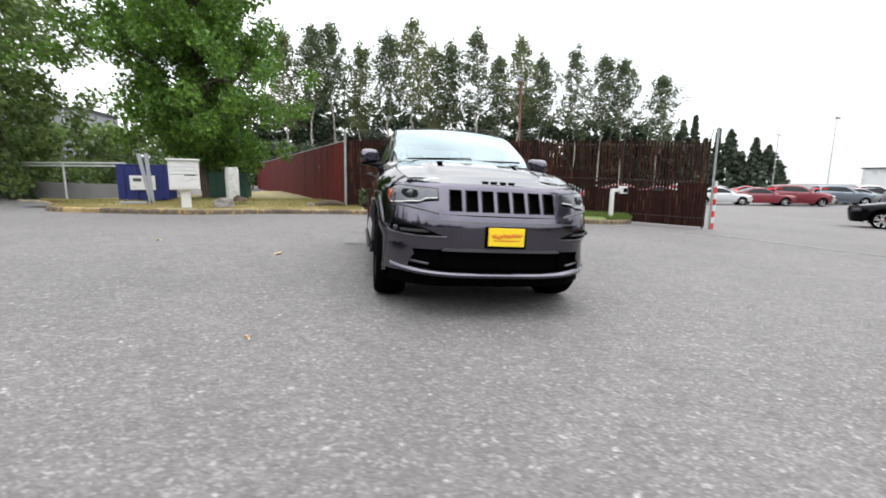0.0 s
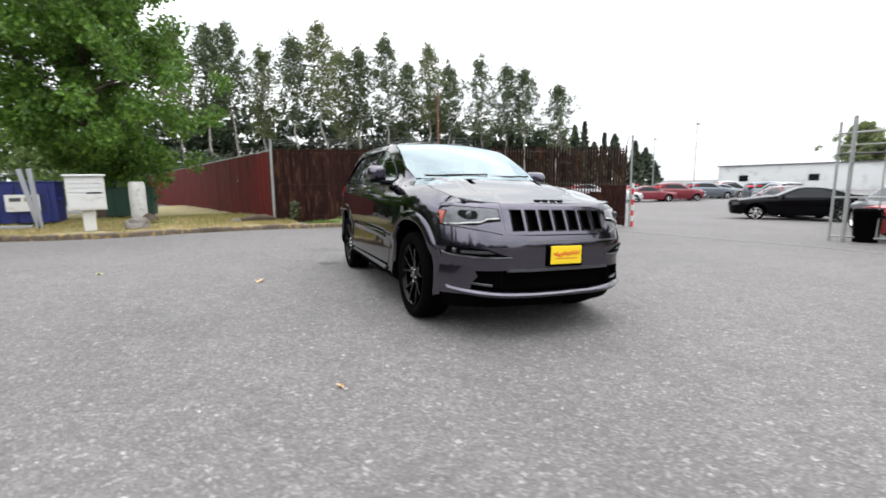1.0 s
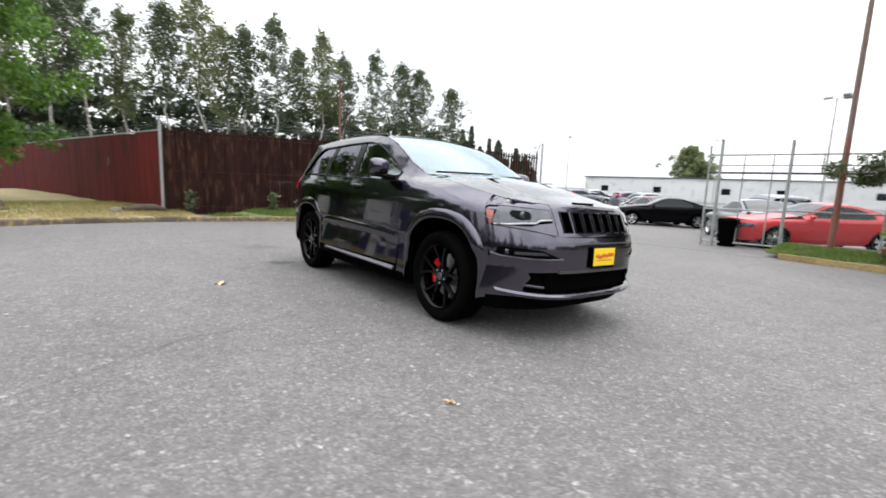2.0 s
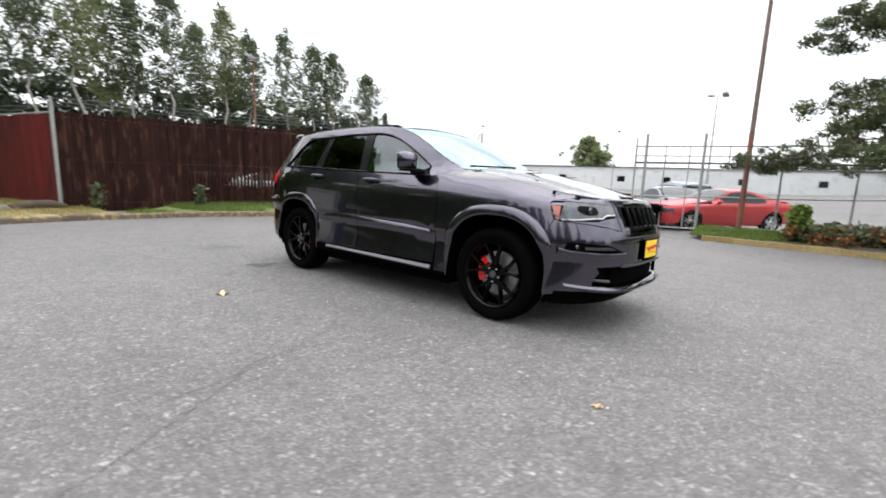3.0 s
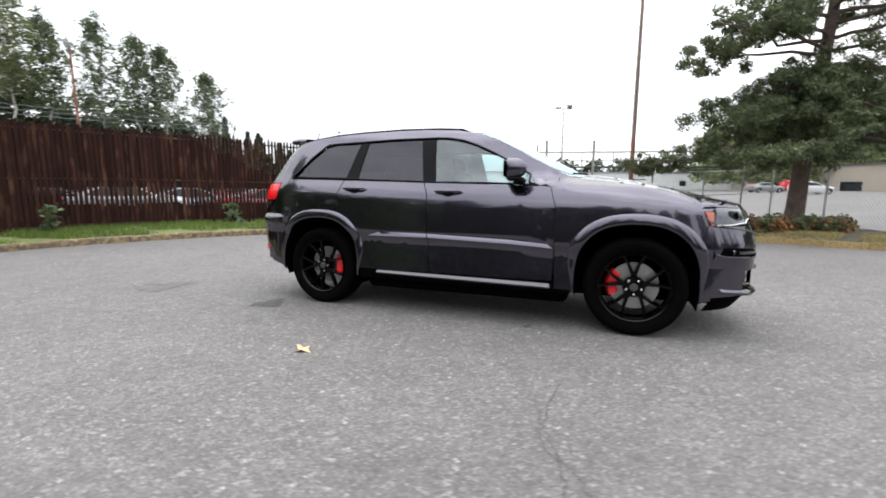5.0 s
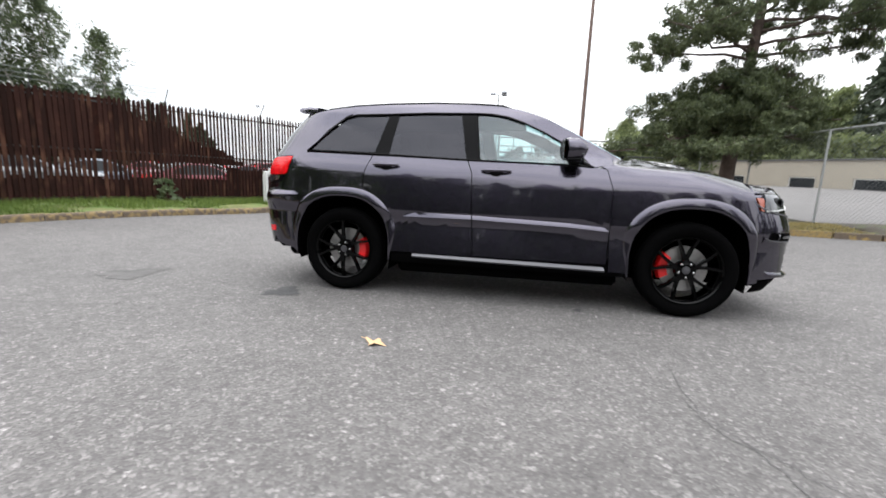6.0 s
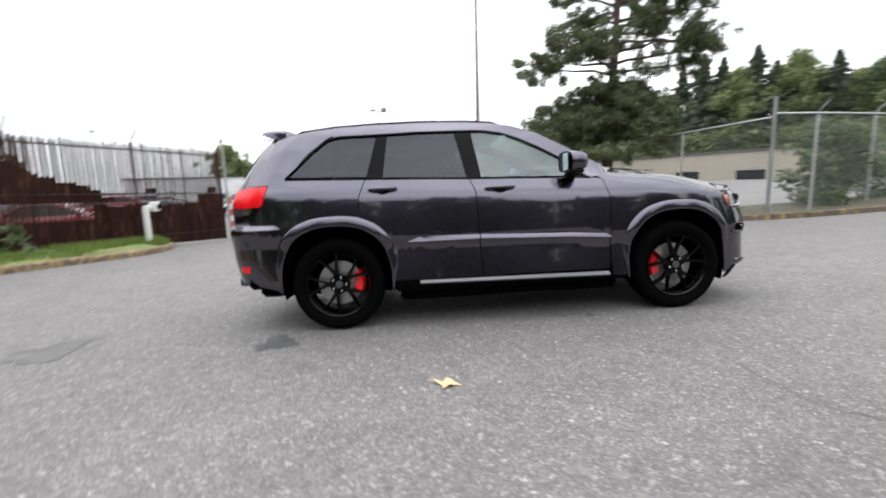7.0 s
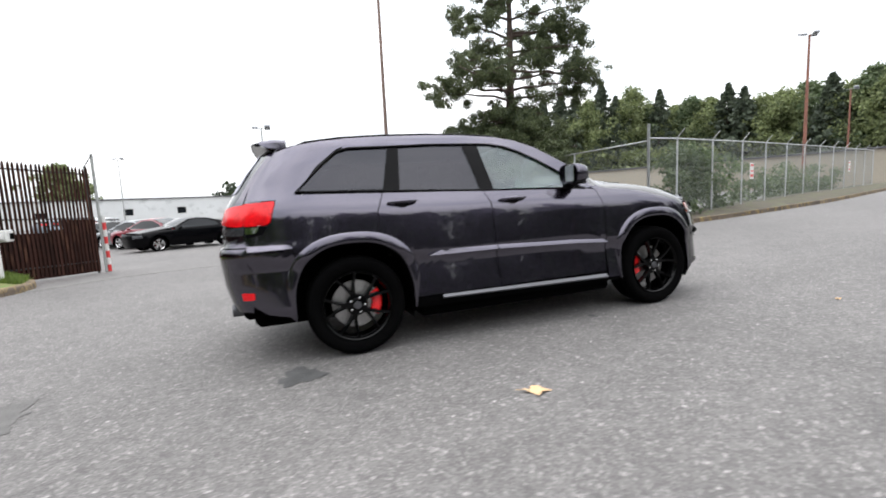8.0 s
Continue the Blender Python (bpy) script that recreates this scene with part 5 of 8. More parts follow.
    part("cowl", b, "matte_black", root, "black cowl below the windscreen")
    for x0, x1 in ((-0.62, 0.05), (0.0, 0.62)):
        b = Build()
        pts = []
        for k in range(7):
            x = x0 + (x1 - x0) * k / 6
            q = screen_z(x, -0.90 + 0.05 * k / 6)
            pts.append((q[0], q[1] - 0.01, q[2] + 0.016))
        b.tube(pts, 0.008, 6)
        part("wiper", b, "matte_black", root, "black wiper")
    roof_ys = [-0.085, 0.1, 0.4, 0.7, 1.1, 1.5, 1.8, 1.95]
    part("roof", panel(strip(roof_ys, 0.0), O, step=0.1), "paint_grey", root)
    # spoiler over the rear window
    sp = Build()
    prof = [(1.86, 1.700), (2.00, 1.705), (2.12, 1.695), (2.15, 1.685), (2.10, 1.665), (1.95, 1.655), (1.86, 1.655)]
    vs = []
    xs_ = [-0.62, -0.60, -0.4, 0.0, 0.4, 0.60, 0.62]
    for x in xs_:
        k = 1 - 0.35 * (abs(x) / 0.62) ** 4
        vs += [(x, 1.86 + (y - 1.86) * k, z - 0.03 * (abs(x) / 0.62) ** 2 + (0.03 if abs(x) < 0.61 else 0.01)) for y, z in prof]
    n_ = len(prof)
    sp.add(vs, [(i * n_ + j, i * n_ + (j + 1) % n_, (i + 1) * n_ + (j + 1) % n_, (i + 1) * n_ + j) for i in range(len(xs_) - 1) for j in range(n_)] + [tuple(range(n_)), tuple(range((len(xs_) - 1) * n_, len(xs_) * n_))[::-1]])
    part("roof_spoiler", sp, "paint_grey", root, smooth=40)
    # rear end, as (x, z) outlines
    R = lambda a, b: (a, sh.back(a, b), b)
    def rx(z, y):
        return sh.flank(y, z)
    tg = [(-0.80, 0.90), (-0.80, 1.05), (-0.78, 1.2), (-0.70, 1.36), (-0.62, 1.55), (-0.56, 1.645)]
    tg = tg + [(-x, z) for x, z in tg[::-1]]
    part("tailgate", panel(tg, R, step=0.07), "paint_grey", root)
    rg = [(-0.62, 1.30), (-0.56, 1.48), (-0.50, 1.60)]
    part("rear_window", panel(soft_outline(rg + [(-x, z) for x, z in rg[::-1]], 0.04), R, step=0.08, off=0.005, depth=0.004), "glass_dark", root, "dark rear glass")
    rbp = [(-0.84, 0.42), (-0.86, 0.6), (-0.86, 0.89), (0.86, 0.89), (0.86, 0.6), (0.84, 0.42)]
    part("rear_bumper", panel(rbp, R, step=0.07), "paint_grey", root)
    # D-corner filler between flank and tailgate
    for s in (-1, 1):
        def W(a, b, s=s):
            return (s * a, sh.back(a, b), b)
        dp = [(0.785, 1.215), (0.70, 1.36), (0.62, 1.55), (0.56, 1.645), (0.62, 1.645), (0.70, 1.52), (0.78, 1.36), (0.845, 1.215)]
        part("pillar_corner", panel(dp, W, step=0.05, off=0.001), "paint_grey", root)
        lens = soft_outline([(0.50, 1.085), (0.50, 1.185), (0.80, 1.206), (0.826, 1.208), (0.834, 1.052), (0.80, 1.050)], 0.012)
        part("tail_lamp", panel(lens, W, step=0.04, off=0.006, depth=0.02), "lamp_red", root, "red tail lamp")
        part("reverse_lamp", panel(soft_outline([(0.56, 1.044), (0.836, 1.044), (0.836, 0.985), (0.58, 0.99)], 0.008), W, step=0.04, off=0.006, depth=0.02), "lamp_clear", root, "clear reversing lamp")
        part("bumper_reflector", panel(soft_outline([(0.80, 0.565), (0.86, 0.565), (0.86, 0.515), (0.80, 0.51)], 0.006), W, step=0.05, off=0.005, depth=0.012), "lamp_red", root, "red reflector")
        part("corner_fill", panel([(0.79, 0.90), (0.79, 1.05), (0.86, 1.05), (0.90, 0.99), (0.905, 0.90)], W, step=0.05), "paint_grey", root)
        def TL(a, b, s=s):
            return (s * (sh.flank(a, b) + 0.005), a, b)
        part("tail_lamp_wrap", panel(soft_outline([(1.980, 1.220), (2.024, 1.070), (2.054, 1.052), (2.20, 1.048), (2.20, 1.213)], 0.012), TL, step=0.04, depth=0.02), "lamp_red", root, "red tail lamp")
        part("lamp_base", panel(soft_outline([(2.052, 1.046), (2.085, 0.985), (2.20, 0.965), (2.20, 1.042)], 0.01), TL, step=0.04, depth=0.012), "gloss_black", root, "dark lower lamp housing")
        part("reverse_lamp_wrap", panel(soft_outline([(2.105, 1.038), (2.125, 0.998), (2.20, 0.992), (2.20, 1.038)], 0.008), lambda a, b, s=s: (s * (sh.flank(a, b) + 0.009), a, b), step=0.04, depth=0.006), "chrome", root, "clear reversing lamp")
    dif = Build()
    dif.box((0, 2.14, 0.38), (1.30, 0.30, 0.10), c=0.03)
    part("rear_valance", dif, "matte_black", root, "black lower rear valance")
    for s in (-1, 1):
        b = Build()
        b.tube([(s * 0.56, 2.10, 0.40), (s * 0.56, 2.37, 0.41)], 0.05, 20)
        part("exhaust_tip", b, "satin_grey", root, "bright exhaust tip", smooth=40)
    # front end, as (x, z) outlines
    N = lambda a, b: (a, sh.front(a, b), b)
    def wide(z, y=-1.98):
        return sh.flank(y, z)
    top_z = 0.795
    up = [(-wide(z), z) for z in (0.53, 0.62, 0.70, 0.86)]
    bump = [(-0.665, 0.49), (-0.70, 0.44), (-0.715, 0.355), (-wide(0.34), 0.34), (-wide(0.40), 0.40)] + up + [(-0.80, 0.853), (-0.62, 0.822), (-0.47, 0.800), (-0.2, 0.793)]
    bump = bump + [(-x, z) for x, z in bump[::-1]] + [(0.68, 0.53), (0.46, 0.538), (-0.46, 0.538), (-0.68, 0.53)]
    part("front_bumper", panel(bump, N, step=0.05), "paint_grey", root)
    part("bumper_groove", panel([(-0.60, 0.745), (0.60, 0.745), (0.60, 0.757), (-0.60, 0.757)], N, step=0.06, off=0.002, depth=0.002), "satin_grey", root)
    for s in (-1, 1):
        def NS(a, b, s=s):
            return (s * a, sh.front(a, b), b)
        part("fog_slot", panel(soft_outline([(0.45, 0.636), (0.62, 0.698), (0.835, 0.712), (0.845, 0.655), (0.62, 0.632)], 0.012), NS, step=0.05, off=0.002, depth=0.004), "matte_black", root, "black lamp slot in the bumper")
        part("day_light", panel(soft_outline([(0.56, 0.662), (0.60, 0.682), (0.765, 0.682), (0.765, 0.662)], 0.006), NS, step=0.05, off=0.009, depth=0.008), "lamp_clear", root, "clear strip lamp")
        b = Build()
        b.lathe([(0.001, -0.012), (0.018, -0.008), (0.022, 0.004)], (s * 0.80, sh.front(0.80, 0.678) - 0.006, 0.678), "y", 16, close=False)
        part("fog_lamp", b, "lamp_clear", root, smooth=40)
        b = Build()
        b.tube([(s * x, sh.front(x, z) - 0.005, z) for x, z in ((0.86, 0.66), (0.82, 0.642), (0.70, 0.633), (0.56, 0.630), (0.44, 0.634))], 0.006, 6)
        part("slot_trim", b, "satin_grey", root, "grey trim line", smooth=60)
        # headlamp
        hl = soft_outline([(0.50, 0.985), (0.50, 0.912), (0.585, 0.905), (0.625, 0.882), (0.70, 0.878), (0.76, 0.868), (wide(0.868), 0.866), (wide(0.94), 0.94), (wide(1.0), 1.002), (0.76, 1.002)], 0.010)
        lamp = part("headlamp", panel(hl, NS, step=0.04, off=0.004, depth=0.03), "lamp_smoke", root, "clear headlamp")
        part("turn_signal", panel(soft_outline([(-1.912, 0.975), (-1.974, 0.970), (-1.976, 0.868), (-1.952, 0.880)], 0.008), lambda a, b, s=s: (s * (sh.flank(a, b) + 0.004), a, b), step=0.03, depth=0.02), "lamp_amber", lamp, "amber turn signal")
        part("lamp_bowl", panel(soft_outline([(0.645, 0.970), (0.645, 0.915), (0.72, 0.905), (0.765, 0.94), (0.75, 0.978)], 0.02), NS, step=0.03, off=0.006, depth=0.004), "gloss_black", lamp, "dark lamp bowl")
        b = Build()
        b.lathe([(0.001, -0.016), (0.02, -0.013), (0.031, 0.0)], (s * 0.70, sh.front(0.70, 0.942) - 0.008, 0.942), "y", 18, close=False)
        part("projector", b, "lamp_clear", lamp, smooth=40)
        part("lamp_bezel", panel([(0.47, 1.030), (0.47, 0.80), (0.62, 0.826), (0.80, 0.855), (0.838, 0.875), (0.862, 0.93), (0.850, 0.905), (0.790, 0.863), (0.66, 0.866), (0.60, 0.885), (0.495, 0.897), (0.495, 0.99), (0.78, 1.012), (0.877, 1.004), (0.878, 1.055), (0.80, 1.060), (0.70, 1.045)], NS, step=0.05, off=0.0, depth=0.01), "paint_grey", root)
        up_ = [Vector((0.72, sh.front(0.72, 1.03) + 0.004, 0))] + [Vector((sh.flank(y, sh.top(y)) - 0.006, y, 0)) for y in (-2.06, -2.0, -1.94, -1.87)]
        lo_ = [Vector((x, sh.front(x, z), z)) for x, z in ((0.68, 1.035), (0.78, 1.022), (0.84, 1.018), (0.874, 1.008))] + [Vector((sh.flank(-1.90, 1.0), -1.90, 1.0))]
        b = Build()
        for q in up_:
            q.z = hood_z(q.x, q.y)[2] - 0.004
        vs = []
        for k in range(13):
            t_ = k / 12 * 4
            i = min(3, int(t_))
            a_, c_ = up_[i].lerp(up_[i + 1], t_ - i), lo_[i].lerp(lo_[i + 1], t_ - i)
            m_ = a_.lerp(c_, 0.5) + Vector((0.01, -0.012, 0.006))
            vs += [(s * q.x, q.y, q.z) for q in (a_, m_, c_)]
        b.add(vs, [(k * 3 + j, k * 3 + j + 1, k * 3 + j + 4, k * 3 + j + 3)[::s] for k in range(12) for j in range(2)])
        part("lamp_brow", b, "paint_grey", root, smooth=70)
        b = Build()
        b.tube([(s * x, sh.front(x, z) - 0.007, z) for x, z in ((wide(0.873) - 0.004, 0.873), (0.77, 0.876), (0.71, 0.886), (0.632, 0.890), (0.592, 0.912), (0.506, 0.918))], 0.0055, 6)
        part("lamp_strip", b, "white", lamp, "white light strip along the lens", smooth=60)
        part("lamp_filler", panel([(0.45, 0.99), (0.45, 1.05), (0.70, 1.06), (0.885, 1.075), (0.895, 0.98)], NS, step=0.05, off=-0.012, depth=0), "paint_grey", root)
        b = Build()
        b.tube([(s * x, sh.front(x, z) - 0.006, z) for x, z in ((0.876, 1.0), (0.848, 0.895), (0.79, 0.857), (0.66, 0.838), (0.50, 0.806))], 0.007, 6)
        part("lamp_trim", b, "satin_grey", root, "grey trim under the headlamp", smooth=60)
    # grille: frame bars in front of a dark backing, seven openings
    gx0, gx1, gz0, gz1 = -0.475, 0.475, 0.800, 1.030
    part("grille_backing", panel([(gx0, gz0), (gx1, gz0), (gx1, gz1), (gx0, gz1)], lambda a, b: (a, sh.front(a, b) + 0.05, b), step=0.08, depth=0), "matte_black", root, "black grille mesh")
    def bar(pts):
        part("grille_bar", panel(pts, N, step=0.05, off=0.004, depth=0.05), "paint_grey", root, "grey grille bar")
    bar([(gx0, 0.985), (gx1, 0.985), (gx1, gz1), (gx0, gz1)])
    bar([(gx0, gz0), (gx1, gz0), (gx1, 0.826), (gx0, 0.826)])
    n_open, wdt, pit = 7, 0.096, 0.124
    lefts = [(-3 + k) * pit - wdt / 2 for k in range(n_open)]
    cuts = [gx0] + [v for l_ in lefts for v in (l_, l_ + wdt)] + [gx1]
    for a_, b__ in zip(cuts[0::2], cuts[1::2]):
        bar([(a_, 0.8265), (b__, 0.8265), (b__, 0.9845), (a_, 0.9845)])
    for l_ in lefts:
        b = Build()
        y = lambda x, z: sh.front(x, z) - 0.007
        c_ = [(l_ + 0.004, 0.832), (l_ + wdt - 0.004, 0.832), (l_ + wdt - 0.004, 0.980), (l_ + 0.004, 0.980), (l_ + 0.004, 0.832)]
        b.tube([(x, y(x, z), z) for x, z in c_], 0.006, 6)
        part("grille_ring", b, "gloss_black", root, "dark ring round a grille opening", smooth=60)
    # lower intake and lip
    part("intake", panel([(-0.74, 0.33), (-0.74, 0.55), (0.74, 0.55), (0.74, 0.33)], lambda a, b: (a, sh.front(a, b) + 0.055, b), step=0.07, depth=0), "matte_black", root, "black lower intake")
    part("intake_trim", panel([(-0.47, 0.528), (0.47, 0.528), (0.45, 0.548), (-0.45, 0.548)], N, step=0.05, off=0.012, depth=0.03), "satin_grey", root, "grey bar above the intake")
    for s in (-1, 1):
        b = Build()
        for p_, q_ in (((0.50, 0.40), (0.50, 0.53)), ((0.53, 0.40), (0.53, 0.53))):
            b.tube([(s * p_[0], sh.front(p_[0], p_[1]) + 0.03, p_[1]), (s * q_[0], sh.front(q_[0], q_[1]) + 0.03, q_[1])], 0.014, 6)
        part("intake_divider", b, "matte_black", root, smooth=40)
        b = Build()
        b.tube([(s * x, sh.front(x, 0.44) + 0.02, z) for x, z in ((0.56, 0.42), (0.62, 0.425), (0.69, 0.435))], 0.01, 6)
        part("duct_blade", b, "satin_grey", root, smooth=40)
    lip = Build()
    xs_ = np.linspace(-0.835, 0.835, 37)
    vs = []
    for x in xs_:
        t_ = abs(x) / 0.835
        y = sh.front(min(abs(x), 0.885), 0.36) - 0.014 + 0.012 * t_ ** 3
        z = 0.345 + 0.035 * t_ ** 4
        vs += [(x, y, z + 0.018), (x, y - 0.012, z + 0.004), (x, y, z - 0.016), (x, y + 0.12, z - 0.03), (x, y + 0.12, z + 0.05), (x, y + 0.03, z + 0.035)]
    lip.add(vs, [(i * 6 + j, i * 6 + (j + 1) % 6, (i + 1) * 6 + (j + 1) % 6, (i + 1) * 6 + j) for i in range(36) for j in range(6)] + [tuple(range(6)), tuple(range(216, 222))[::-1]])
    part("front_lip", lip, "paint_grey", root, "lower front lip", smooth=40)
    part("lower_valance", panel([(-0.84, 0.23), (-0.84, 0.35), (0.84, 0.35), (0.84, 0.23)], lambda a, b: (a, sh.front(a, b) + 0.05, b), step=0.08, depth=0), "matte_black", root)
    # plate with a red script stroke
    pl = Build()
    py = -2.385
    pl.box((0.012, py, 0.642), (0.315, 0.016, 0.165), c=0.003)
    plate = part("plate_holder", pl, "matte_black", root, "black plate frame")
    pl = Build()
    pl.box((0.012, py - 0.010, 0.648), (0.284, 0.006, 0.138), c=0.002)
    part("plate_card", pl, "plate_yellow", plate, "yellow card plate with a red stroke")
    pl = Build()
    pl.tube([(0.012 - 0.118 + 0.232 * k / 80 + 0.008 * math.cos(k * 0.8), py - 0.0145, 0.650 + 0.012 * math.sin(k * 0.8) + 0.010 * math.sin(k * 0.23) * (1 - k / 80) + 0.0002 * k) for k in range(81)], 0.0040, 5)
    pl.box((0.012, py - 0.0145, 0.622), (0.20, 0.003, 0.005))
    part("plate_stroke", pl, "ink_red", plate, "red script stroke")
    # mirrors
    for s in (-1, 1):
        b = Build()
        vs, fs = [], []
        rings = [(-0.60, 0.045, 0.04), (-0.585, 0.075, 0.062), (-0.545, 0.098, 0.080), (-0.48, 0.104, 0.088), (-0.455, 0.098, 0.082)]
        seg = 16
        for y, a_, c_ in rings:
            for k in range(seg):
                an = 2 * math.pi * k / seg
                cx, sn = math.cos(an), math.sin(an)
                r_ = (abs(cx) ** 4 + abs(sn) ** 4) ** -0.25
                vs.append((s * (0.985 + a_ * cx * r_), y + 0.03 * cx * -1, 1.305 + c_ * sn * r_))
        for i in range(len(rings) - 1):
            fs += [(i * seg + k, i * seg + (k + 1) % seg, (i + 1) * seg + (k + 1) % seg, (i + 1) * seg + k) for k in range(seg)]
        fs += [tuple(range(seg)), tuple(range((len(rings) - 1) * seg, len(rings) * seg))[::-1]]
        b.add(vs, fs)
        mir = part("door_mirror", b, "paint_grey", root, "grey door mirror", smooth=50)
        b = Build()
        b.box((s * 0.885, -0.54, 1.215), (0.16, 0.09, 0.05), c=0.015)
        b.box((s * 0.985, -0.53, 1.225), (0.19, 0.11, 0.03), c=0.012)
        part("mirror_foot", b, "gloss_black", mir, "black mirror foot", smooth=50)
        b = Build()
        b.box((s * 0.985, -0.449, 1.305), (0.17, 0.004, 0.135), c=0.001)
        part("mirror_glass", b, "chrome", mir, "mirror glass")
        b = Build()
        b.box((s * 1.03, -0.592, 1.262), (0.10, 0.02, 0.014), c=0.004)
        part("mirror_signal", b, "lamp_clear", mir, "clear mirror lamp strip")
    # handles
    for s in (-1, 1):
        for ya, yb, z, dr in ((-0.045, 0.205, 1.125, fd), (0.93, 1.165, 1.155, rd)):
            b = Build()
            pts = []
            for k in range(9):
                y = ya + (yb - ya) * k / 8
                lift = 0.012 + 0.032 * math.sin(math.pi * min(1, max(0, (k + 0.6) / 9.2)))
                pts.append((s * (sh.flank(y, z) + lift), y, z + 0.004))
            b.tube(pts, [0.008, 0.013, 0.015, 0.016, 0.016, 0.016, 0.015, 0.013, 0.008], 8)
            part("door_handle", b, "paint_grey", dr[s], "grey door handle", smooth=60)
            cup = [(0.5 * (ya + yb) + 0.055 * math.cos(t), z - 0.012 + 0.032 * math.sin(t)) for t in np.linspace(0, 2 * math.pi, 16, endpoint=False)]
            part("handle_cup", panel(cup, lambda a, b_, s=s: (s * (sh.flank(a, b_) + 0.002), a, b_), step=0.05, depth=0), "gloss_black", dr[s])
    # floor, cabin
    b = Build()
    b.box((0, 0, 0.30), (1.72, 1.90, 0.19), c=0.03)
    b.box((0, 0, 0.385), (1.80, 1.95, 0.06), c=0.02)
    b.box((0, -1.5, 0.40), (1.14, 1.3, 0.34), c=0.04)
    b.box((0, 1.55, 0.41), (1.14, 1.35, 0.34), c=0.04)
    part("underbody", b, "matte_black", root, "black underbody")
    b = Build()
    b.box((0, -0.72, 1.08), (1.45, 0.5, 0.20), c=0.06)
    b.box((0, -0.10, 0.85), (0.28, 0.9, 0.30), c=0.05)
    part("dashboard", b, "cabin", root, "dark dashboard")
    for x in (-0.37, 0.37):
        for y, tilt in ((0.30, -14), (1.12, -16)):
            b = Build()
            tl = Matrix.Rotation(radians(tilt), 3, "X")
            b.box((x, y - 0.28, 0.75), (0.5, 0.52, 0.16), c=0.05)
            b.box((x, y + 0.05, 1.08), (0.48, 0.13, 0.62), turn=tl, c=0.05)
            b.box((x, y + 0.15, 1.46), (0.26, 0.09, 0.17), turn=tl, c=0.04)
            part("seat", b, "cabin", root, "dark seat", smooth=30)
    b = Build()
    ring = [(0.36 + 0.18 * math.cos(t), -0.36 + 0.07 * math.sin(t), 1.10 + 0.165 * math.sin(t)) for t in np.linspace(0, 2 * math.pi, 25)]
    b.tube(ring, 0.016, 8, cap=False)
    b.box((0.36, -0.37, 1.10), (0.32, 0.04, 0.05), c=0.015)
    part("steering_wheel", b, "cabin", root, "dark steering wheel", smooth=50)
    for s in (-1, 1):
        b = Build()
        b.box((s * 0.86, 0.0, 0.80), (0.06, 1.84, 0.72), c=0.02)
        part("door_lining", b, "cabin", root)
    b = Build()
    b.box((0, 0.85, 1.655), (1.15, 1.9, 0.03), c=0.01)
    part("headliner", b, "cabin", root)
    # wheels
    for s in (-1, 1):
        wheel(root, s * 0.885, fw, hub, 0.383, 0.285, 0.272, s, "wheel_black", 0.35 if s < 0 else 1.1, caliper=0.12 if s > 0 else math.pi - 0.12)
        wheel(root, s * 0.885, rw, hub, 0.383, 0.285, 0.272, s, "wheel_black", 0.62, caliper=math.pi if s > 0 else 0.0)
    return root


TILT = Matrix(((0.9992, -0.0003, 0.0412, 0), (-0.0003, 0.9999, 0.0145, 0), (-0.0412, -0.0145, 0.9990, 0), (0, 0, 0, 1)))
suv(Matrix.Translation(TILT.to_3x3() @ Vector((0, 0, 0.0))) @ TILT)


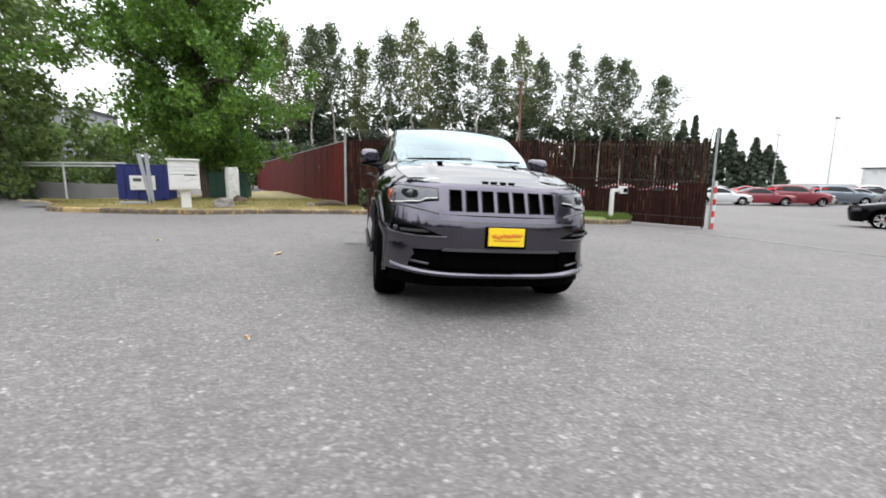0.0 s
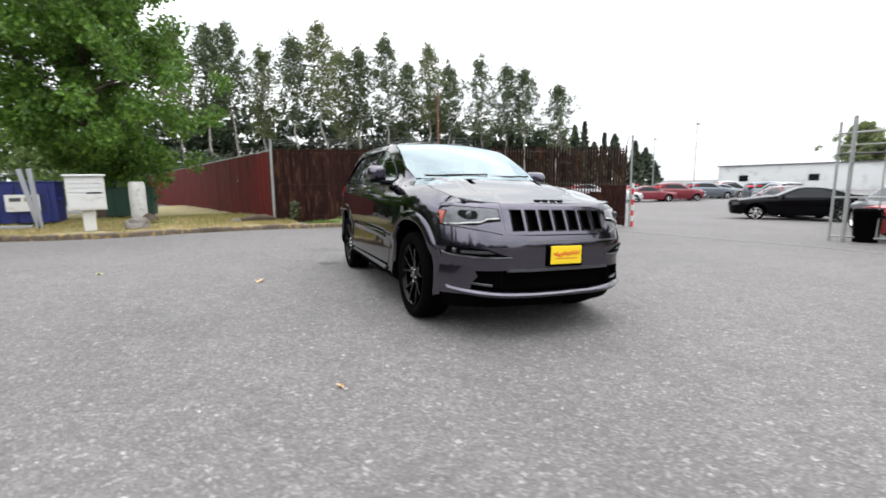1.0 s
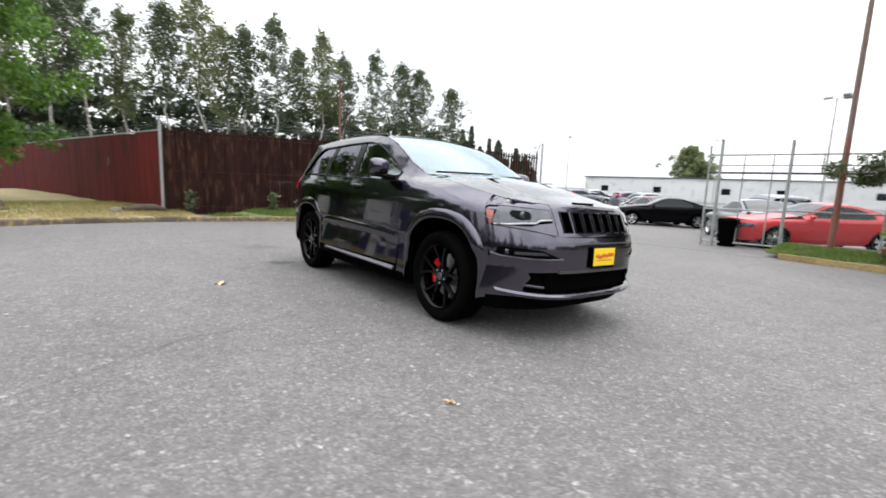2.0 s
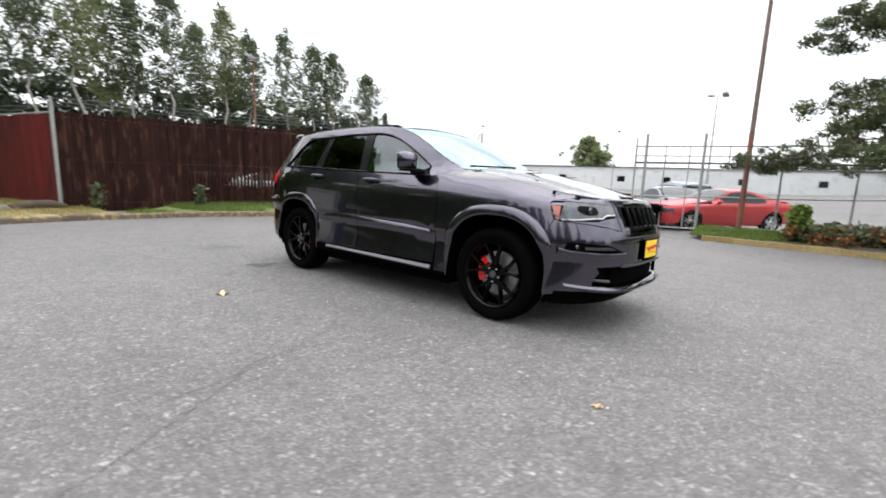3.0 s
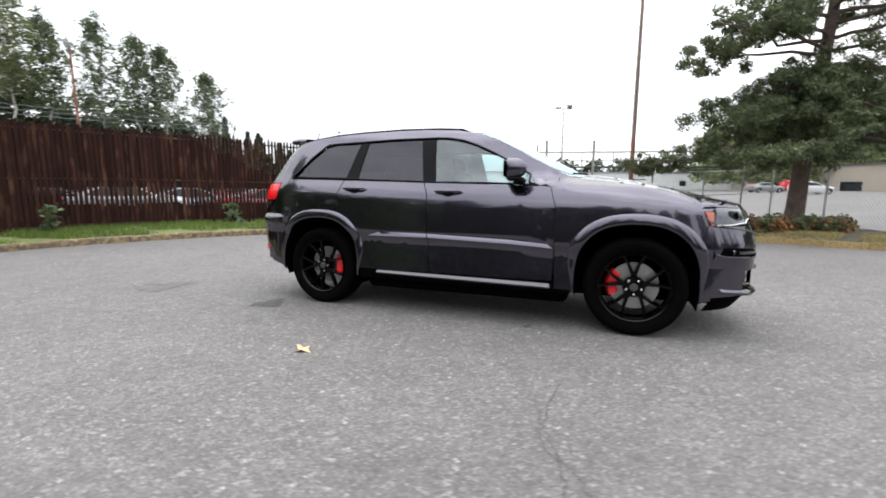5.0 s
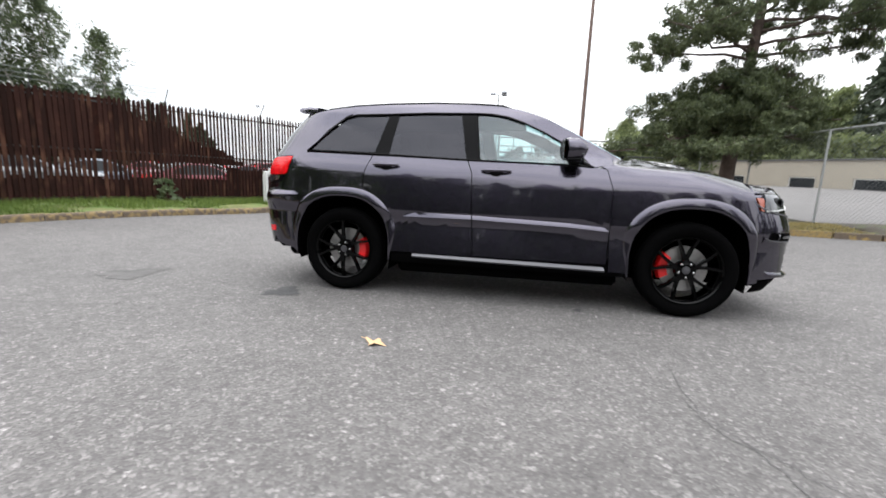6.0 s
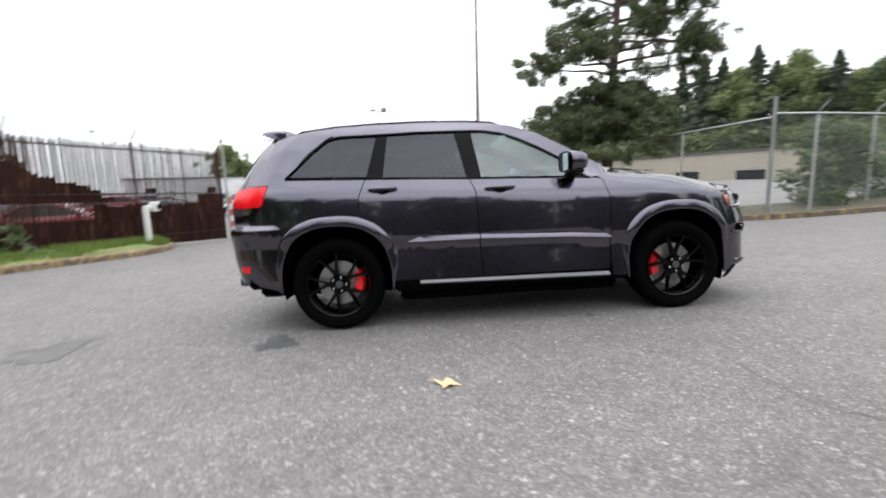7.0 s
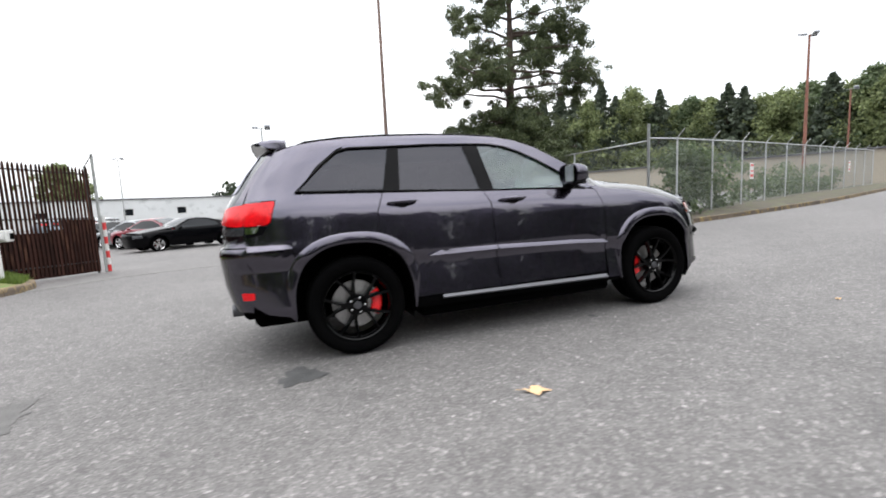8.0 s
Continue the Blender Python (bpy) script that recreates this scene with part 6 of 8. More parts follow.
# --- other parked cars ---
def parked(name, m, paint, label, kind_="coupe", group="cars parked in the lot", rims="chrome"):
    """A smaller parked car, with its own outline for each kind."""
    root = thing(name, m, label, "car", group)
    if kind_ == "coupe":
        wb, top = 1.475, [(-2.55, 0.70), (-2.42, 0.80), (-2.1, 0.86), (-1.2, 0.98), (-0.72, 1.03), (-0.4, 1.20), (-0.05, 1.355), (0.25, 1.395), (0.75, 1.37), (1.2, 1.25), (1.65, 1.10), (1.9, 1.075), (2.3, 1.04), (2.42, 0.99), (2.55, 0.9)]
        cowl_, scr, rf, rg, bl = -0.80, -0.02, 0.62, 1.62, 0.965
        nose, tail = [(0.2, -2.38), (0.45, -2.46), (0.7, -2.48), (0.85, -2.42), (0.95, -2.3)], [(0.2, 2.36), (0.5, 2.46), (0.8, 2.48), (1.0, 2.44), (1.1, 2.38)]
        glass = [(-0.62, 0.985), (-0.35, 1.17), (0.0, 1.315), (0.28, 1.345), (0.72, 1.315), (1.12, 1.16), (1.22, 1.02), (0.95, 0.995)]
    elif kind_ == "sedan":
        wb, top = 1.40, [(-2.45, 0.66), (-2.3, 0.76), (-1.9, 0.86), (-1.1, 0.99), (-0.85, 1.02), (-0.4, 1.24), (-0.05, 1.41), (0.3, 1.455), (0.8, 1.43), (1.3, 1.27), (1.7, 1.12), (2.1, 1.08), (2.35, 1.03), (2.5, 0.9)]
        cowl_, scr, rf, rg, bl = -0.92, -0.05, 0.75, 1.68, 0.96
        nose, tail = [(0.2, -2.25), (0.45, -2.38), (0.7, -2.38), (0.85, -2.25), (1.0, -2.0)], [(0.2, 2.25), (0.5, 2.38), (0.8, 2.40), (1.0, 2.36), (1.1, 2.28)]
        glass = [(-0.72, 0.99), (-0.4, 1.19), (0.0, 1.365), (0.3, 1.40), (0.78, 1.375), (1.25, 1.20), (1.45, 1.06), (1.2, 1.01)]
    else:
        wb, top = 1.42, [(-2.4, 0.85), (-2.25, 0.97), (-1.7, 1.07), (-1.0, 1.15), (-0.8, 1.2), (-0.4, 1.45), (-0.05, 1.64), (0.3, 1.70), (1.0, 1.70), (1.7, 1.66), (2.0, 1.60), (2.25, 1.45), (2.4, 1.3)]
        cowl_, scr, rf, rg, bl = -0.88, -0.03, 1.95, 2.3, 1.12
        nose, tail = [(0.2, -2.2), (0.5, -2.32), (0.8, -2.32), (0.95, -2.24), (1.1, -2.0)], [(0.3, 2.25), (0.6, 2.38), (1.0, 2.36), (1.3, 2.28), (1.7, 2.05)]
        glass = [(-0.65, 1.15), (-0.35, 1.36), (0.0, 1.555), (0.4, 1.60), (1.1, 1.60), (1.65, 1.55), (1.85, 1.25), (0.8, 1.19)]
    belt_ = lambda y: bl + 0.03 * y
    sh = Shell([(-0.8, 0.82), (-0.62, 0.90), (-0.35, 0.935), (-0.1, 0.93), (0, 0.89), (0.08, 0.83), (0.25, 0.74), (0.42, 0.64), (0.55, 0.55)], nose, tail, top, belt_, (-wb, wb), 0.40, p=3.2, q=3.6, cowl=cowl_, hub=0.335, flare=0.015, taper=0.04)
    step = 0.16
    F = lambda a, b, s: (s * sh.flank(a, b), a, b)
    hub, ry = 0.335, 0.40
    up = [(y, min(belt_(y), sh.top(y))) for y in (-2.1, -1.8, -1.5, -1.2, -0.9, -0.5, 0.0, 0.6, 1.2, 1.6, 1.9, 2.1)]
    low = [(2.1, 0.35)] + arc(-0 + wb, hub, ry, -6, 186, 14) + [(0.9, 0.22), (-0.9, 0.22)] + arc(-wb, hub, ry, -6, 186, 14) + [(-2.1, 0.30)]
    both("body_side", up + [(2.1, 0.6)] + low + [(-2.1, 0.5)], F, paint, root, step=step)
    both("side_window", soft_outline(glass, 0.03), lambda a, b, s: (s * (sh.flank(a, b) + 0.004), a, b), "dark_glass", root, "dark side glass", step=step, depth=0.006)
    high = [(y, belt_(y) - 0.004) for y in (cowl_ + 0.05, -0.4, 0.2, 0.8, 1.4, min(1.9, rg + 0.1))]
    roofline = [(y, sh.top(y)) for y in np.linspace(min(1.9, rg + 0.1), cowl_ + 0.05, 14) if sh.top(y) > belt_(y)]
    both("cabin_side", high + roofline, F, paint, root, step=step)
    O = lambda a, b: (a, b, sh.over(a, b))
    def strip(y0, y1, inset, n=6):
        e = [(-(sh.flank(y, sh.top(y)) - inset), y) for y in np.linspace(y0, y1, n)]
        return e + [(-x, y) for x, y in e[::-1]]
    part("hood", panel(strip(cowl_ - 0.02, -2.15, 0.004), O, step=step), paint, root)
    part("windscreen", panel(strip(scr, cowl_, 0.03), O, step=step, off=0.003, depth=0.004), "dark_glass", root, "dark windscreen")
    part("roof", panel(strip(rf, scr, 0.0), O, step=step), paint, root)
    part("rear_window", panel(strip(rg, rf, 0.05), O, step=step, off=0.003, depth=0.004), "dark_glass", root, "dark rear glass")
    if rg < 2.1:
        part("boot_lid", panel(strip(2.12, rg, 0.004), O, step=step), paint, root)
    else:
        part("tailgate", panel([(-0.62, 1.0), (-0.55, 1.5), (0.55, 1.5), (0.62, 1.0)], lambda a, b: (a, sh.back(a, b), b), step=step), paint, root)
    nz, tz = sh.top(-2.1), sh.top(2.1)
    wn_, wt_ = sh.flank(-2.1, 0.55), sh.flank(2.1, 0.55)
    part("front_bumper", panel([(-wn_, 0.25), (-wn_, 0.55), (-wn_ * 0.97, nz - 0.02), (wn_ * 0.97, nz - 0.02), (wn_, 0.55), (wn_, 0.25)], lambda a, b: (a, sh.front(a, b), b), step=step), paint, root)
    part("rear_bumper", panel([(-wt_, 0.30), (-wt_, 0.55), (-wt_ * 0.97, min(tz, 1.1) - 0.01), (wt_ * 0.97, min(tz, 1.1) - 0.01), (wt_, 0.55), (wt_, 0.30)], lambda a, b: (a, sh.back(a, b), b), step=step), paint, root)
    part("grille", panel([(-0.55, nz - 0.24), (-0.55, nz - 0.10), (0.55, nz - 0.10), (0.55, nz - 0.24)], lambda a, b: (a, sh.front(a, b), b), step=step, off=0.004, depth=0.004), "gloss_black", root, "black grille")
    for s in (-1, 1):
        part("headlamp", panel([(0.57, nz - 0.24), (0.57, nz - 0.10), (0.80, nz - 0.09), (0.82, nz - 0.20)], lambda a, b, s=s: (s * a, sh.front(a, b), b), step=step, off=0.006, depth=0.01), "lamp_clear", root, "clear headlamp")
        part("tail_lamp", panel([(0.30, tz - 0.20), (0.30, tz - 0.08), (0.80, tz - 0.08), (0.80, tz - 0.20)], lambda a, b, s=s: (s * a, sh.back(a, b), b), step=step, off=0.006, depth=0.01), "lamp_red", root, "red tail lamp")
        b = Build()
        b.box((s * 0.93, -0.55, belt_(0) + 0.05), (0.16, 0.10, 0.11), c=0.03)
        part("door_mirror", b, paint, root)
        b = Build()
        for z_ in (0.80 * bl,):
            b.tube([(s * (sh.flank(y, z_) + 0.012), y, z_) for y in (0.32, 0.38, 0.46, 0.52)], 0.012, 6)
        part("door_handle", b, paint, root)
        for wy in (-wb, wb):
            wheel(root, s * 0.82, wy, hub, 0.335, 0.235, 0.235, s, rims, 0.3, simple=True)
            b = Build()
            ln = arc(wy, hub, ry - 0.004, -14, 200, 12)
            b.add([(s * 0.88, y, z) for y, z in ln] + [(s * 0.5, y, z) for y, z in ln], [(i, i + 1, i + 14, i + 13) for i in range(12)] + [tuple(range(13, 26))])
            part("wheel_liner", b, "matte_black", root)
    b = Build()
    b.box((0, 0, 0.34), (1.5, 1.9, 0.22), c=0.03)
    b.box((0, 0, 0.40), (0.9, 4.2, 0.26), c=0.03)
    part("underbody", b, "matte_black", root)
    return root


def car_pose(front, rear, wb, side):
    """From the ground places of two wheels on one flank (side -1: the car's right) to the car's pose."""
    f_, r_ = Vector((*front, 0)), Vector((*rear, 0))
    ahead = (f_ - r_).normalized()
    right = Vector((ahead.y, -ahead.x, 0))
    mid_ = (f_ + r_) / 2 - right * (0.9 if side < 0 else -0.9)
    turn = math.degrees(math.atan2(ahead.y, ahead.x)) + 90
    return stand(mid_.x, mid_.y, turn)


black_car = parked("parked_coupe", car_pose((17.8, 7.3), (19.5, 4.95), 2.95, 1), "paint_black", "black two-door coupe with bright wheels, parked in the lot")
red_car = parked("parked_coupe", car_pose((12.55, -0.1), (14.75, -2.12), 2.95, 1), "paint_red", "red two-door coupe parked behind the chain-link fence")


# ---- vegetation ----
def leaf_mesh(name, centres, size, seed, long=1.5, droop=0.3, material="leaf_near"):
    """Many small folded leaves at the given places, in one mesh."""
    r = np.random.RandomState(seed)
    c = np.asarray(centres, float)
    n = len(c)
    u = r.normal(size=(n, 3))
    u[:, 2] -= droop
    u /= np.linalg.norm(u, axis=1)[:, None]
    w = np.cross(u, r.normal(size=(n, 3)))
    w /= np.linalg.norm(w, axis=1)[:, None] + 1e-9
    k = np.cross(u, w)
    s = size * r.uniform(0.6, 1.35, (n, 1))
    a, b = u * s * long * 0.5, w * s * 0.5
    pts = np.stack([c - a, c + b + k * s * 0.12, c + a, c - b + k * s * 0.12], 1).reshape(-1, 3)
    me = bpy.data.meshes.new(name)
    me.vertices.add(4 * n)
    me.vertices.foreach_set("co", pts.ravel())
    me.loops.add(4 * n)
    me.loops.foreach_set("vertex_index", np.arange(4 * n, dtype=np.int32))
    me.polygons.add(n)
    me.polygons.foreach_set("loop_start", np.arange(0, 4 * n, 4, dtype=np.int32))
    me.update()
    me.validate()
    me.materials.append(M[material])
    return me


def clumps(r, tips, spread, per):
    """Leaf places gathered round twig tips."""
    t = np.repeat(np.asarray(tips, float), per, axis=0)
    if np.ndim(spread) == 2:
        spread = np.repeat(spread, per, axis=0)
    q = r.normal(size=t.shape)
    q /= np.linalg.norm(q, axis=1)[:, None]
    return t + q * (r.uniform(0, 1, (len(t), 1)) ** 0.5) * np.asarray(spread)


def limb(b, r, start, end, r0, r1, bend=0.08, n=5, sides=6):
    a, c = Vector(start), Vector(end)
    L = (c - a).length
    pts, rs = [], []
    for i in range(n + 1):
        t = i / n
        w = Vector(r.normal(size=3)) * bend * L * math.sin(math.pi * t)
        w.z = abs(w.z) * 0.5
        pts.append(a + (c - a) * t + w)
        rs.append(r0 + (r1 - r0) * t)
    b.tube(pts, rs, sides, cap=False)
    return pts


def broad_tree(name, x, y, up, tall, radius, base, trunk, seed, leaf, leaf_size, n_limbs, tips_per, per, spread, label, bark="bark", squash=1.0, group="", crown_top=None, lean=(0, 0)):
    """A trunk with limbs and a crown of leaf clumps with gaps."""
    r = np.random.RandomState(seed)
    root = thing(name, stand(x, y, 0, up), label, "tree", group)
    b = Build()
    top = Vector((lean[0] * tall, lean[1] * tall, tall * 0.93))
    spine = limb(b, r, (0, 0, -0.2), top, trunk, trunk * 0.12, 0.015, 9, 9)
    for k in range(4):
        an = k * 1.7 + seed
        b.tube([(0, 0, 0.35), (math.cos(an) * trunk * 1.5, math.sin(an) * trunk * 1.5, -0.05)], [trunk * 0.6, trunk * 0.3], 6)
    tips = []
    for k in range(n_limbs):
        f = (k + r.uniform(0, 0.9)) / n_limbs
        hgt = base + (tall * 0.95 - base) * f
        i = min(len(spine) - 2, int(hgt / (tall * 0.93) * (len(spine) - 1)))
        s = spine[i] + (spine[i + 1] - spine[i]) * ((hgt / (tall * 0.93) * (len(spine) - 1)) - i)
        prof = math.sin(math.pi * (0.12 + 0.86 * f) ** 0.85) ** 0.7
        an = k * 2.399 + r.uniform(-0.5, 0.5)
        out = radius * prof * r.uniform(0.6, 1.08)
        e = s + Vector((math.cos(an) * out, math.sin(an) * out * squash, out * r.uniform(0.05, 0.5)))
        pts = limb(b, r, s, e, trunk * 0.30 * (1 - 0.6 * f) + 0.01, 0.012, 0.07, 5, 6)
        for j in range(tips_per):
            q = pts[2 + r.randint(0, 4)]
            off = Vector(r.normal(size=3)) * (0.34 * out + 0.25)
            off.z *= 0.7
            tip = q + off
            limb(b, r, q, tip, 0.018, 0.006, 0.08, 2, 4)
            tips.append(tuple(tip))
        tips.append(tuple(e))
    for k in range(max(3, n_limbs // 5)):
        tips.append((top.x + r.normal() * radius * 0.12, top.y + r.normal() * radius * 0.12, tall * r.uniform(0.88, 1.0)))
    part("trunk", b, bark, root, smooth=60)
    part("crown", leaf_mesh("crown", clumps(r, tips, spread, per), leaf_size, seed + 1, material=leaf), leaf, root)
    return root


def conifer(name, x, y, tall, radius, seed, label, leaf="leaf_conifer", per=34, size=0.30, group="", base=0.08):
    """A fir: a straight trunk and tiers of drooping sprays."""
    r = np.random.RandomState(seed)
    root = thing(name, stand(x, y), label, "tree", group)
    b = Build()
    b.tube([(0, 0, -0.2), (0, 0, tall * 0.5), (0, 0, tall)], [tall * 0.014 + 0.05, tall * 0.009, 0.015], 7)
    tips = []
    n = int(tall * 8)
    for k in range(n):
        f = base + (1 - base) * k / n
        rad = radius * (1 - f) ** 0.9 * r.uniform(0.4, 1.2) + 0.05
        an = k * 2.399 + r.uniform(-0.4, 0.4)
        z = tall * f
        e = Vector((math.cos(an) * rad, math.sin(an) * rad, z - 0.22 * rad))
        if k % 2 == 0:
            b.tube([(0, 0, z), tuple(e)], [0.03, 0.008], 4, cap=False)
        for t in np.linspace(0.35, 1.0, 4):
            tips.append((e.x * t, e.y * t, z + (e.z - z) * t))
    tips.append((0, 0, tall))
    part("trunk", b, "bark", root, smooth=60)
    tip_z = np.asarray(tips)[:, 2:3] / tall
    c = clumps(r, tips, np.array([(0.08 * radius + 0.12, 0.08 * radius + 0.12, 0.06 * radius)]) * (1.08 - 0.85 * tip_z), max(4, per // 4))
    part("crown", leaf_mesh("crown", c, size, seed + 1, long=1.9, droop=0.6, material=leaf), leaf, root)
    return root


def thicket(name, places, spread, per, size, seed, leaf, label, category="shrubs"):
    r = np.random.RandomState(seed)
    c = clumps(r, places, spread, per)
    me = leaf_mesh(name, c, size, seed + 1, material=leaf)
    return tagged(part(name, me, leaf), label, category, kind="stuff")


# the leafy tree beside the bins, and its neighbour
broad_tree("maple_tree", -7.5, 15.2, 0.12, 11.5, 3.2, 2.0, 0.24, 11, "leaf_near", 0.105, 44, 9, 185, 0.55, "tall leafy green maple tree beside the bins")
broad_tree("leafy_tree", -17.3, 17.0, 0.1, 11.6, 4.4, 0.8, 0.24, 12, "leaf_left", 0.16, 36, 8, 95, 0.62, "soft green leafy tree behind the pipe rail")
broad_tree("leafy_tree", -21.0, 12.5, 0.1, 7.6, 3.6, 0.6, 0.2, 13, "leaf_left", 0.16, 22, 7, 70, 0.6, "soft green leafy tree behind the pipe rail")

# the row of tall thin trees behind the fences
ROW = [(-8.7, 0.298, 49, 2.3), (-5.6, 0.317, 48, 2.4), (-3.0, 0.326, 50, 2.6), (0.3, 0.285, 52, 2.2), (3.6, 0.313, 49, 2.5), (7.0, 0.345, 48, 2.8), (9.2, 0.29, 53, 2.3), (11.2, 0.30, 50, 2.3), (14.9, 0.322, 49, 2.6), (17.4, 0.27, 54, 2.2), (19.8, 0.305, 51, 2.7), (22.8, 0.262, 52, 2.6), (26.6, 0.275, 52, 2.7), (29.7, 0.262, 53, 2.8), (32.2, 0.248, 51, 2.8), (36.1, 0.212, 50, 3.0)]
for i, (az, tan, yy, rad) in enumerate(ROW):
    d = (yy + 5.5) / math.cos(radians(az))
    x = -1.04 + d * math.sin(radians(az))
    tall = 1.1 + d * tan - ground_z(x, yy)
    light = i in (0, 3, 5, 6, 10)
    broad_tree("alder_tree", x, yy, 0, tall, rad * 0.74, tall * (0.48 if i % 3 else 0.40), 0.16, 40 + i, "leaf_alder_light" if light else "leaf_alder", 0.17, 36, 6, 21, 0.55, "tall slender alder tree with a pale trunk" if i % 2 else "tall slender poplar tree with thin foliage", bark="bark_pale", group="tree row behind the fence", lean=(0.015 * math.sin(i * 2.1), 0))
for i in range(2):
    broad_tree("alder_tree", -7 + i * 30.1 + 2 * math.sin(i * 3), 60 + 3 * math.cos(i * 2), 0, 12.5 + 2.5 * math.sin(i * 1.7), 2.2, 3.5, 0.2, 70 + i, "leaf_alder", 0.26, 24, 5, 30, 0.65, "slender alder tree in the second row", bark="bark_pale", group="tree row behind the fence")
r_ = np.random.RandomState(5)
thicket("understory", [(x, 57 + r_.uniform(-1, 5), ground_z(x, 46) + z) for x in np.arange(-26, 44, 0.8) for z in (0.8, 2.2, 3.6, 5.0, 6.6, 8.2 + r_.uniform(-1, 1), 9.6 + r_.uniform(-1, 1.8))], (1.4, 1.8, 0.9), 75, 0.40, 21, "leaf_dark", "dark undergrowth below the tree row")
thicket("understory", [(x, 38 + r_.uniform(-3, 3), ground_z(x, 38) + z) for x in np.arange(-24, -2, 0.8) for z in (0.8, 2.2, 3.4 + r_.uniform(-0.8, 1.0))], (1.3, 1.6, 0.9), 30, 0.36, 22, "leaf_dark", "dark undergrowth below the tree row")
thicket("hedge_bank", [(-30 + 10 * t + r_.uniform(-1, 1), 24 - 3 * t + r_.uniform(-1, 1), z) for t in np.linspace(0, 1.3, 16) for z in (0.6, 1.5, 2.5)], (1.1, 1.1, 0.7), 90, 0.22, 23, "leaf_left", "bushy green bank behind the rail")
thicket("hedge_bank", [(-27 + 11 * t + r_.uniform(-1, 1), 29 - 3 * t + r_.uniform(-1, 1), ground_z(-20, 27) + z) for t in np.linspace(0, 1.35, 20) for z in (0.6, 1.7, 2.8, 3.7)], (1.0, 1.1, 0.7), 110, 0.2, 24, "leaf_left", "bushy green bank below the grey shed")
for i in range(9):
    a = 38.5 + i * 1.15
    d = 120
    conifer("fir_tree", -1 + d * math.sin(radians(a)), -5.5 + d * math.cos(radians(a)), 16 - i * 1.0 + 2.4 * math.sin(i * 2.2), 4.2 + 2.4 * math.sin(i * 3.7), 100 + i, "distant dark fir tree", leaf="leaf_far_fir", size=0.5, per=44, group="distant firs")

for i in range(10):
    a = 26.5 + i * 1.3
    conifer("fir_tree", -1 + 78 * math.sin(radians(a)), -5.5 + 78 * math.cos(radians(a)), 8.9 + 1.0 * math.sin(i * 2.4), 5.0, 120 + i, "dark fir tree behind the brown fence", leaf="leaf_conifer", size=0.5, per=44, group="distant firs")

# the pine at the verge
r = np.random.RandomState(31)
px, py = 9.95, -5.65
pine = thing("pine_tree", stand(px, py, 0, 0.12), "large pine tree with layered dark green boughs on the verge", "tree")
b = Build()
spine = [(0.12 * z + 0.02 * math.sin(z), -0.085 * z + 0.03 * math.sin(z * 0.7), z) for z in (-0.3, 0.6, 1.6, 2.6, 3.8, 5.0, 6.4, 8.0, 9.6, 11.0, 12.3)]
b.tube(spine, [0.27, 0.22, 0.20, 0.185, 0.165, 0.145, 0.12, 0.095, 0.07, 0.045, 0.02], 10)
tips = []
# a low skirt of drooping boughs, a bare stretch of trunk, then open layers
BOUGHS = [(2.15 + 2.1 * k_ / 34, (k_ * 137.5 + 20) % 360, (3.3 + 0.7 * math.sin(radians((k_ * 137.5 + 20) % 360))) * (1 - 0.62 * (k_ / 34) ** 1.2) * (0.86 + 0.2 * math.sin(k_ * 2.7)), -0.10) for k_ in range(34)]
BOUGHS += [(z, az, L, 0.03 * math.sin(az) + 0.02) for z, az, L in (
    (4.8, 128, 3.7), (4.6, 105, 2.9), (5.0, 85, 2.6), (5.1, 143, 2.9), (5.6, 112, 2.2), (6.1, 70, 2.0), (6.3, 130, 2.4), (6.9, 95, 2.0), (7.6, 70, 2.2), (7.9, 120, 2.0),
    (5.0, 245, 2.6), (5.4, 228, 2.6), (6.2, 240, 2.4), (6.0, 270, 1.9), (7.0, 250, 2.1), (7.6, 225, 2.2), (8.4, 245, 2.2), (8.8, 80, 2.0), (9.4, 120, 1.8), (9.6, 260, 1.9),
    (10.2, 40, 1.6), (10.6, 200, 1.4), (11.2, 110, 1.1), (5.6, 330, 1.8), (6.6, 10, 1.9), (7.3, 310, 2.0), (8.2, 180, 1.7), (9.0, 330, 1.7), (5.8, 180, 1.9), (11.6, 300, 0.9), (12.1, 60, 0.5), (5.7, 264, 3.0), (6.4, 258, 2.9), (7.1, 262, 2.6), (4.7, 255, 2.7))]
for k, (z, az, L, rise) in enumerate(BOUGHS):
    a = radians(az)
    s = Vector((0.12 * z, -0.085 * z, z))
    e = s + Vector((math.cos(a) * L, math.sin(a) * L, rise * L + r.uniform(-0.12, 0.18)))
    pts = limb(b, r, s, e, 0.055, 0.014, 0.06, 6, 6)
    low = z < 4.4
    for j in range(int(3 + L * (3.4 if low else 2.0))):
        q = pts[r.randint(2 if low else 3, 7)]
        tip = q + Vector((r.normal() * 0.36, r.normal() * 0.36, r.normal() * 0.17 + 0.05))
        b.tube([q, tip], [0.012, 0.006], 4, cap=False)
        tips.append(tuple(tip))
        for _ in range(3):
            tips.append(tuple(tip + Vector((r.normal() * 0.21, r.normal() * 0.21, r.normal() * 0.13))))
part("trunk", b, "bark_pine", pine, smooth=60)
part("crown", leaf_mesh("crown", clumps(r, tips, (0.20, 0.20, 0.15), 85), 0.030, 32, long=4.2, droop=-0.5, material="leaf_pine"), "leaf_pine", pine)

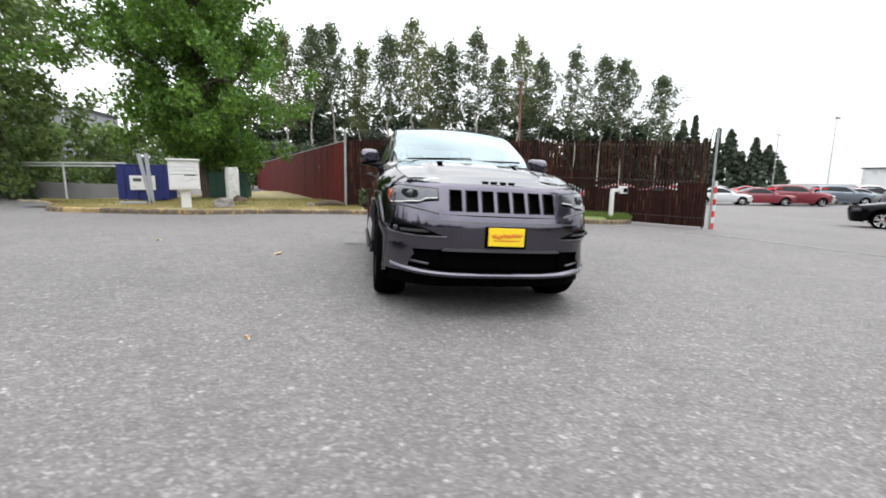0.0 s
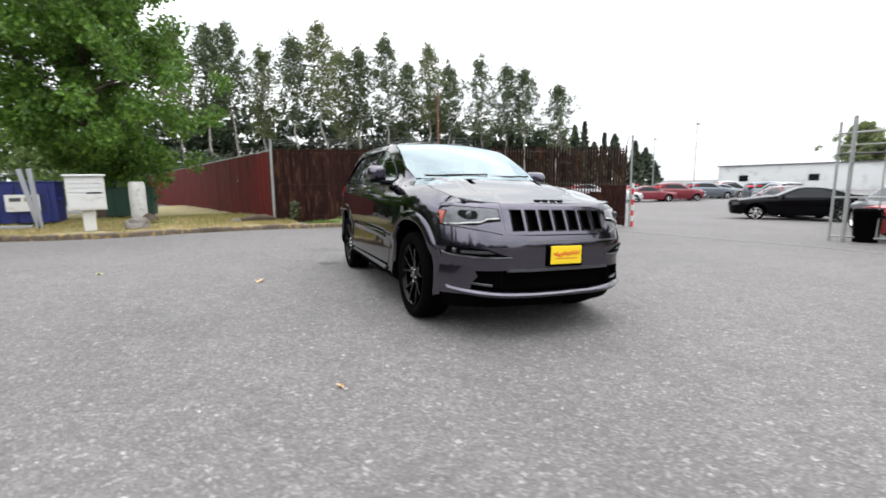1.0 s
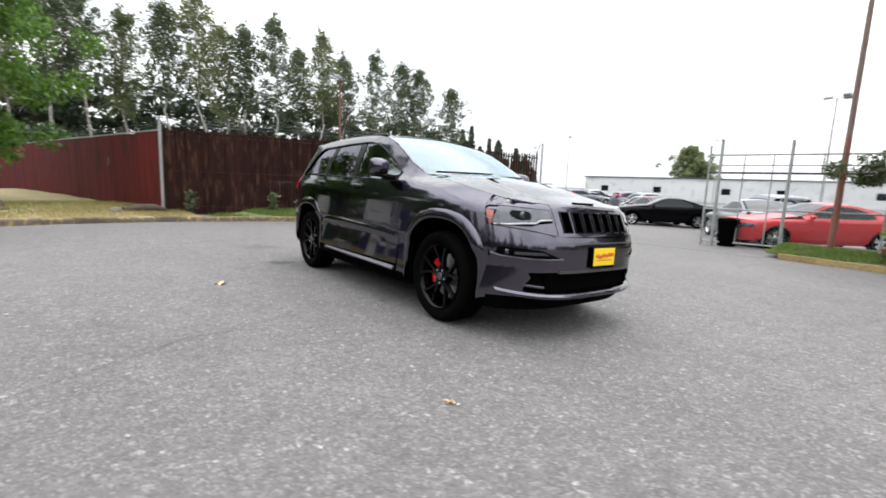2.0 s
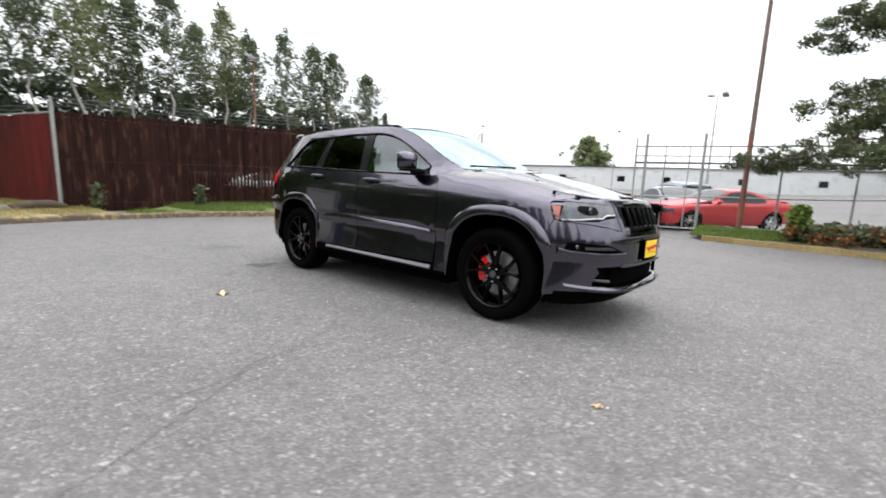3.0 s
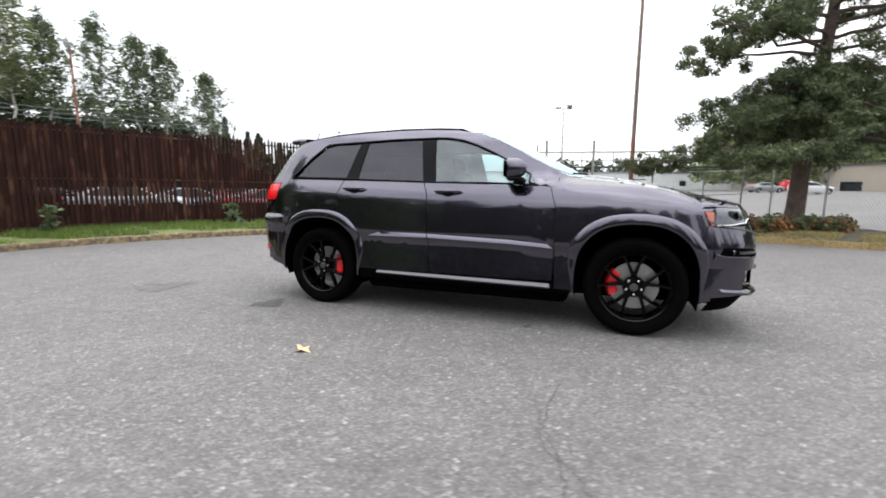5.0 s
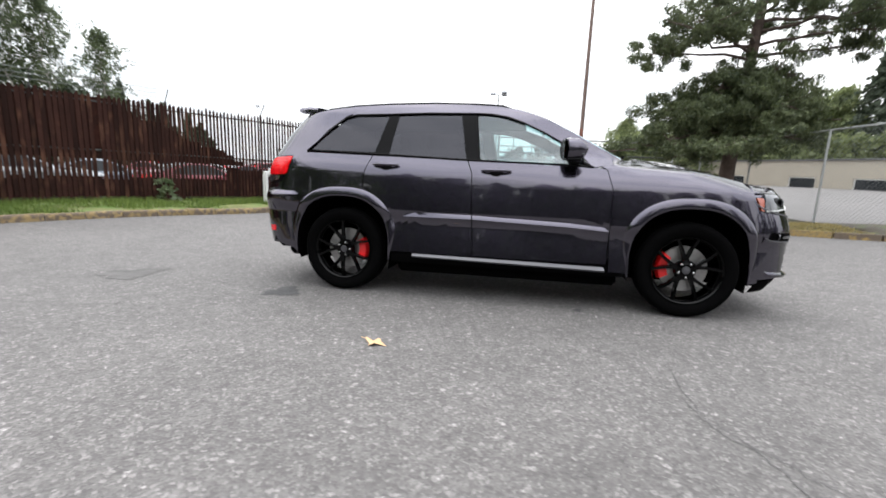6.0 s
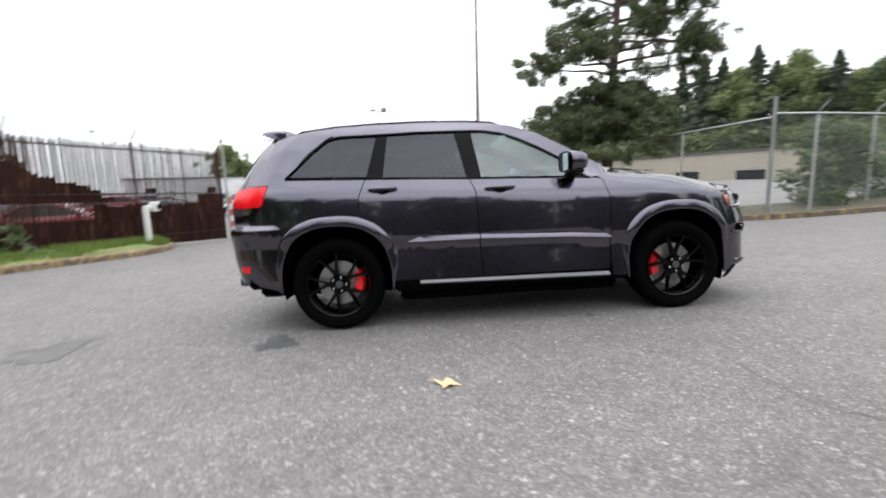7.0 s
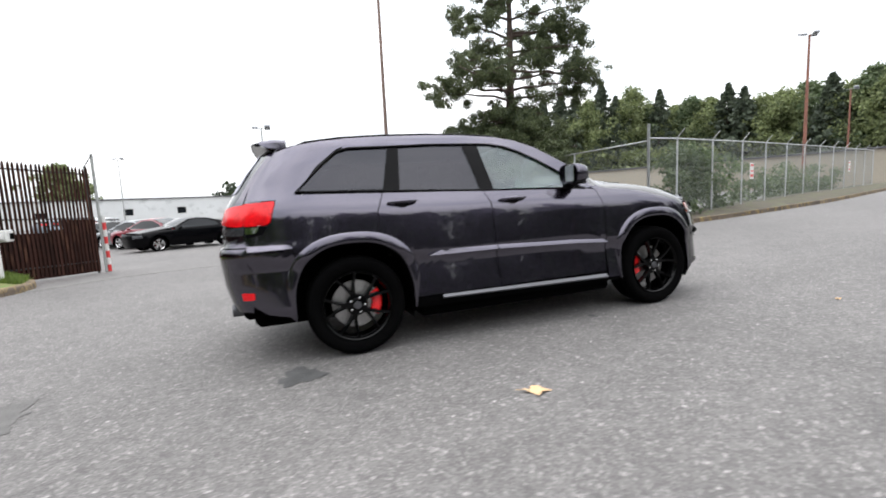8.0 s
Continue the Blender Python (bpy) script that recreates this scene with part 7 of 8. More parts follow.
# shrubs
bed = [(9.9 + 0.35 * math.sin(i * 1.7) + 0.09 * i * 0.2, -2.9 - 0.16 * i, 0) for i in range(24)]
bed = [(x + r_.uniform(-0.1, 0.9) - 0.055 * i, y, ground_z(x, y) + 0.22 + r_.uniform(0, 0.22)) for i, (x, y, _) in enumerate(bed) for _k in range(5)]
thicket("shrub_bed", bed[0::2], (0.28, 0.28, 0.20), 60, 0.07, 51, "leaf_red", "low rusty red shrubs in the kerbside bed")
thicket("shrub_bed", bed[1::2], (0.30, 0.30, 0.24), 60, 0.07, 52, "leaf_bush", "low green shrubs in the kerbside bed")
thicket("shrub", [(10.0 + r_.uniform(-0.15, 0.15), -3.0 + r_.uniform(-0.2, 0.2), -0.1 + z) for z in (0.25, 0.4, 0.55, 0.7) for _ in range(3)], (0.2, 0.2, 0.15), 60, 0.08, 53, "leaf_bright", "bright green shrub at the end of the bed")
thicket("fence_bush", [(7.0 + 0.32 * t + r_.uniform(-0.3, 0.9), -10.2 - t + r_.uniform(-0.3, 0.3), 0.3 + z * (1 - 0.05 * t)) for t in np.linspace(0.0, 3.4, 10) for z in (0.2, 0.7, 1.2, 1.7, 2.1)], (0.45, 0.45, 0.35), 150, 0.08, 54, "leaf_bush", "large grey-green bush behind the road fence")
thicket("fence_bush", [(9.6 + 0.32 * t + r_.uniform(-0.1, 0.8), -16.4 - t + r_.uniform(-0.3, 0.3), 0.4 + z) for t in np.linspace(0, 16, 22) for z in (0.2, 0.7, 1.2 + 0.4 * math.sin(t))], (0.5, 0.5, 0.35), 80, 0.10, 55, "leaf_bush", "bushes along the road fence")
thicket("weeds", [(x, 12.1 - 0.5 * (x + 1.6) + r_.uniform(-0.35, -0.1), ground_z(x, 11) + 0.25 + z) for x in (-1.0, -0.9, 1.2, 1.3, 4.6, 4.8) for z in (0.1, 0.3, 0.5)], (0.14, 0.10, 0.12), 14, 0.10, 57, "leaf_bush", "weeds growing up the brown fence")

# woods beyond the far buildings
FOREST = [(100.5, 0.11, 150), (103, 0.10, 150), (106, 0.12, 150), (109, 0.12, 150), (112.5, 0.11, 112), (114.6, 0.135, 110), (116.4, 0.12, 112), (118.0, 0.135, 108), (119.8, 0.15, 108), (122.2, 0.205, 105), (124.2, 0.222, 100), (126.0, 0.21, 98), (127.4, 0.185, 97), (128.9, 0.222, 97), (130.5, 0.19, 99), (132.2, 0.20, 100), (134.0, 0.165, 104), (135.2, 0.192, 100), (136.8, 0.155, 103), (138.4, 0.165, 101), (140.0, 0.16, 100), (141.8, 0.185, 98), (143.2, 0.175, 96), (144.9, 0.15, 99), (146.6, 0.155, 95), (148.4, 0.165, 98), (150.2, 0.175, 92), (151.8, 0.155, 94), (153.2, 0.175, 94), (155.3, 0.18, 90), (158, 0.19, 88)]
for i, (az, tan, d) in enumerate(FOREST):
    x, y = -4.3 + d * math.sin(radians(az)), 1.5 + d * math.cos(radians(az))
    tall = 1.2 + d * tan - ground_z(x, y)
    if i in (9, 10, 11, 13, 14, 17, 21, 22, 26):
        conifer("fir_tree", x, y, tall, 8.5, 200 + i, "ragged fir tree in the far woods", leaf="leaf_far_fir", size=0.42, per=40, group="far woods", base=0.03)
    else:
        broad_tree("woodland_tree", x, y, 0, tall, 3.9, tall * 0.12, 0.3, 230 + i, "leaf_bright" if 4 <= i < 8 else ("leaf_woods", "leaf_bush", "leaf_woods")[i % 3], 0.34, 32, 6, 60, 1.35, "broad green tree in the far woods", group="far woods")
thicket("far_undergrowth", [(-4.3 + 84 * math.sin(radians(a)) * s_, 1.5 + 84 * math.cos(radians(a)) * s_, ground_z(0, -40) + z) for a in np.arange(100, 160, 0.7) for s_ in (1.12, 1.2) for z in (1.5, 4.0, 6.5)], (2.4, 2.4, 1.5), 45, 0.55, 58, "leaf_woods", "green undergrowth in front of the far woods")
thicket("far_undergrowth", [(6 + 60 * math.sin(radians(a)) , -8 + 60 * math.cos(radians(a)), 0.4 + z) for a in np.arange(150, 172, 0.9) for z in (0.8, 2.4)], (1.8, 1.8, 1.2), 40, 0.5, 59, "leaf_bright", "bright bushes at the end of the road fence")
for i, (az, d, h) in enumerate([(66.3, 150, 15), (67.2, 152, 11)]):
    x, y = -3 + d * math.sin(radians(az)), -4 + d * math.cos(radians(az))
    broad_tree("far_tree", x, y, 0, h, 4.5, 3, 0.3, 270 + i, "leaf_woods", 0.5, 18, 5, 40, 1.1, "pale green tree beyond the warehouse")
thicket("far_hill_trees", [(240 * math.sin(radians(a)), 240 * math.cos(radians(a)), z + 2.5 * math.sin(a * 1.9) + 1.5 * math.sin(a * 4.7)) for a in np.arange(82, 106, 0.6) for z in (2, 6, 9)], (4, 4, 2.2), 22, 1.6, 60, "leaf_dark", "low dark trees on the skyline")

# woods on the far side of the road, behind the walk: unseen but for reflections
for i, (x, y, h) in enumerate([(-14, -10, 8), (-17, -13, 9), (-12, -15, 8), (-31, 20, 9), (-36, 12, 8)]):
    conifer("fir_tree", x, y, h, 2.4, 300 + i, "unseen dark fir tree across the road, for reflections", size=0.3, per=30, group="firs across the road")
for i in range(13):
    conifer("fir_tree", -24.5 + 2.5 * math.sin(i * 2.3), -27 + 2.9 * i, 8.4 + 1.8 * math.sin(i * 1.7), 3.0, 320 + i, "unseen dark fir tree across the road, for reflections", size=0.42, per=24, group="firs across the road")
# unseen firs added to the south so the front bumper mirrors dark trees
for i in range(8):
    conifer("fir_tree", -22 + 3.1 * i, -31 - 0.9 * i + 2 * math.sin(i * 1.9), 8.5 + 1.8 * math.sin(i * 2.7), 3.2, 340 + i, "unseen dark fir tree across the road, for reflections", size=0.42, per=24, group="firs across the road")
# unseen thicket added to close bright gaps in the flank's reflection
thicket("reflection_bushes", [(-30 + 2 * math.sin(i * 1.3), -42 + i * 1.5, z) for i in range(60) for z in (0.6, 1.8, 3.0, 4.3, 5.6 + math.sin(i * 0.9))], (1.4, 1.3, 0.9), 46, 0.5, 61, "leaf_dark", "unseen dark bushes across the road, for reflections")


# grass along the kerbs
def grass(name, places, tall, seed, material, label):
    r = np.random.RandomState(seed)
    c = np.asarray(places, float)
    n = len(c)
    an = r.uniform(0, 2 * np.pi, n)
    d = np.stack([np.cos(an), np.sin(an), np.zeros(n)], 1)
    h = tall * r.uniform(0.5, 1.3, (n, 1))
    lean = np.stack([r.normal(0, 0.35, n), r.normal(0, 0.35, n), np.ones(n)], 1) * h
    w = d * (0.006 + 0.004 * r.uniform(size=(n, 1)))
    pts = np.stack([c - w, c + w, c + lean], 1).reshape(-1, 3)
    me = bpy.data.meshes.new(name)
    me.vertices.add(3 * n)
    me.vertices.foreach_set("co", pts.ravel())
    me.loops.add(3 * n)
    me.loops.foreach_set("vertex_index", np.arange(3 * n, dtype=np.int32))
    me.polygons.add(n)
    me.polygons.foreach_set("loop_start", np.arange(0, 3 * n, 3, dtype=np.int32))
    me.update()
    me.validate()
    return tagged(part(name, me, material), label, "grass", kind="stuff")


def over_strip(inner, back, n, seed, power=1.0):
    r = np.random.RandomState(seed)
    out = []
    for _ in range(n):
        i = r.randint(0, len(inner) - 1)
        t, s = r.uniform(), r.uniform() ** power
        p = inner[i] * (1 - t) + inner[i + 1] * t
        q = back[i] * (1 - t) + back[i + 1] * t
        v = p * (1 - s) + q * s
        if noise.noise((v.x * 0.9, v.y * 0.9, seed)) < -0.25:
            continue
        out.append((v.x, v.y, ground_z(v.x, v.y) + 0.10 + 0.10 * ease(s, 0.1, 0.7)))
    return out


grass("verge_grass", over_strip([p + Vector((0.08, 0.18, 0)) for p in right_pts], backs, 26000, 3), 0.13, 4, "grass", "green grass along the brown fence")
near_e = [p for p in far_e if p.y > -3.6]
grass("verge_grass", over_strip([p + Vector((0.14, 0.05, 0)) for p in near_e], [p + Vector((2.2, 0.2, 0)) for p in near_e], 12000, 5), 0.10, 6, "grass", "green grass behind the yellow kerb")
low_e = [p for p in far_e if -7.6 < p.y < -4.5]
grass("dry_grass", over_strip([p + Vector((0.14, 0.05, 0)) for p in low_e], [p + Vector((1.5, 0.2, 0)) for p in low_e], 5000, 15), 0.06, 16, "grass_dry", "short dry grass behind the yellow kerb")
thicket("facade_hedge", [(x, y, ground_z(x, y) + 0.35) for x, y, _ in the_hedge], (0.7, 0.5, 0.35), 40, 0.3, 62, "leaf_bush", "low clipped hedge along the tan building")
dry_back = [p + Vector((p.x * 0.06 - 0.1, min(6.5, 0.6 + (p.x + 10.8) * 2.2), 0)) for p in left_pts]
grass("dry_grass", over_strip([p + Vector((0.08, 0.2, 0)) for p in left_pts], dry_back, 30000, 7), 0.08, 8, "grass_dry", "dry tawny grass by the bins")
grass("dry_grass", over_strip([p + Vector((0.3, min(2.2, 0.3 + (p.x + 10.8) * 1.0), 0)) for p in left_pts], dry_back, 9000, 9), 0.10, 10, "grass", "green tufts in the dry grass")


# ---- street furniture and lot clutter ----
def bins_and_boxes():
    # pedestal mail cabinet
    root = thing("mail_cabinet", stand(-6.2, 8.95, 16, 0.12), "white metal mail cabinet on a pedestal post", "mail cabinet")
    b = Build()
    b.box((0, 0, 0.28), (0.26, 0.26, 0.56), c=0.02)
    part("pedestal", b, "white", root)
    b = Build()
    b.box((0, 0, 0.98), (0.78, 0.5, 0.86), c=0.015)
    body = part("cabinet", b, "white", root)
    b = Build()
    b.box((0, -0.02, 1.425), (0.86, 0.58, 0.05), c=0.012)
    part("lid", b, "white", root)
    for k in range(3):
        b = Build()
        b.box((0, -0.256, 1.27 - 0.11 * k), (0.71, 0.012, 0.095), c=0.003)
        part("mail_door", b, "white", body)
    b = Build()
    b.box((0, -0.256, 0.78), (0.71, 0.012, 0.36), c=0.003)
    part("parcel_door", b, "white", body)
    b = Build()
    b.box((0.16, -0.264, 0.985), (0.30, 0.01, 0.025))
    part("slot", b, "matte_black", body, "dark slot")

    def bin_box(name, m, size, material, label, ribs):
        root = thing(name, m, label, "bin")
        sx, sy, sz = size
        b = Build()
        b.prism([(-sx / 2, 0.12), (sx / 2, 0.12), (sx / 2, sz), (-sx / 2, sz)], -sy / 2, sy / 2, "y")
        part("body", b, material, root)
        for k in range(ribs):
            b = Build()
            x = -sx / 2 + sx * (k + 0.5) / ribs
            b.box((x, -sy / 2 - 0.02, 0.12 + sz * 0.45), (0.08, 0.05, sz * 0.84), c=0.01)
            part("rib", b, material, root)
        b = Build()
        b.box((0, 0, sz + 0.02), (sx + 0.06, sy + 0.06, 0.05), c=0.015)
        part("lid", b, material, root)
        for s in (-1, 1):
            b = Build()
            b.box((s * (sx / 2 + 0.05), -sy * 0.2, sz * 0.62), (0.10, 0.3, 0.12), c=0.02)
            part("lift_pocket", b, material, root)
            for t in (-0.35, 0.35):
                b = Build()
                b.lathe([(0.001, -0.03), (0.06, -0.03), (0.06, 0.03), (0.001, 0.03)], (s * sx * 0.4, t * sy, 0.06), "x", 14, close=False)
                part("caster", b, "rubber", root)
        return root

    bl = bin_box("dumpster", stand(-8.75, 12.6, 8, 0.14), (1.55, 1.2, 1.32), "blue_steel", "dark blue steel dumpster with a white notice", 4)
    b = Build()
    b.box((0.02, -0.70, 0.72), (0.78, 0.01, 0.50), c=0.003)
    note = part("notice", b, "white", bl, "white notice with dark bars")
    b = Build()
    b.box((-0.14, -0.708, 0.82), (0.26, 0.006, 0.11))
    part("notice_bar", b, "roof_dark", note)
    b = Build()
    b.box((0.18, -0.708, 0.82), (0.24, 0.006, 0.11))
    part("notice_bar", b, "kerb_yellow", note)
    bin_box("dumpster", stand(-6.7, 15.6, 4, 0.14), (1.5, 1.1, 1.15), "green_steel", "dark green steel dumpster", 3)
    # folded steel bars leaning beside the blue bin
    root = thing("leaning_barrier", stand(-7.95, 10.6, 0, 0.14), "pale blue-grey folded steel barrier leaning by the bin", "barrier")
    for x0, x1 in ((-0.16, 0.10), (0.06, 0.14)):
        b = Build()
        b.box(((x0 + x1) / 2, 0, 0.82), (0.11, 0.06, 1.68), turn=Matrix.Rotation(math.atan2(x0 - x1, 1.6), 3, "Y"), c=0.01)
        part("bar", b, "grey_steel", root)
    b = Build()
    b.box((-0.45, 0.05, 0.06), (0.8, 0.07, 0.09), c=0.01)
    part("foot_bar", b, "grey_steel", root)
    # white drum, boulder, rock, log
    root = thing("white_drum", stand(-6.0, 13.2, 0, 0.14), "tall white plastic drum standing in the dry grass", "drum")
    b = Build()
    b.lathe([(0.001, 0), (0.23, 0.0), (0.25, 0.03), (0.245, 0.5), (0.25, 1.05), (0.24, 1.28), (0.21, 1.36), (0.001, 1.36)], (0, 0, 0), "z", 28, close=False)
    part("body", b, "white", root, smooth=40)

    def stone(name, x, y, size, seed, material, label, cat):
        bm = bmesh.new()
        bmesh.ops.create_icosphere(bm, subdivisions=3, radius=1)
        for v in bm.verts:
            k = 1 + 0.28 * noise.noise(v.co * 1.4 + Vector((seed, 0, 0))) + 0.12 * noise.noise(v.co * 4 + Vector((0, seed, 0)))
            v.co = Vector((v.co.x * size[0] * k, v.co.y * size[1] * k, max(-0.3, v.co.z) * size[2] * k))
        me = bpy.data.meshes.new(name)
        bm.to_mesh(me)
        bm.free()
        ob = tagged(part(name, me, material), label, cat)
        ob.matrix_basis = stand(x, y, seed * 40, 0.12 + 0.15 * size[2])
        return ob

    stone("boulder", -5.25, 9.3, (0.36, 0.28, 0.30), 2.0, "rock", "grey-brown boulder at the kerb", "rock")
    stone("rock", -5.45, 11.9, (0.26, 0.24, 0.26), 3.3, "log", "dark rock beside the white drum", "rock")
    stone("rock", -2.85, 11.2, (0.16, 0.14, 0.12), 4.1, "rock", "small pale stone in the grass", "rock")
    b = Build()
    b.tube([(-0.55, 0, 0.08), (-0.2, 0.03, 0.13), (0.2, 0, 0.14), (0.55, -0.04, 0.07)], [0.09, 0.12, 0.11, 0.05], 9)
    lg = tagged(part("log", b, "log", smooth=60), "dark rotten log lying by the red fence", "log")
    lg.matrix_basis = stand(-2.15, 11.55, 10, 0.12)
    # pipe rail
    root = thing("pipe_rail", Matrix(), "white pipe rail along the side road", "railing")
    P = [Vector((-10.2, 14.2, 0)), Vector((-13.4, 16.0, 0)), Vector((-16.6, 17.8, 0)), Vector((-20.4, 20.0, 0)), Vector((-26, 23.0, 0))]
    for p in P:
        b = Build()
        b.tube([on_ground(p, -0.1), on_ground(p, 1.6)], 0.04, 8)
        part("rail_post", b, "white", root, smooth=40)
    for h in (1.6, 1.48):
        for a, c in zip(P, P[1:]):
            b = Build()
            b.tube([on_ground(a, h), on_ground(c, h)], 0.035, 8)
            part("rail", b, "white", root, smooth=40)
    # low wall below the rail
    b = Build()
    for a, c in zip(P, P[1:]):
        d = (c - a)
        b.box(((a.x + c.x) / 2, (a.y + c.y) / 2 + 0.6, ground_z(a.x, a.y) + 0.3), (d.length, 0.25, 0.9), turn=Matrix.Rotation(math.atan2(d.y, d.x), 3, "Z"))
    tagged(part("low_wall", b, "concrete"), "low pale concrete wall behind the rail", "wall", kind="structure")
    # ribbed grey roof glimpsed between the trees
    root = thing("grey_shed", stand(-28.5, 42, 0), "grey ribbed metal shed seen between the trees", "building")
    b = Build()
    b.box((0, 0, 3.2), (7.5, 6, 7.0))
    part("wall", b, "grey_steel", root)
    for k in range(8):
        b = Build()
        b.box((-3.3 + k * 0.95, -3.04, 5.6), (0.12, 0.1, 2.2))
        part("rib", b, "white_wall", root)
    b = Build()
    b.box((0, 0, 6.8), (7.8, 6.3, 0.2))
    part("roof", b, "roof_dark", root)


bins_and_boxes()


def post_sign(x, y):
    root = thing("bent_post_sign", stand(x, y, 0, 0.13), "white steel post with a short arm and sign box", "sign post")
    b = Build()
    b.box((0, 0, 0.42), (0.11, 0.11, 0.95), c=0.01)
    b.box((0.14, 0, 0.92), (0.36, 0.10, 0.10), c=0.01)
    part("post", b, "white", root)
    b = Build()
    b.box((0.36, -0.02, 0.93), (0.26, 0.16, 0.24), c=0.015)
    box_ = part("sign_box", b, "white", root)
    b = Build()
    b.box((0.40, -0.104, 0.92), (0.13, 0.01, 0.13))
    part("dark_face", b, "matte_black", box_)
    return root


post_sign(6.95, 7.5)

# poles and lamps
root = thing("utility_pole", stand(11.42, -1.58, 0, 0.1), "tall rust-brown steel light pole on the verge", "light pole")
b = Build()
b.tube([(0, 0, -0.3), (0.0, 0, 2.9)], [0.076, 0.068], 12)
part("pole", b, "rust_pole", root, smooth=40)
b = Build()
b.tube([(0, 0, 2.9), (0.0, 0, 9.5)], [0.066, 0.046], 12)
part("pole_top", b, "pole_grey", root, "weathered grey-brown upper pole", smooth=40)
b = Build()
b.box((0, 0, 0.06), (0.36, 0.36, 0.05), c=0.01)
part("base_plate", b, "rust_pole", root)


def flood_lamp(x, y, tall, heads, label, material="galv_dull", turn=0.0, r0=0.09):
    root = thing("lot_lamp", stand(x, y, turn), label, "lamp post")
    b = Build()
    b.tube([(0, 0, -0.2), (0, 0, tall)], [r0, r0 * 0.55], 10)
    part("pole", b, material, root, smooth=40)
    b = Build()
    b.tube([(-0.45, 0, tall), (0.45, 0, tall)], 0.03, 6)
    part("arm", b, "galv_dull", root)
    for k in range(heads):
        t = -0.45 + 0.9 * k / max(1, heads - 1)
        b = Build()
        b.box((t, -0.12, tall + 0.10), (0.42, 0.55, 0.16), turn=Matrix.Rotation(radians(-20 if k % 2 else 24), 3, "X"), c=0.03)
        part("lamp_head", b, "grey_steel", root, "grey floodlight head")
    return root


flood_lamp(33.2, 3.4, 7.9, 2, "slim grey lamp post with two floodlights in the lot", "galv_dull", 90)
flood_lamp(-4.3 + 46 * math.sin(radians(148.4)), 1.9 + 46 * math.cos(radians(148.4)), 12.0, 2, "rust-brown lamp post with a pair of floodlights beyond the fence", "rust_pole", 60, 0.14)
flood_lamp(-4.3 + 70 * math.sin(radians(151.6)), 1.9 + 70 * math.cos(radians(151.6)), 11.0, 1, "slim lamp post among the far trees", "rust_pole", 20, 0.12)
flood_lamp(-1.04 + 90 * math.sin(radians(51.5)), -5.5 + 90 * math.cos(radians(51.5)), 11.5, 3, "far slim lamp post with three heads in the lot", "galv_dull", 30)
flood_lamp(-1.04 + 80 * math.sin(radians(47.2)), -5.5 + 80 * math.cos(radians(47.2)), 8.5, 1, "far slim lamp post in the lot", "galv_dull", 30)
flood_lamp(10.1, 24.9, 8.4, 1, "rust-brown lamp post with one floodlight behind the brown fence", "rust_pole", 30, 0.09)
flood_lamp(70, 24, 9.5, 2, "far lamp post in the lot with two heads", "galv_dull", 90)

# red and white notices on the road fence
for t, up, nm in ((8.15, 1.45, 0), (12.65, 1.5, 1)):
    i = 3 if nm == 0 else 9
    a, c = Vector((*south_posts[i], 0)), Vector((*south_posts[i + 1], 0))
    root = thing("fence_sign", Matrix.Translation(on_ground(a * 0.65 + c * 0.35 + Vector((-0.05, 0, 0)), up)) @ Matrix.Rotation(math.atan2((c - a).y, (c - a).x), 4, "Z"), "red and white warning notice wired to the fence", "sign")
    b = Build()
    b.box((0, 0, 0), (0.42, 0.012, 0.62), c=0.003)
    part("board", b, "white", root)
    for z, h in ((0.22, 0.07), (0.0, 0.05), (-0.18, 0.10)):
        b = Build()
        b.box((0, -0.009, z), (0.32, 0.006, h))
        b.box((0, 0.009, z), (0.32, 0.006, h))
        part("bar", b, "red_paint", root, "red bar")
# black bin by the gate
root = thing("rubbish_bin", stand(11.9, 0.95), "black plastic rubbish bin beside the gate", "bin")
b = Build()
b.lathe([(0.001, 0), (0.24, 0), (0.29, 0.75), (0.30, 0.78), (0.27, 0.84), (0.001, 0.86)], (0, 0, 0), "z", 24, close=False)
part("body", b, "matte_black", root, smooth=40)

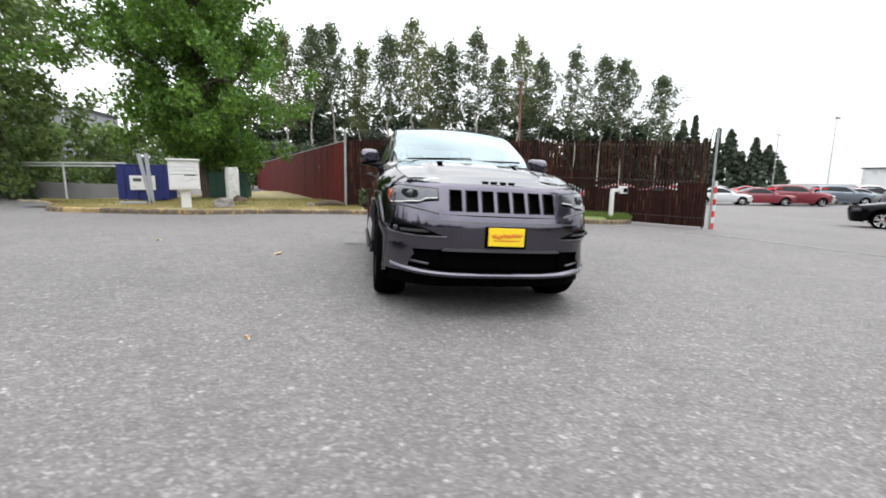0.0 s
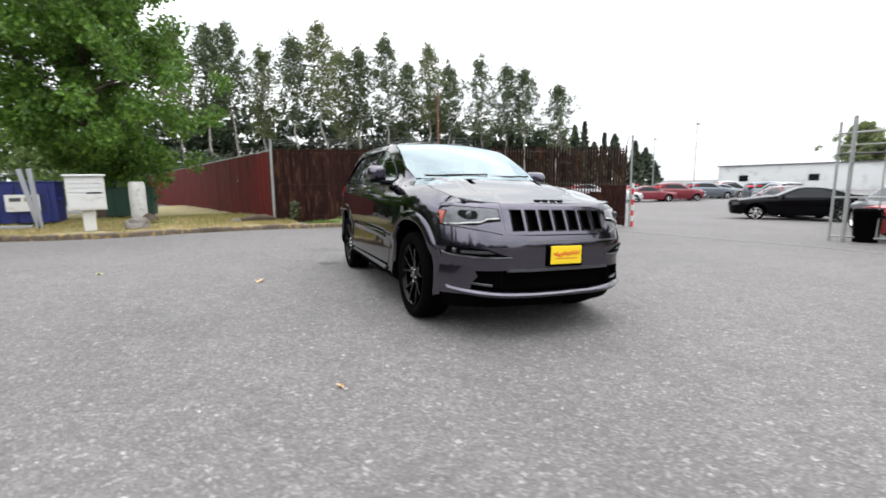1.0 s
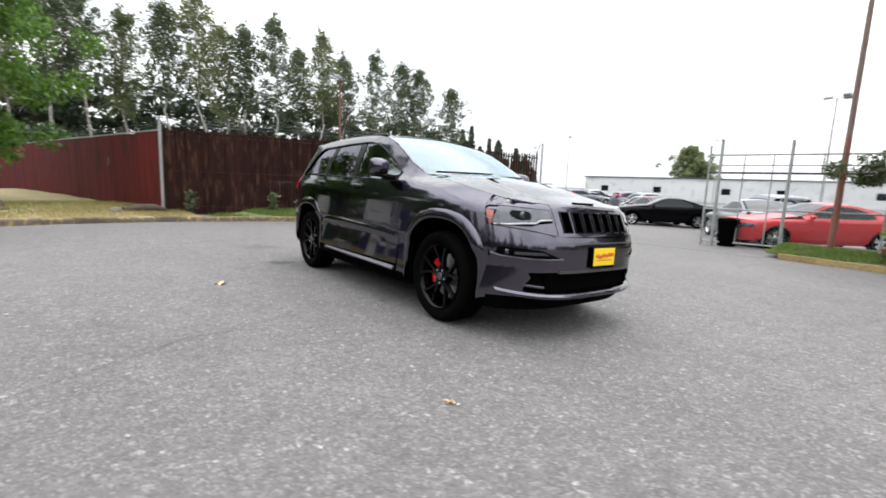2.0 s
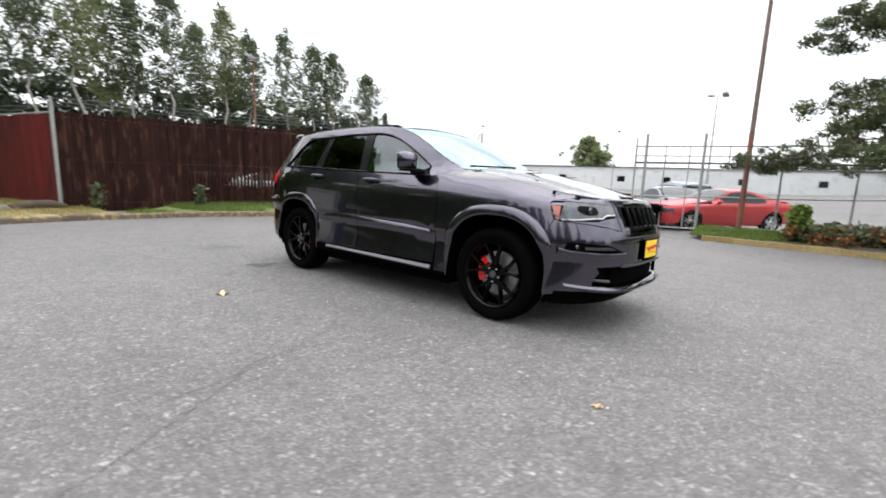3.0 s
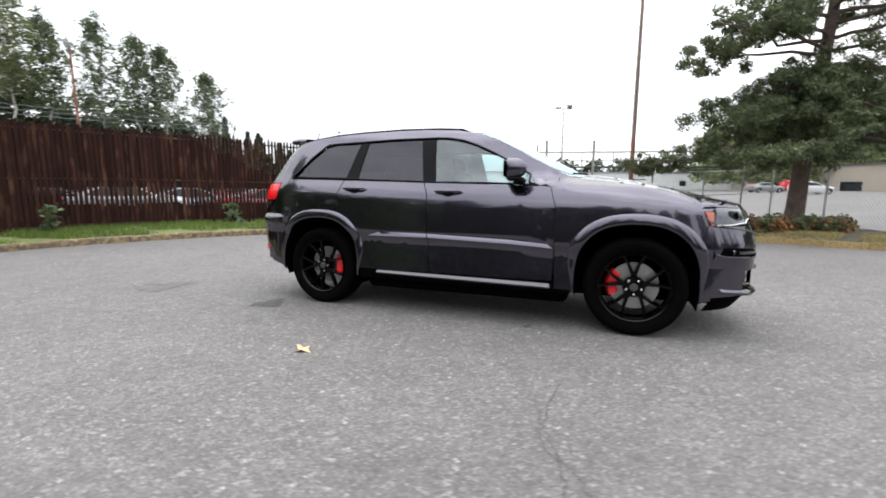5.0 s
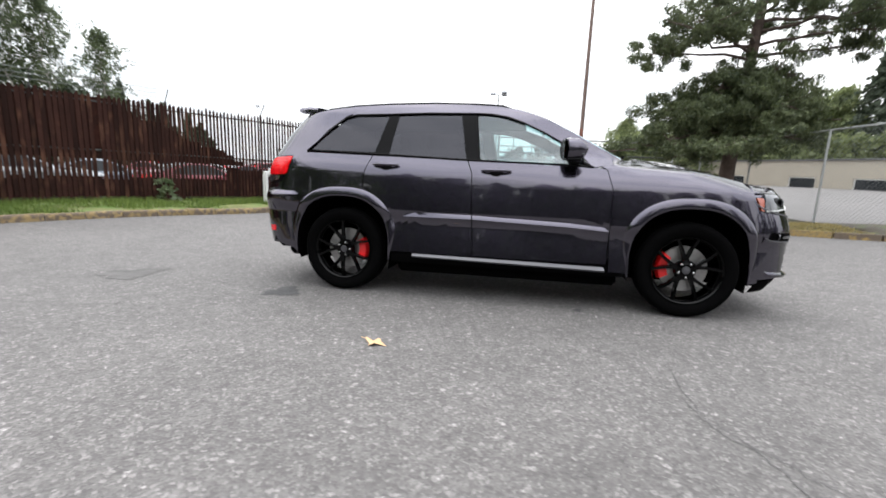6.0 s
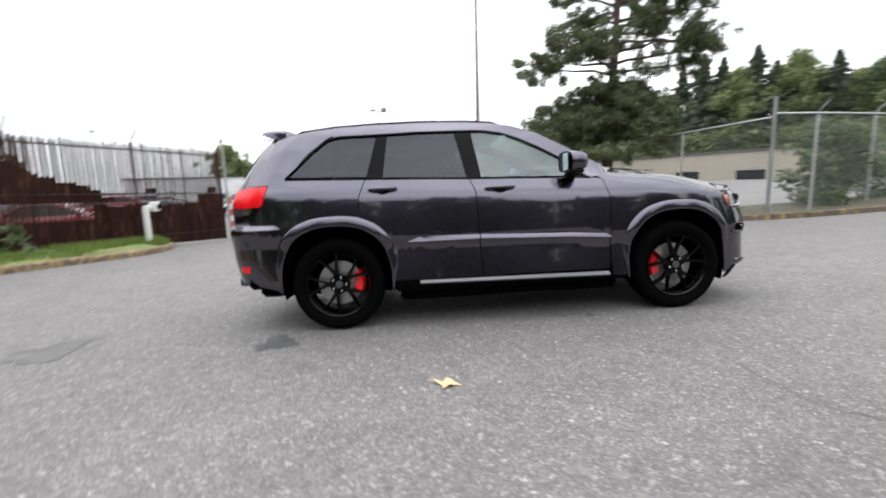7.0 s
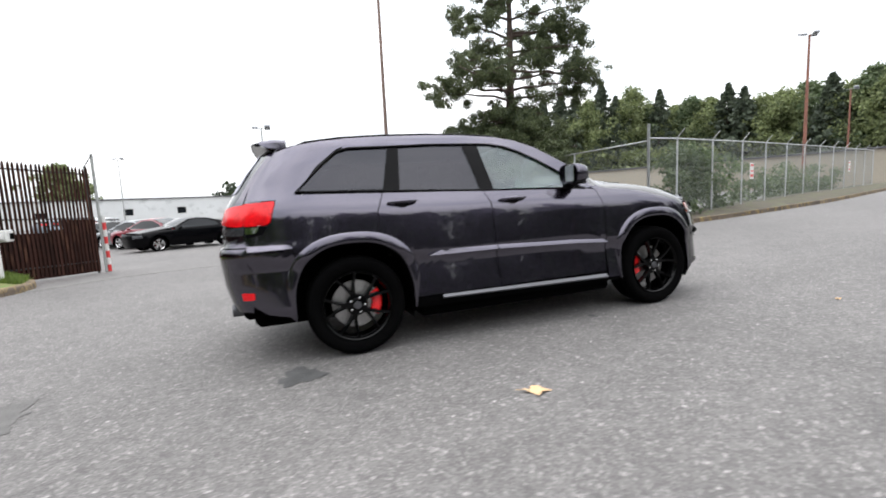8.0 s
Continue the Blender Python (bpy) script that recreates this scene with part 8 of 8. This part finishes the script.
# more parked cars in the lot and behind the fence
LOT = [("sedan", "paint_silver", 15.6, 1.6, 130, "silver-grey sedan parked behind the gate"),
       ("suv", "paint_steel", 18.2, 1.9, 130, "steel-blue wagon parked behind the gate"),
       ("sedan", "paint_maroon", 21.9, 8.5, 144, "maroon sedan parked beside the black coupe"),
       ("sedan", "paint_silver", 24.3, 10.0, 144, "silver sedan parked in the row"),
       ("sedan", "paint_black", 26.7, 11.5, 144, "black sedan parked in the row"),
       ("sedan", "paint_white", 29.1, 13.0, 144, "white sedan parked in the row"),
       ("suv", "paint_silver", 31.6, 14.6, 144, "silver wagon parked in the row"),
       ("suv", "paint_steel", 36.5, 17.5, 52, "steel-blue wagon parked beyond the row"),
       ("sedan", "paint_white", 29.5, 27.5, 60, "white sedan in the far row"),
       ("sedan", "paint_maroon", 32.3, 26.2, 62, "maroon sedan in the far row"),
       ("suv", "paint_maroon", 35.2, 25.6, 60, "maroon wagon in the far row"),
       ("sedan", "paint_white", 38.0, 27.6, 60, "white sedan in the far row"),
       ("suv", "paint_steel", 41.5, 27.0, 60, "steel-blue wagon in the far row"),
       ("sedan", "paint_silver", 45.0, 28.0, 60, "silver sedan in the far row"),
       ("sedan", "paint_black", 49.0, 29.5, 60, "black sedan in the far row"),
       ("suv", "paint_white", 54.0, 33.0, 60, "white wagon in the far row"),
       ("sedan", "paint_maroon", 28.0, 33.0, 60, "maroon sedan in the far row"),
       ("suv", "paint_white", 33.0, 35.0, 60, "white wagon in the far row"),
       ("sedan", "paint_silver", 38.5, 37.0, 60, "silver sedan in the far row"),
       ("sedan", "paint_red", 44.0, 39.0, 60, "red sedan in the far row"),
       ("sedan", "paint_steel", 10.2, 17.0, 62, "steel-blue sedan parked behind the brown fence"),
       ("sedan", "paint_maroon", 11.4, 13.4, 62, "maroon sedan parked behind the brown fence"),
       ("sedan", "paint_silver", 7.4, 17.2, 62, "silver sedan parked behind the brown fence"),
       ("suv", "paint_black", 4.4, 19.0, 62, "black wagon parked behind the brown fence"),
       ("sedan", "paint_silver", 70, -20, 20, "silver sedan in the distant lot"),
       ("suv", "paint_red", 78, -26, 20, "red wagon in the distant lot"),
       ("sedan", "paint_white", 60, -22, 20, "white sedan in the distant lot")]
first = {}
for kind_, paint, x, y, turn, label in LOT:
    at_ = stand(x, y, turn)
    if (kind_, paint) in first:
        tagged(copy_thing(first[kind_, paint], at_), label)
    else:
        first[kind_, paint] = parked("parked_sedan" if kind_ == "sedan" else "parked_wagon", at_, paint, label, kind_)

# ---- small things on the ground ----
def fallen_leaf(x, y, size, seed, material, label):
    b = Build()
    n = 11
    ring = []
    for k in range(n):
        a = 2 * math.pi * k / n
        rr = size * (0.75 + 0.35 * math.sin(k * 2.2 + seed))
        ring.append((rr * math.cos(a), rr * 0.75 * math.sin(a), 0.012 + 0.010 * math.sin(k * 1.7 + seed)))
    b.add([(0, 0, 0.006)] + ring, [(0, 1 + k, 1 + (k + 1) % n) for k in range(n)])
    b.tube([(size * 0.6, 0, 0.01), (size * 1.4, size * 0.15, 0.012)], 0.002, 4)
    ob = tagged(part("fallen_leaf", b, material), label, "leaf", "fallen leaves")
    ob.matrix_basis = stand(x, y, seed * 60, 0.002)


fallen_leaf(-2.17, 0.67, 0.085, 1.0, "leaf_fallen", "orange-tan dry leaf on the asphalt")
fallen_leaf(-1.75, -2.71, 0.028, 2.0, "leaf_fallen", "small pale tan leaf on the asphalt")
fallen_leaf(-4.09, 1.82, 0.05, 3.0, "leaf_fallen_green", "small pale leaf on the asphalt")
rr = random.Random(9)
pb = Build()
pb.box((0, 0, 0.004), (0.014, 0.011, 0.010), c=0.003)
pebble = pb.mesh("pebble")
for k in range(60):
    x, y = rr.uniform(-6, 5), rr.uniform(-5, 8)
    if abs(x) < 1.0 and abs(y) < 2.4:
        continue
    ob = tagged(part("pebble", pebble, "pebble"), "pale pebble lying on the asphalt", "pebble", "loose pebbles")
    ob.matrix_basis = stand(x, y, rr.uniform(0, 360)) @ Matrix.Scale(rr.uniform(0.6, 1.5), 4)


def tar_blot(x, y, sx, sy, seed, label, material="tar"):
    b = Build()
    n = 28
    vs = [(x, y, ground_z(x, y) + 0.004)]
    for k in range(n):
        a = 2 * math.pi * k / n
        f = 1 + 0.22 * math.sin(3 * a + seed) + 0.15 * math.sin(7 * a + 2 * seed) + 0.08 * math.sin(13 * a)
        px_, py_ = x + sx * f * math.cos(a), y + sy * f * math.sin(a)
        vs.append((px_, py_, ground_z(px_, py_) + 0.004))
    b.add(vs, [(0, 1 + k, 1 + (k + 1) % n) for k in range(n)])
    me = b.mesh("oil_stain")
    tagged(part("oil_stain", me, material), label, "stain", kind="structure")


tar_blot(-1.17, 1.92, 0.17, 0.14, 1.0, "dark oil stain on the asphalt")
tar_blot(-1.0, 3.75, 0.28, 0.25, 2.5, "faint worn stain on the asphalt", "damp")
tar_blot(-0.97, -0.65, 0.05, 0.03, 4.0, "small dark spot on the asphalt")


def crack(pts, label, seed):
    r = random.Random(seed)
    line = smooth_line([(x, y, 0) for x, y in pts], 10)
    b = Build()
    prev = None
    for i, p in enumerate(line):
        d = (line[min(i + 1, len(line) - 1)] - line[max(i - 1, 0)]).normalized()
        side = Vector((-d.y, d.x, 0))
        q = p + side * r.uniform(-0.018, 0.018)
        w = r.uniform(0.0008, 0.0026)
        a, c = q - side * w, q + side * w
        cur = ((a.x, a.y, ground_z(a.x, a.y) + 0.004), (c.x, c.y, ground_z(c.x, c.y) + 0.004))
        if prev:
            b.add([prev[0], prev[1], cur[1], cur[0]], [(0, 1, 2, 3)])
        prev = cur
    tagged(part("crack", b, "tar"), label, "crack", kind="structure")


crack([(-2.3, -0.95), (-2.62, -1.06), (-2.95, -1.24), (-3.3, -1.48), (-3.8, -1.8)], "hairline crack in the asphalt", 1)
crack([(-2.0, -1.05), (-2.62, -1.04), (-2.9, -1.16), (-3.2, -1.22)], "hairline crack in the asphalt", 2)
crack([(6.0, 2.6), (4.4, 2.8), (2.6, 4.0), (1.2, 5.4)], "long crack in the asphalt", 3)
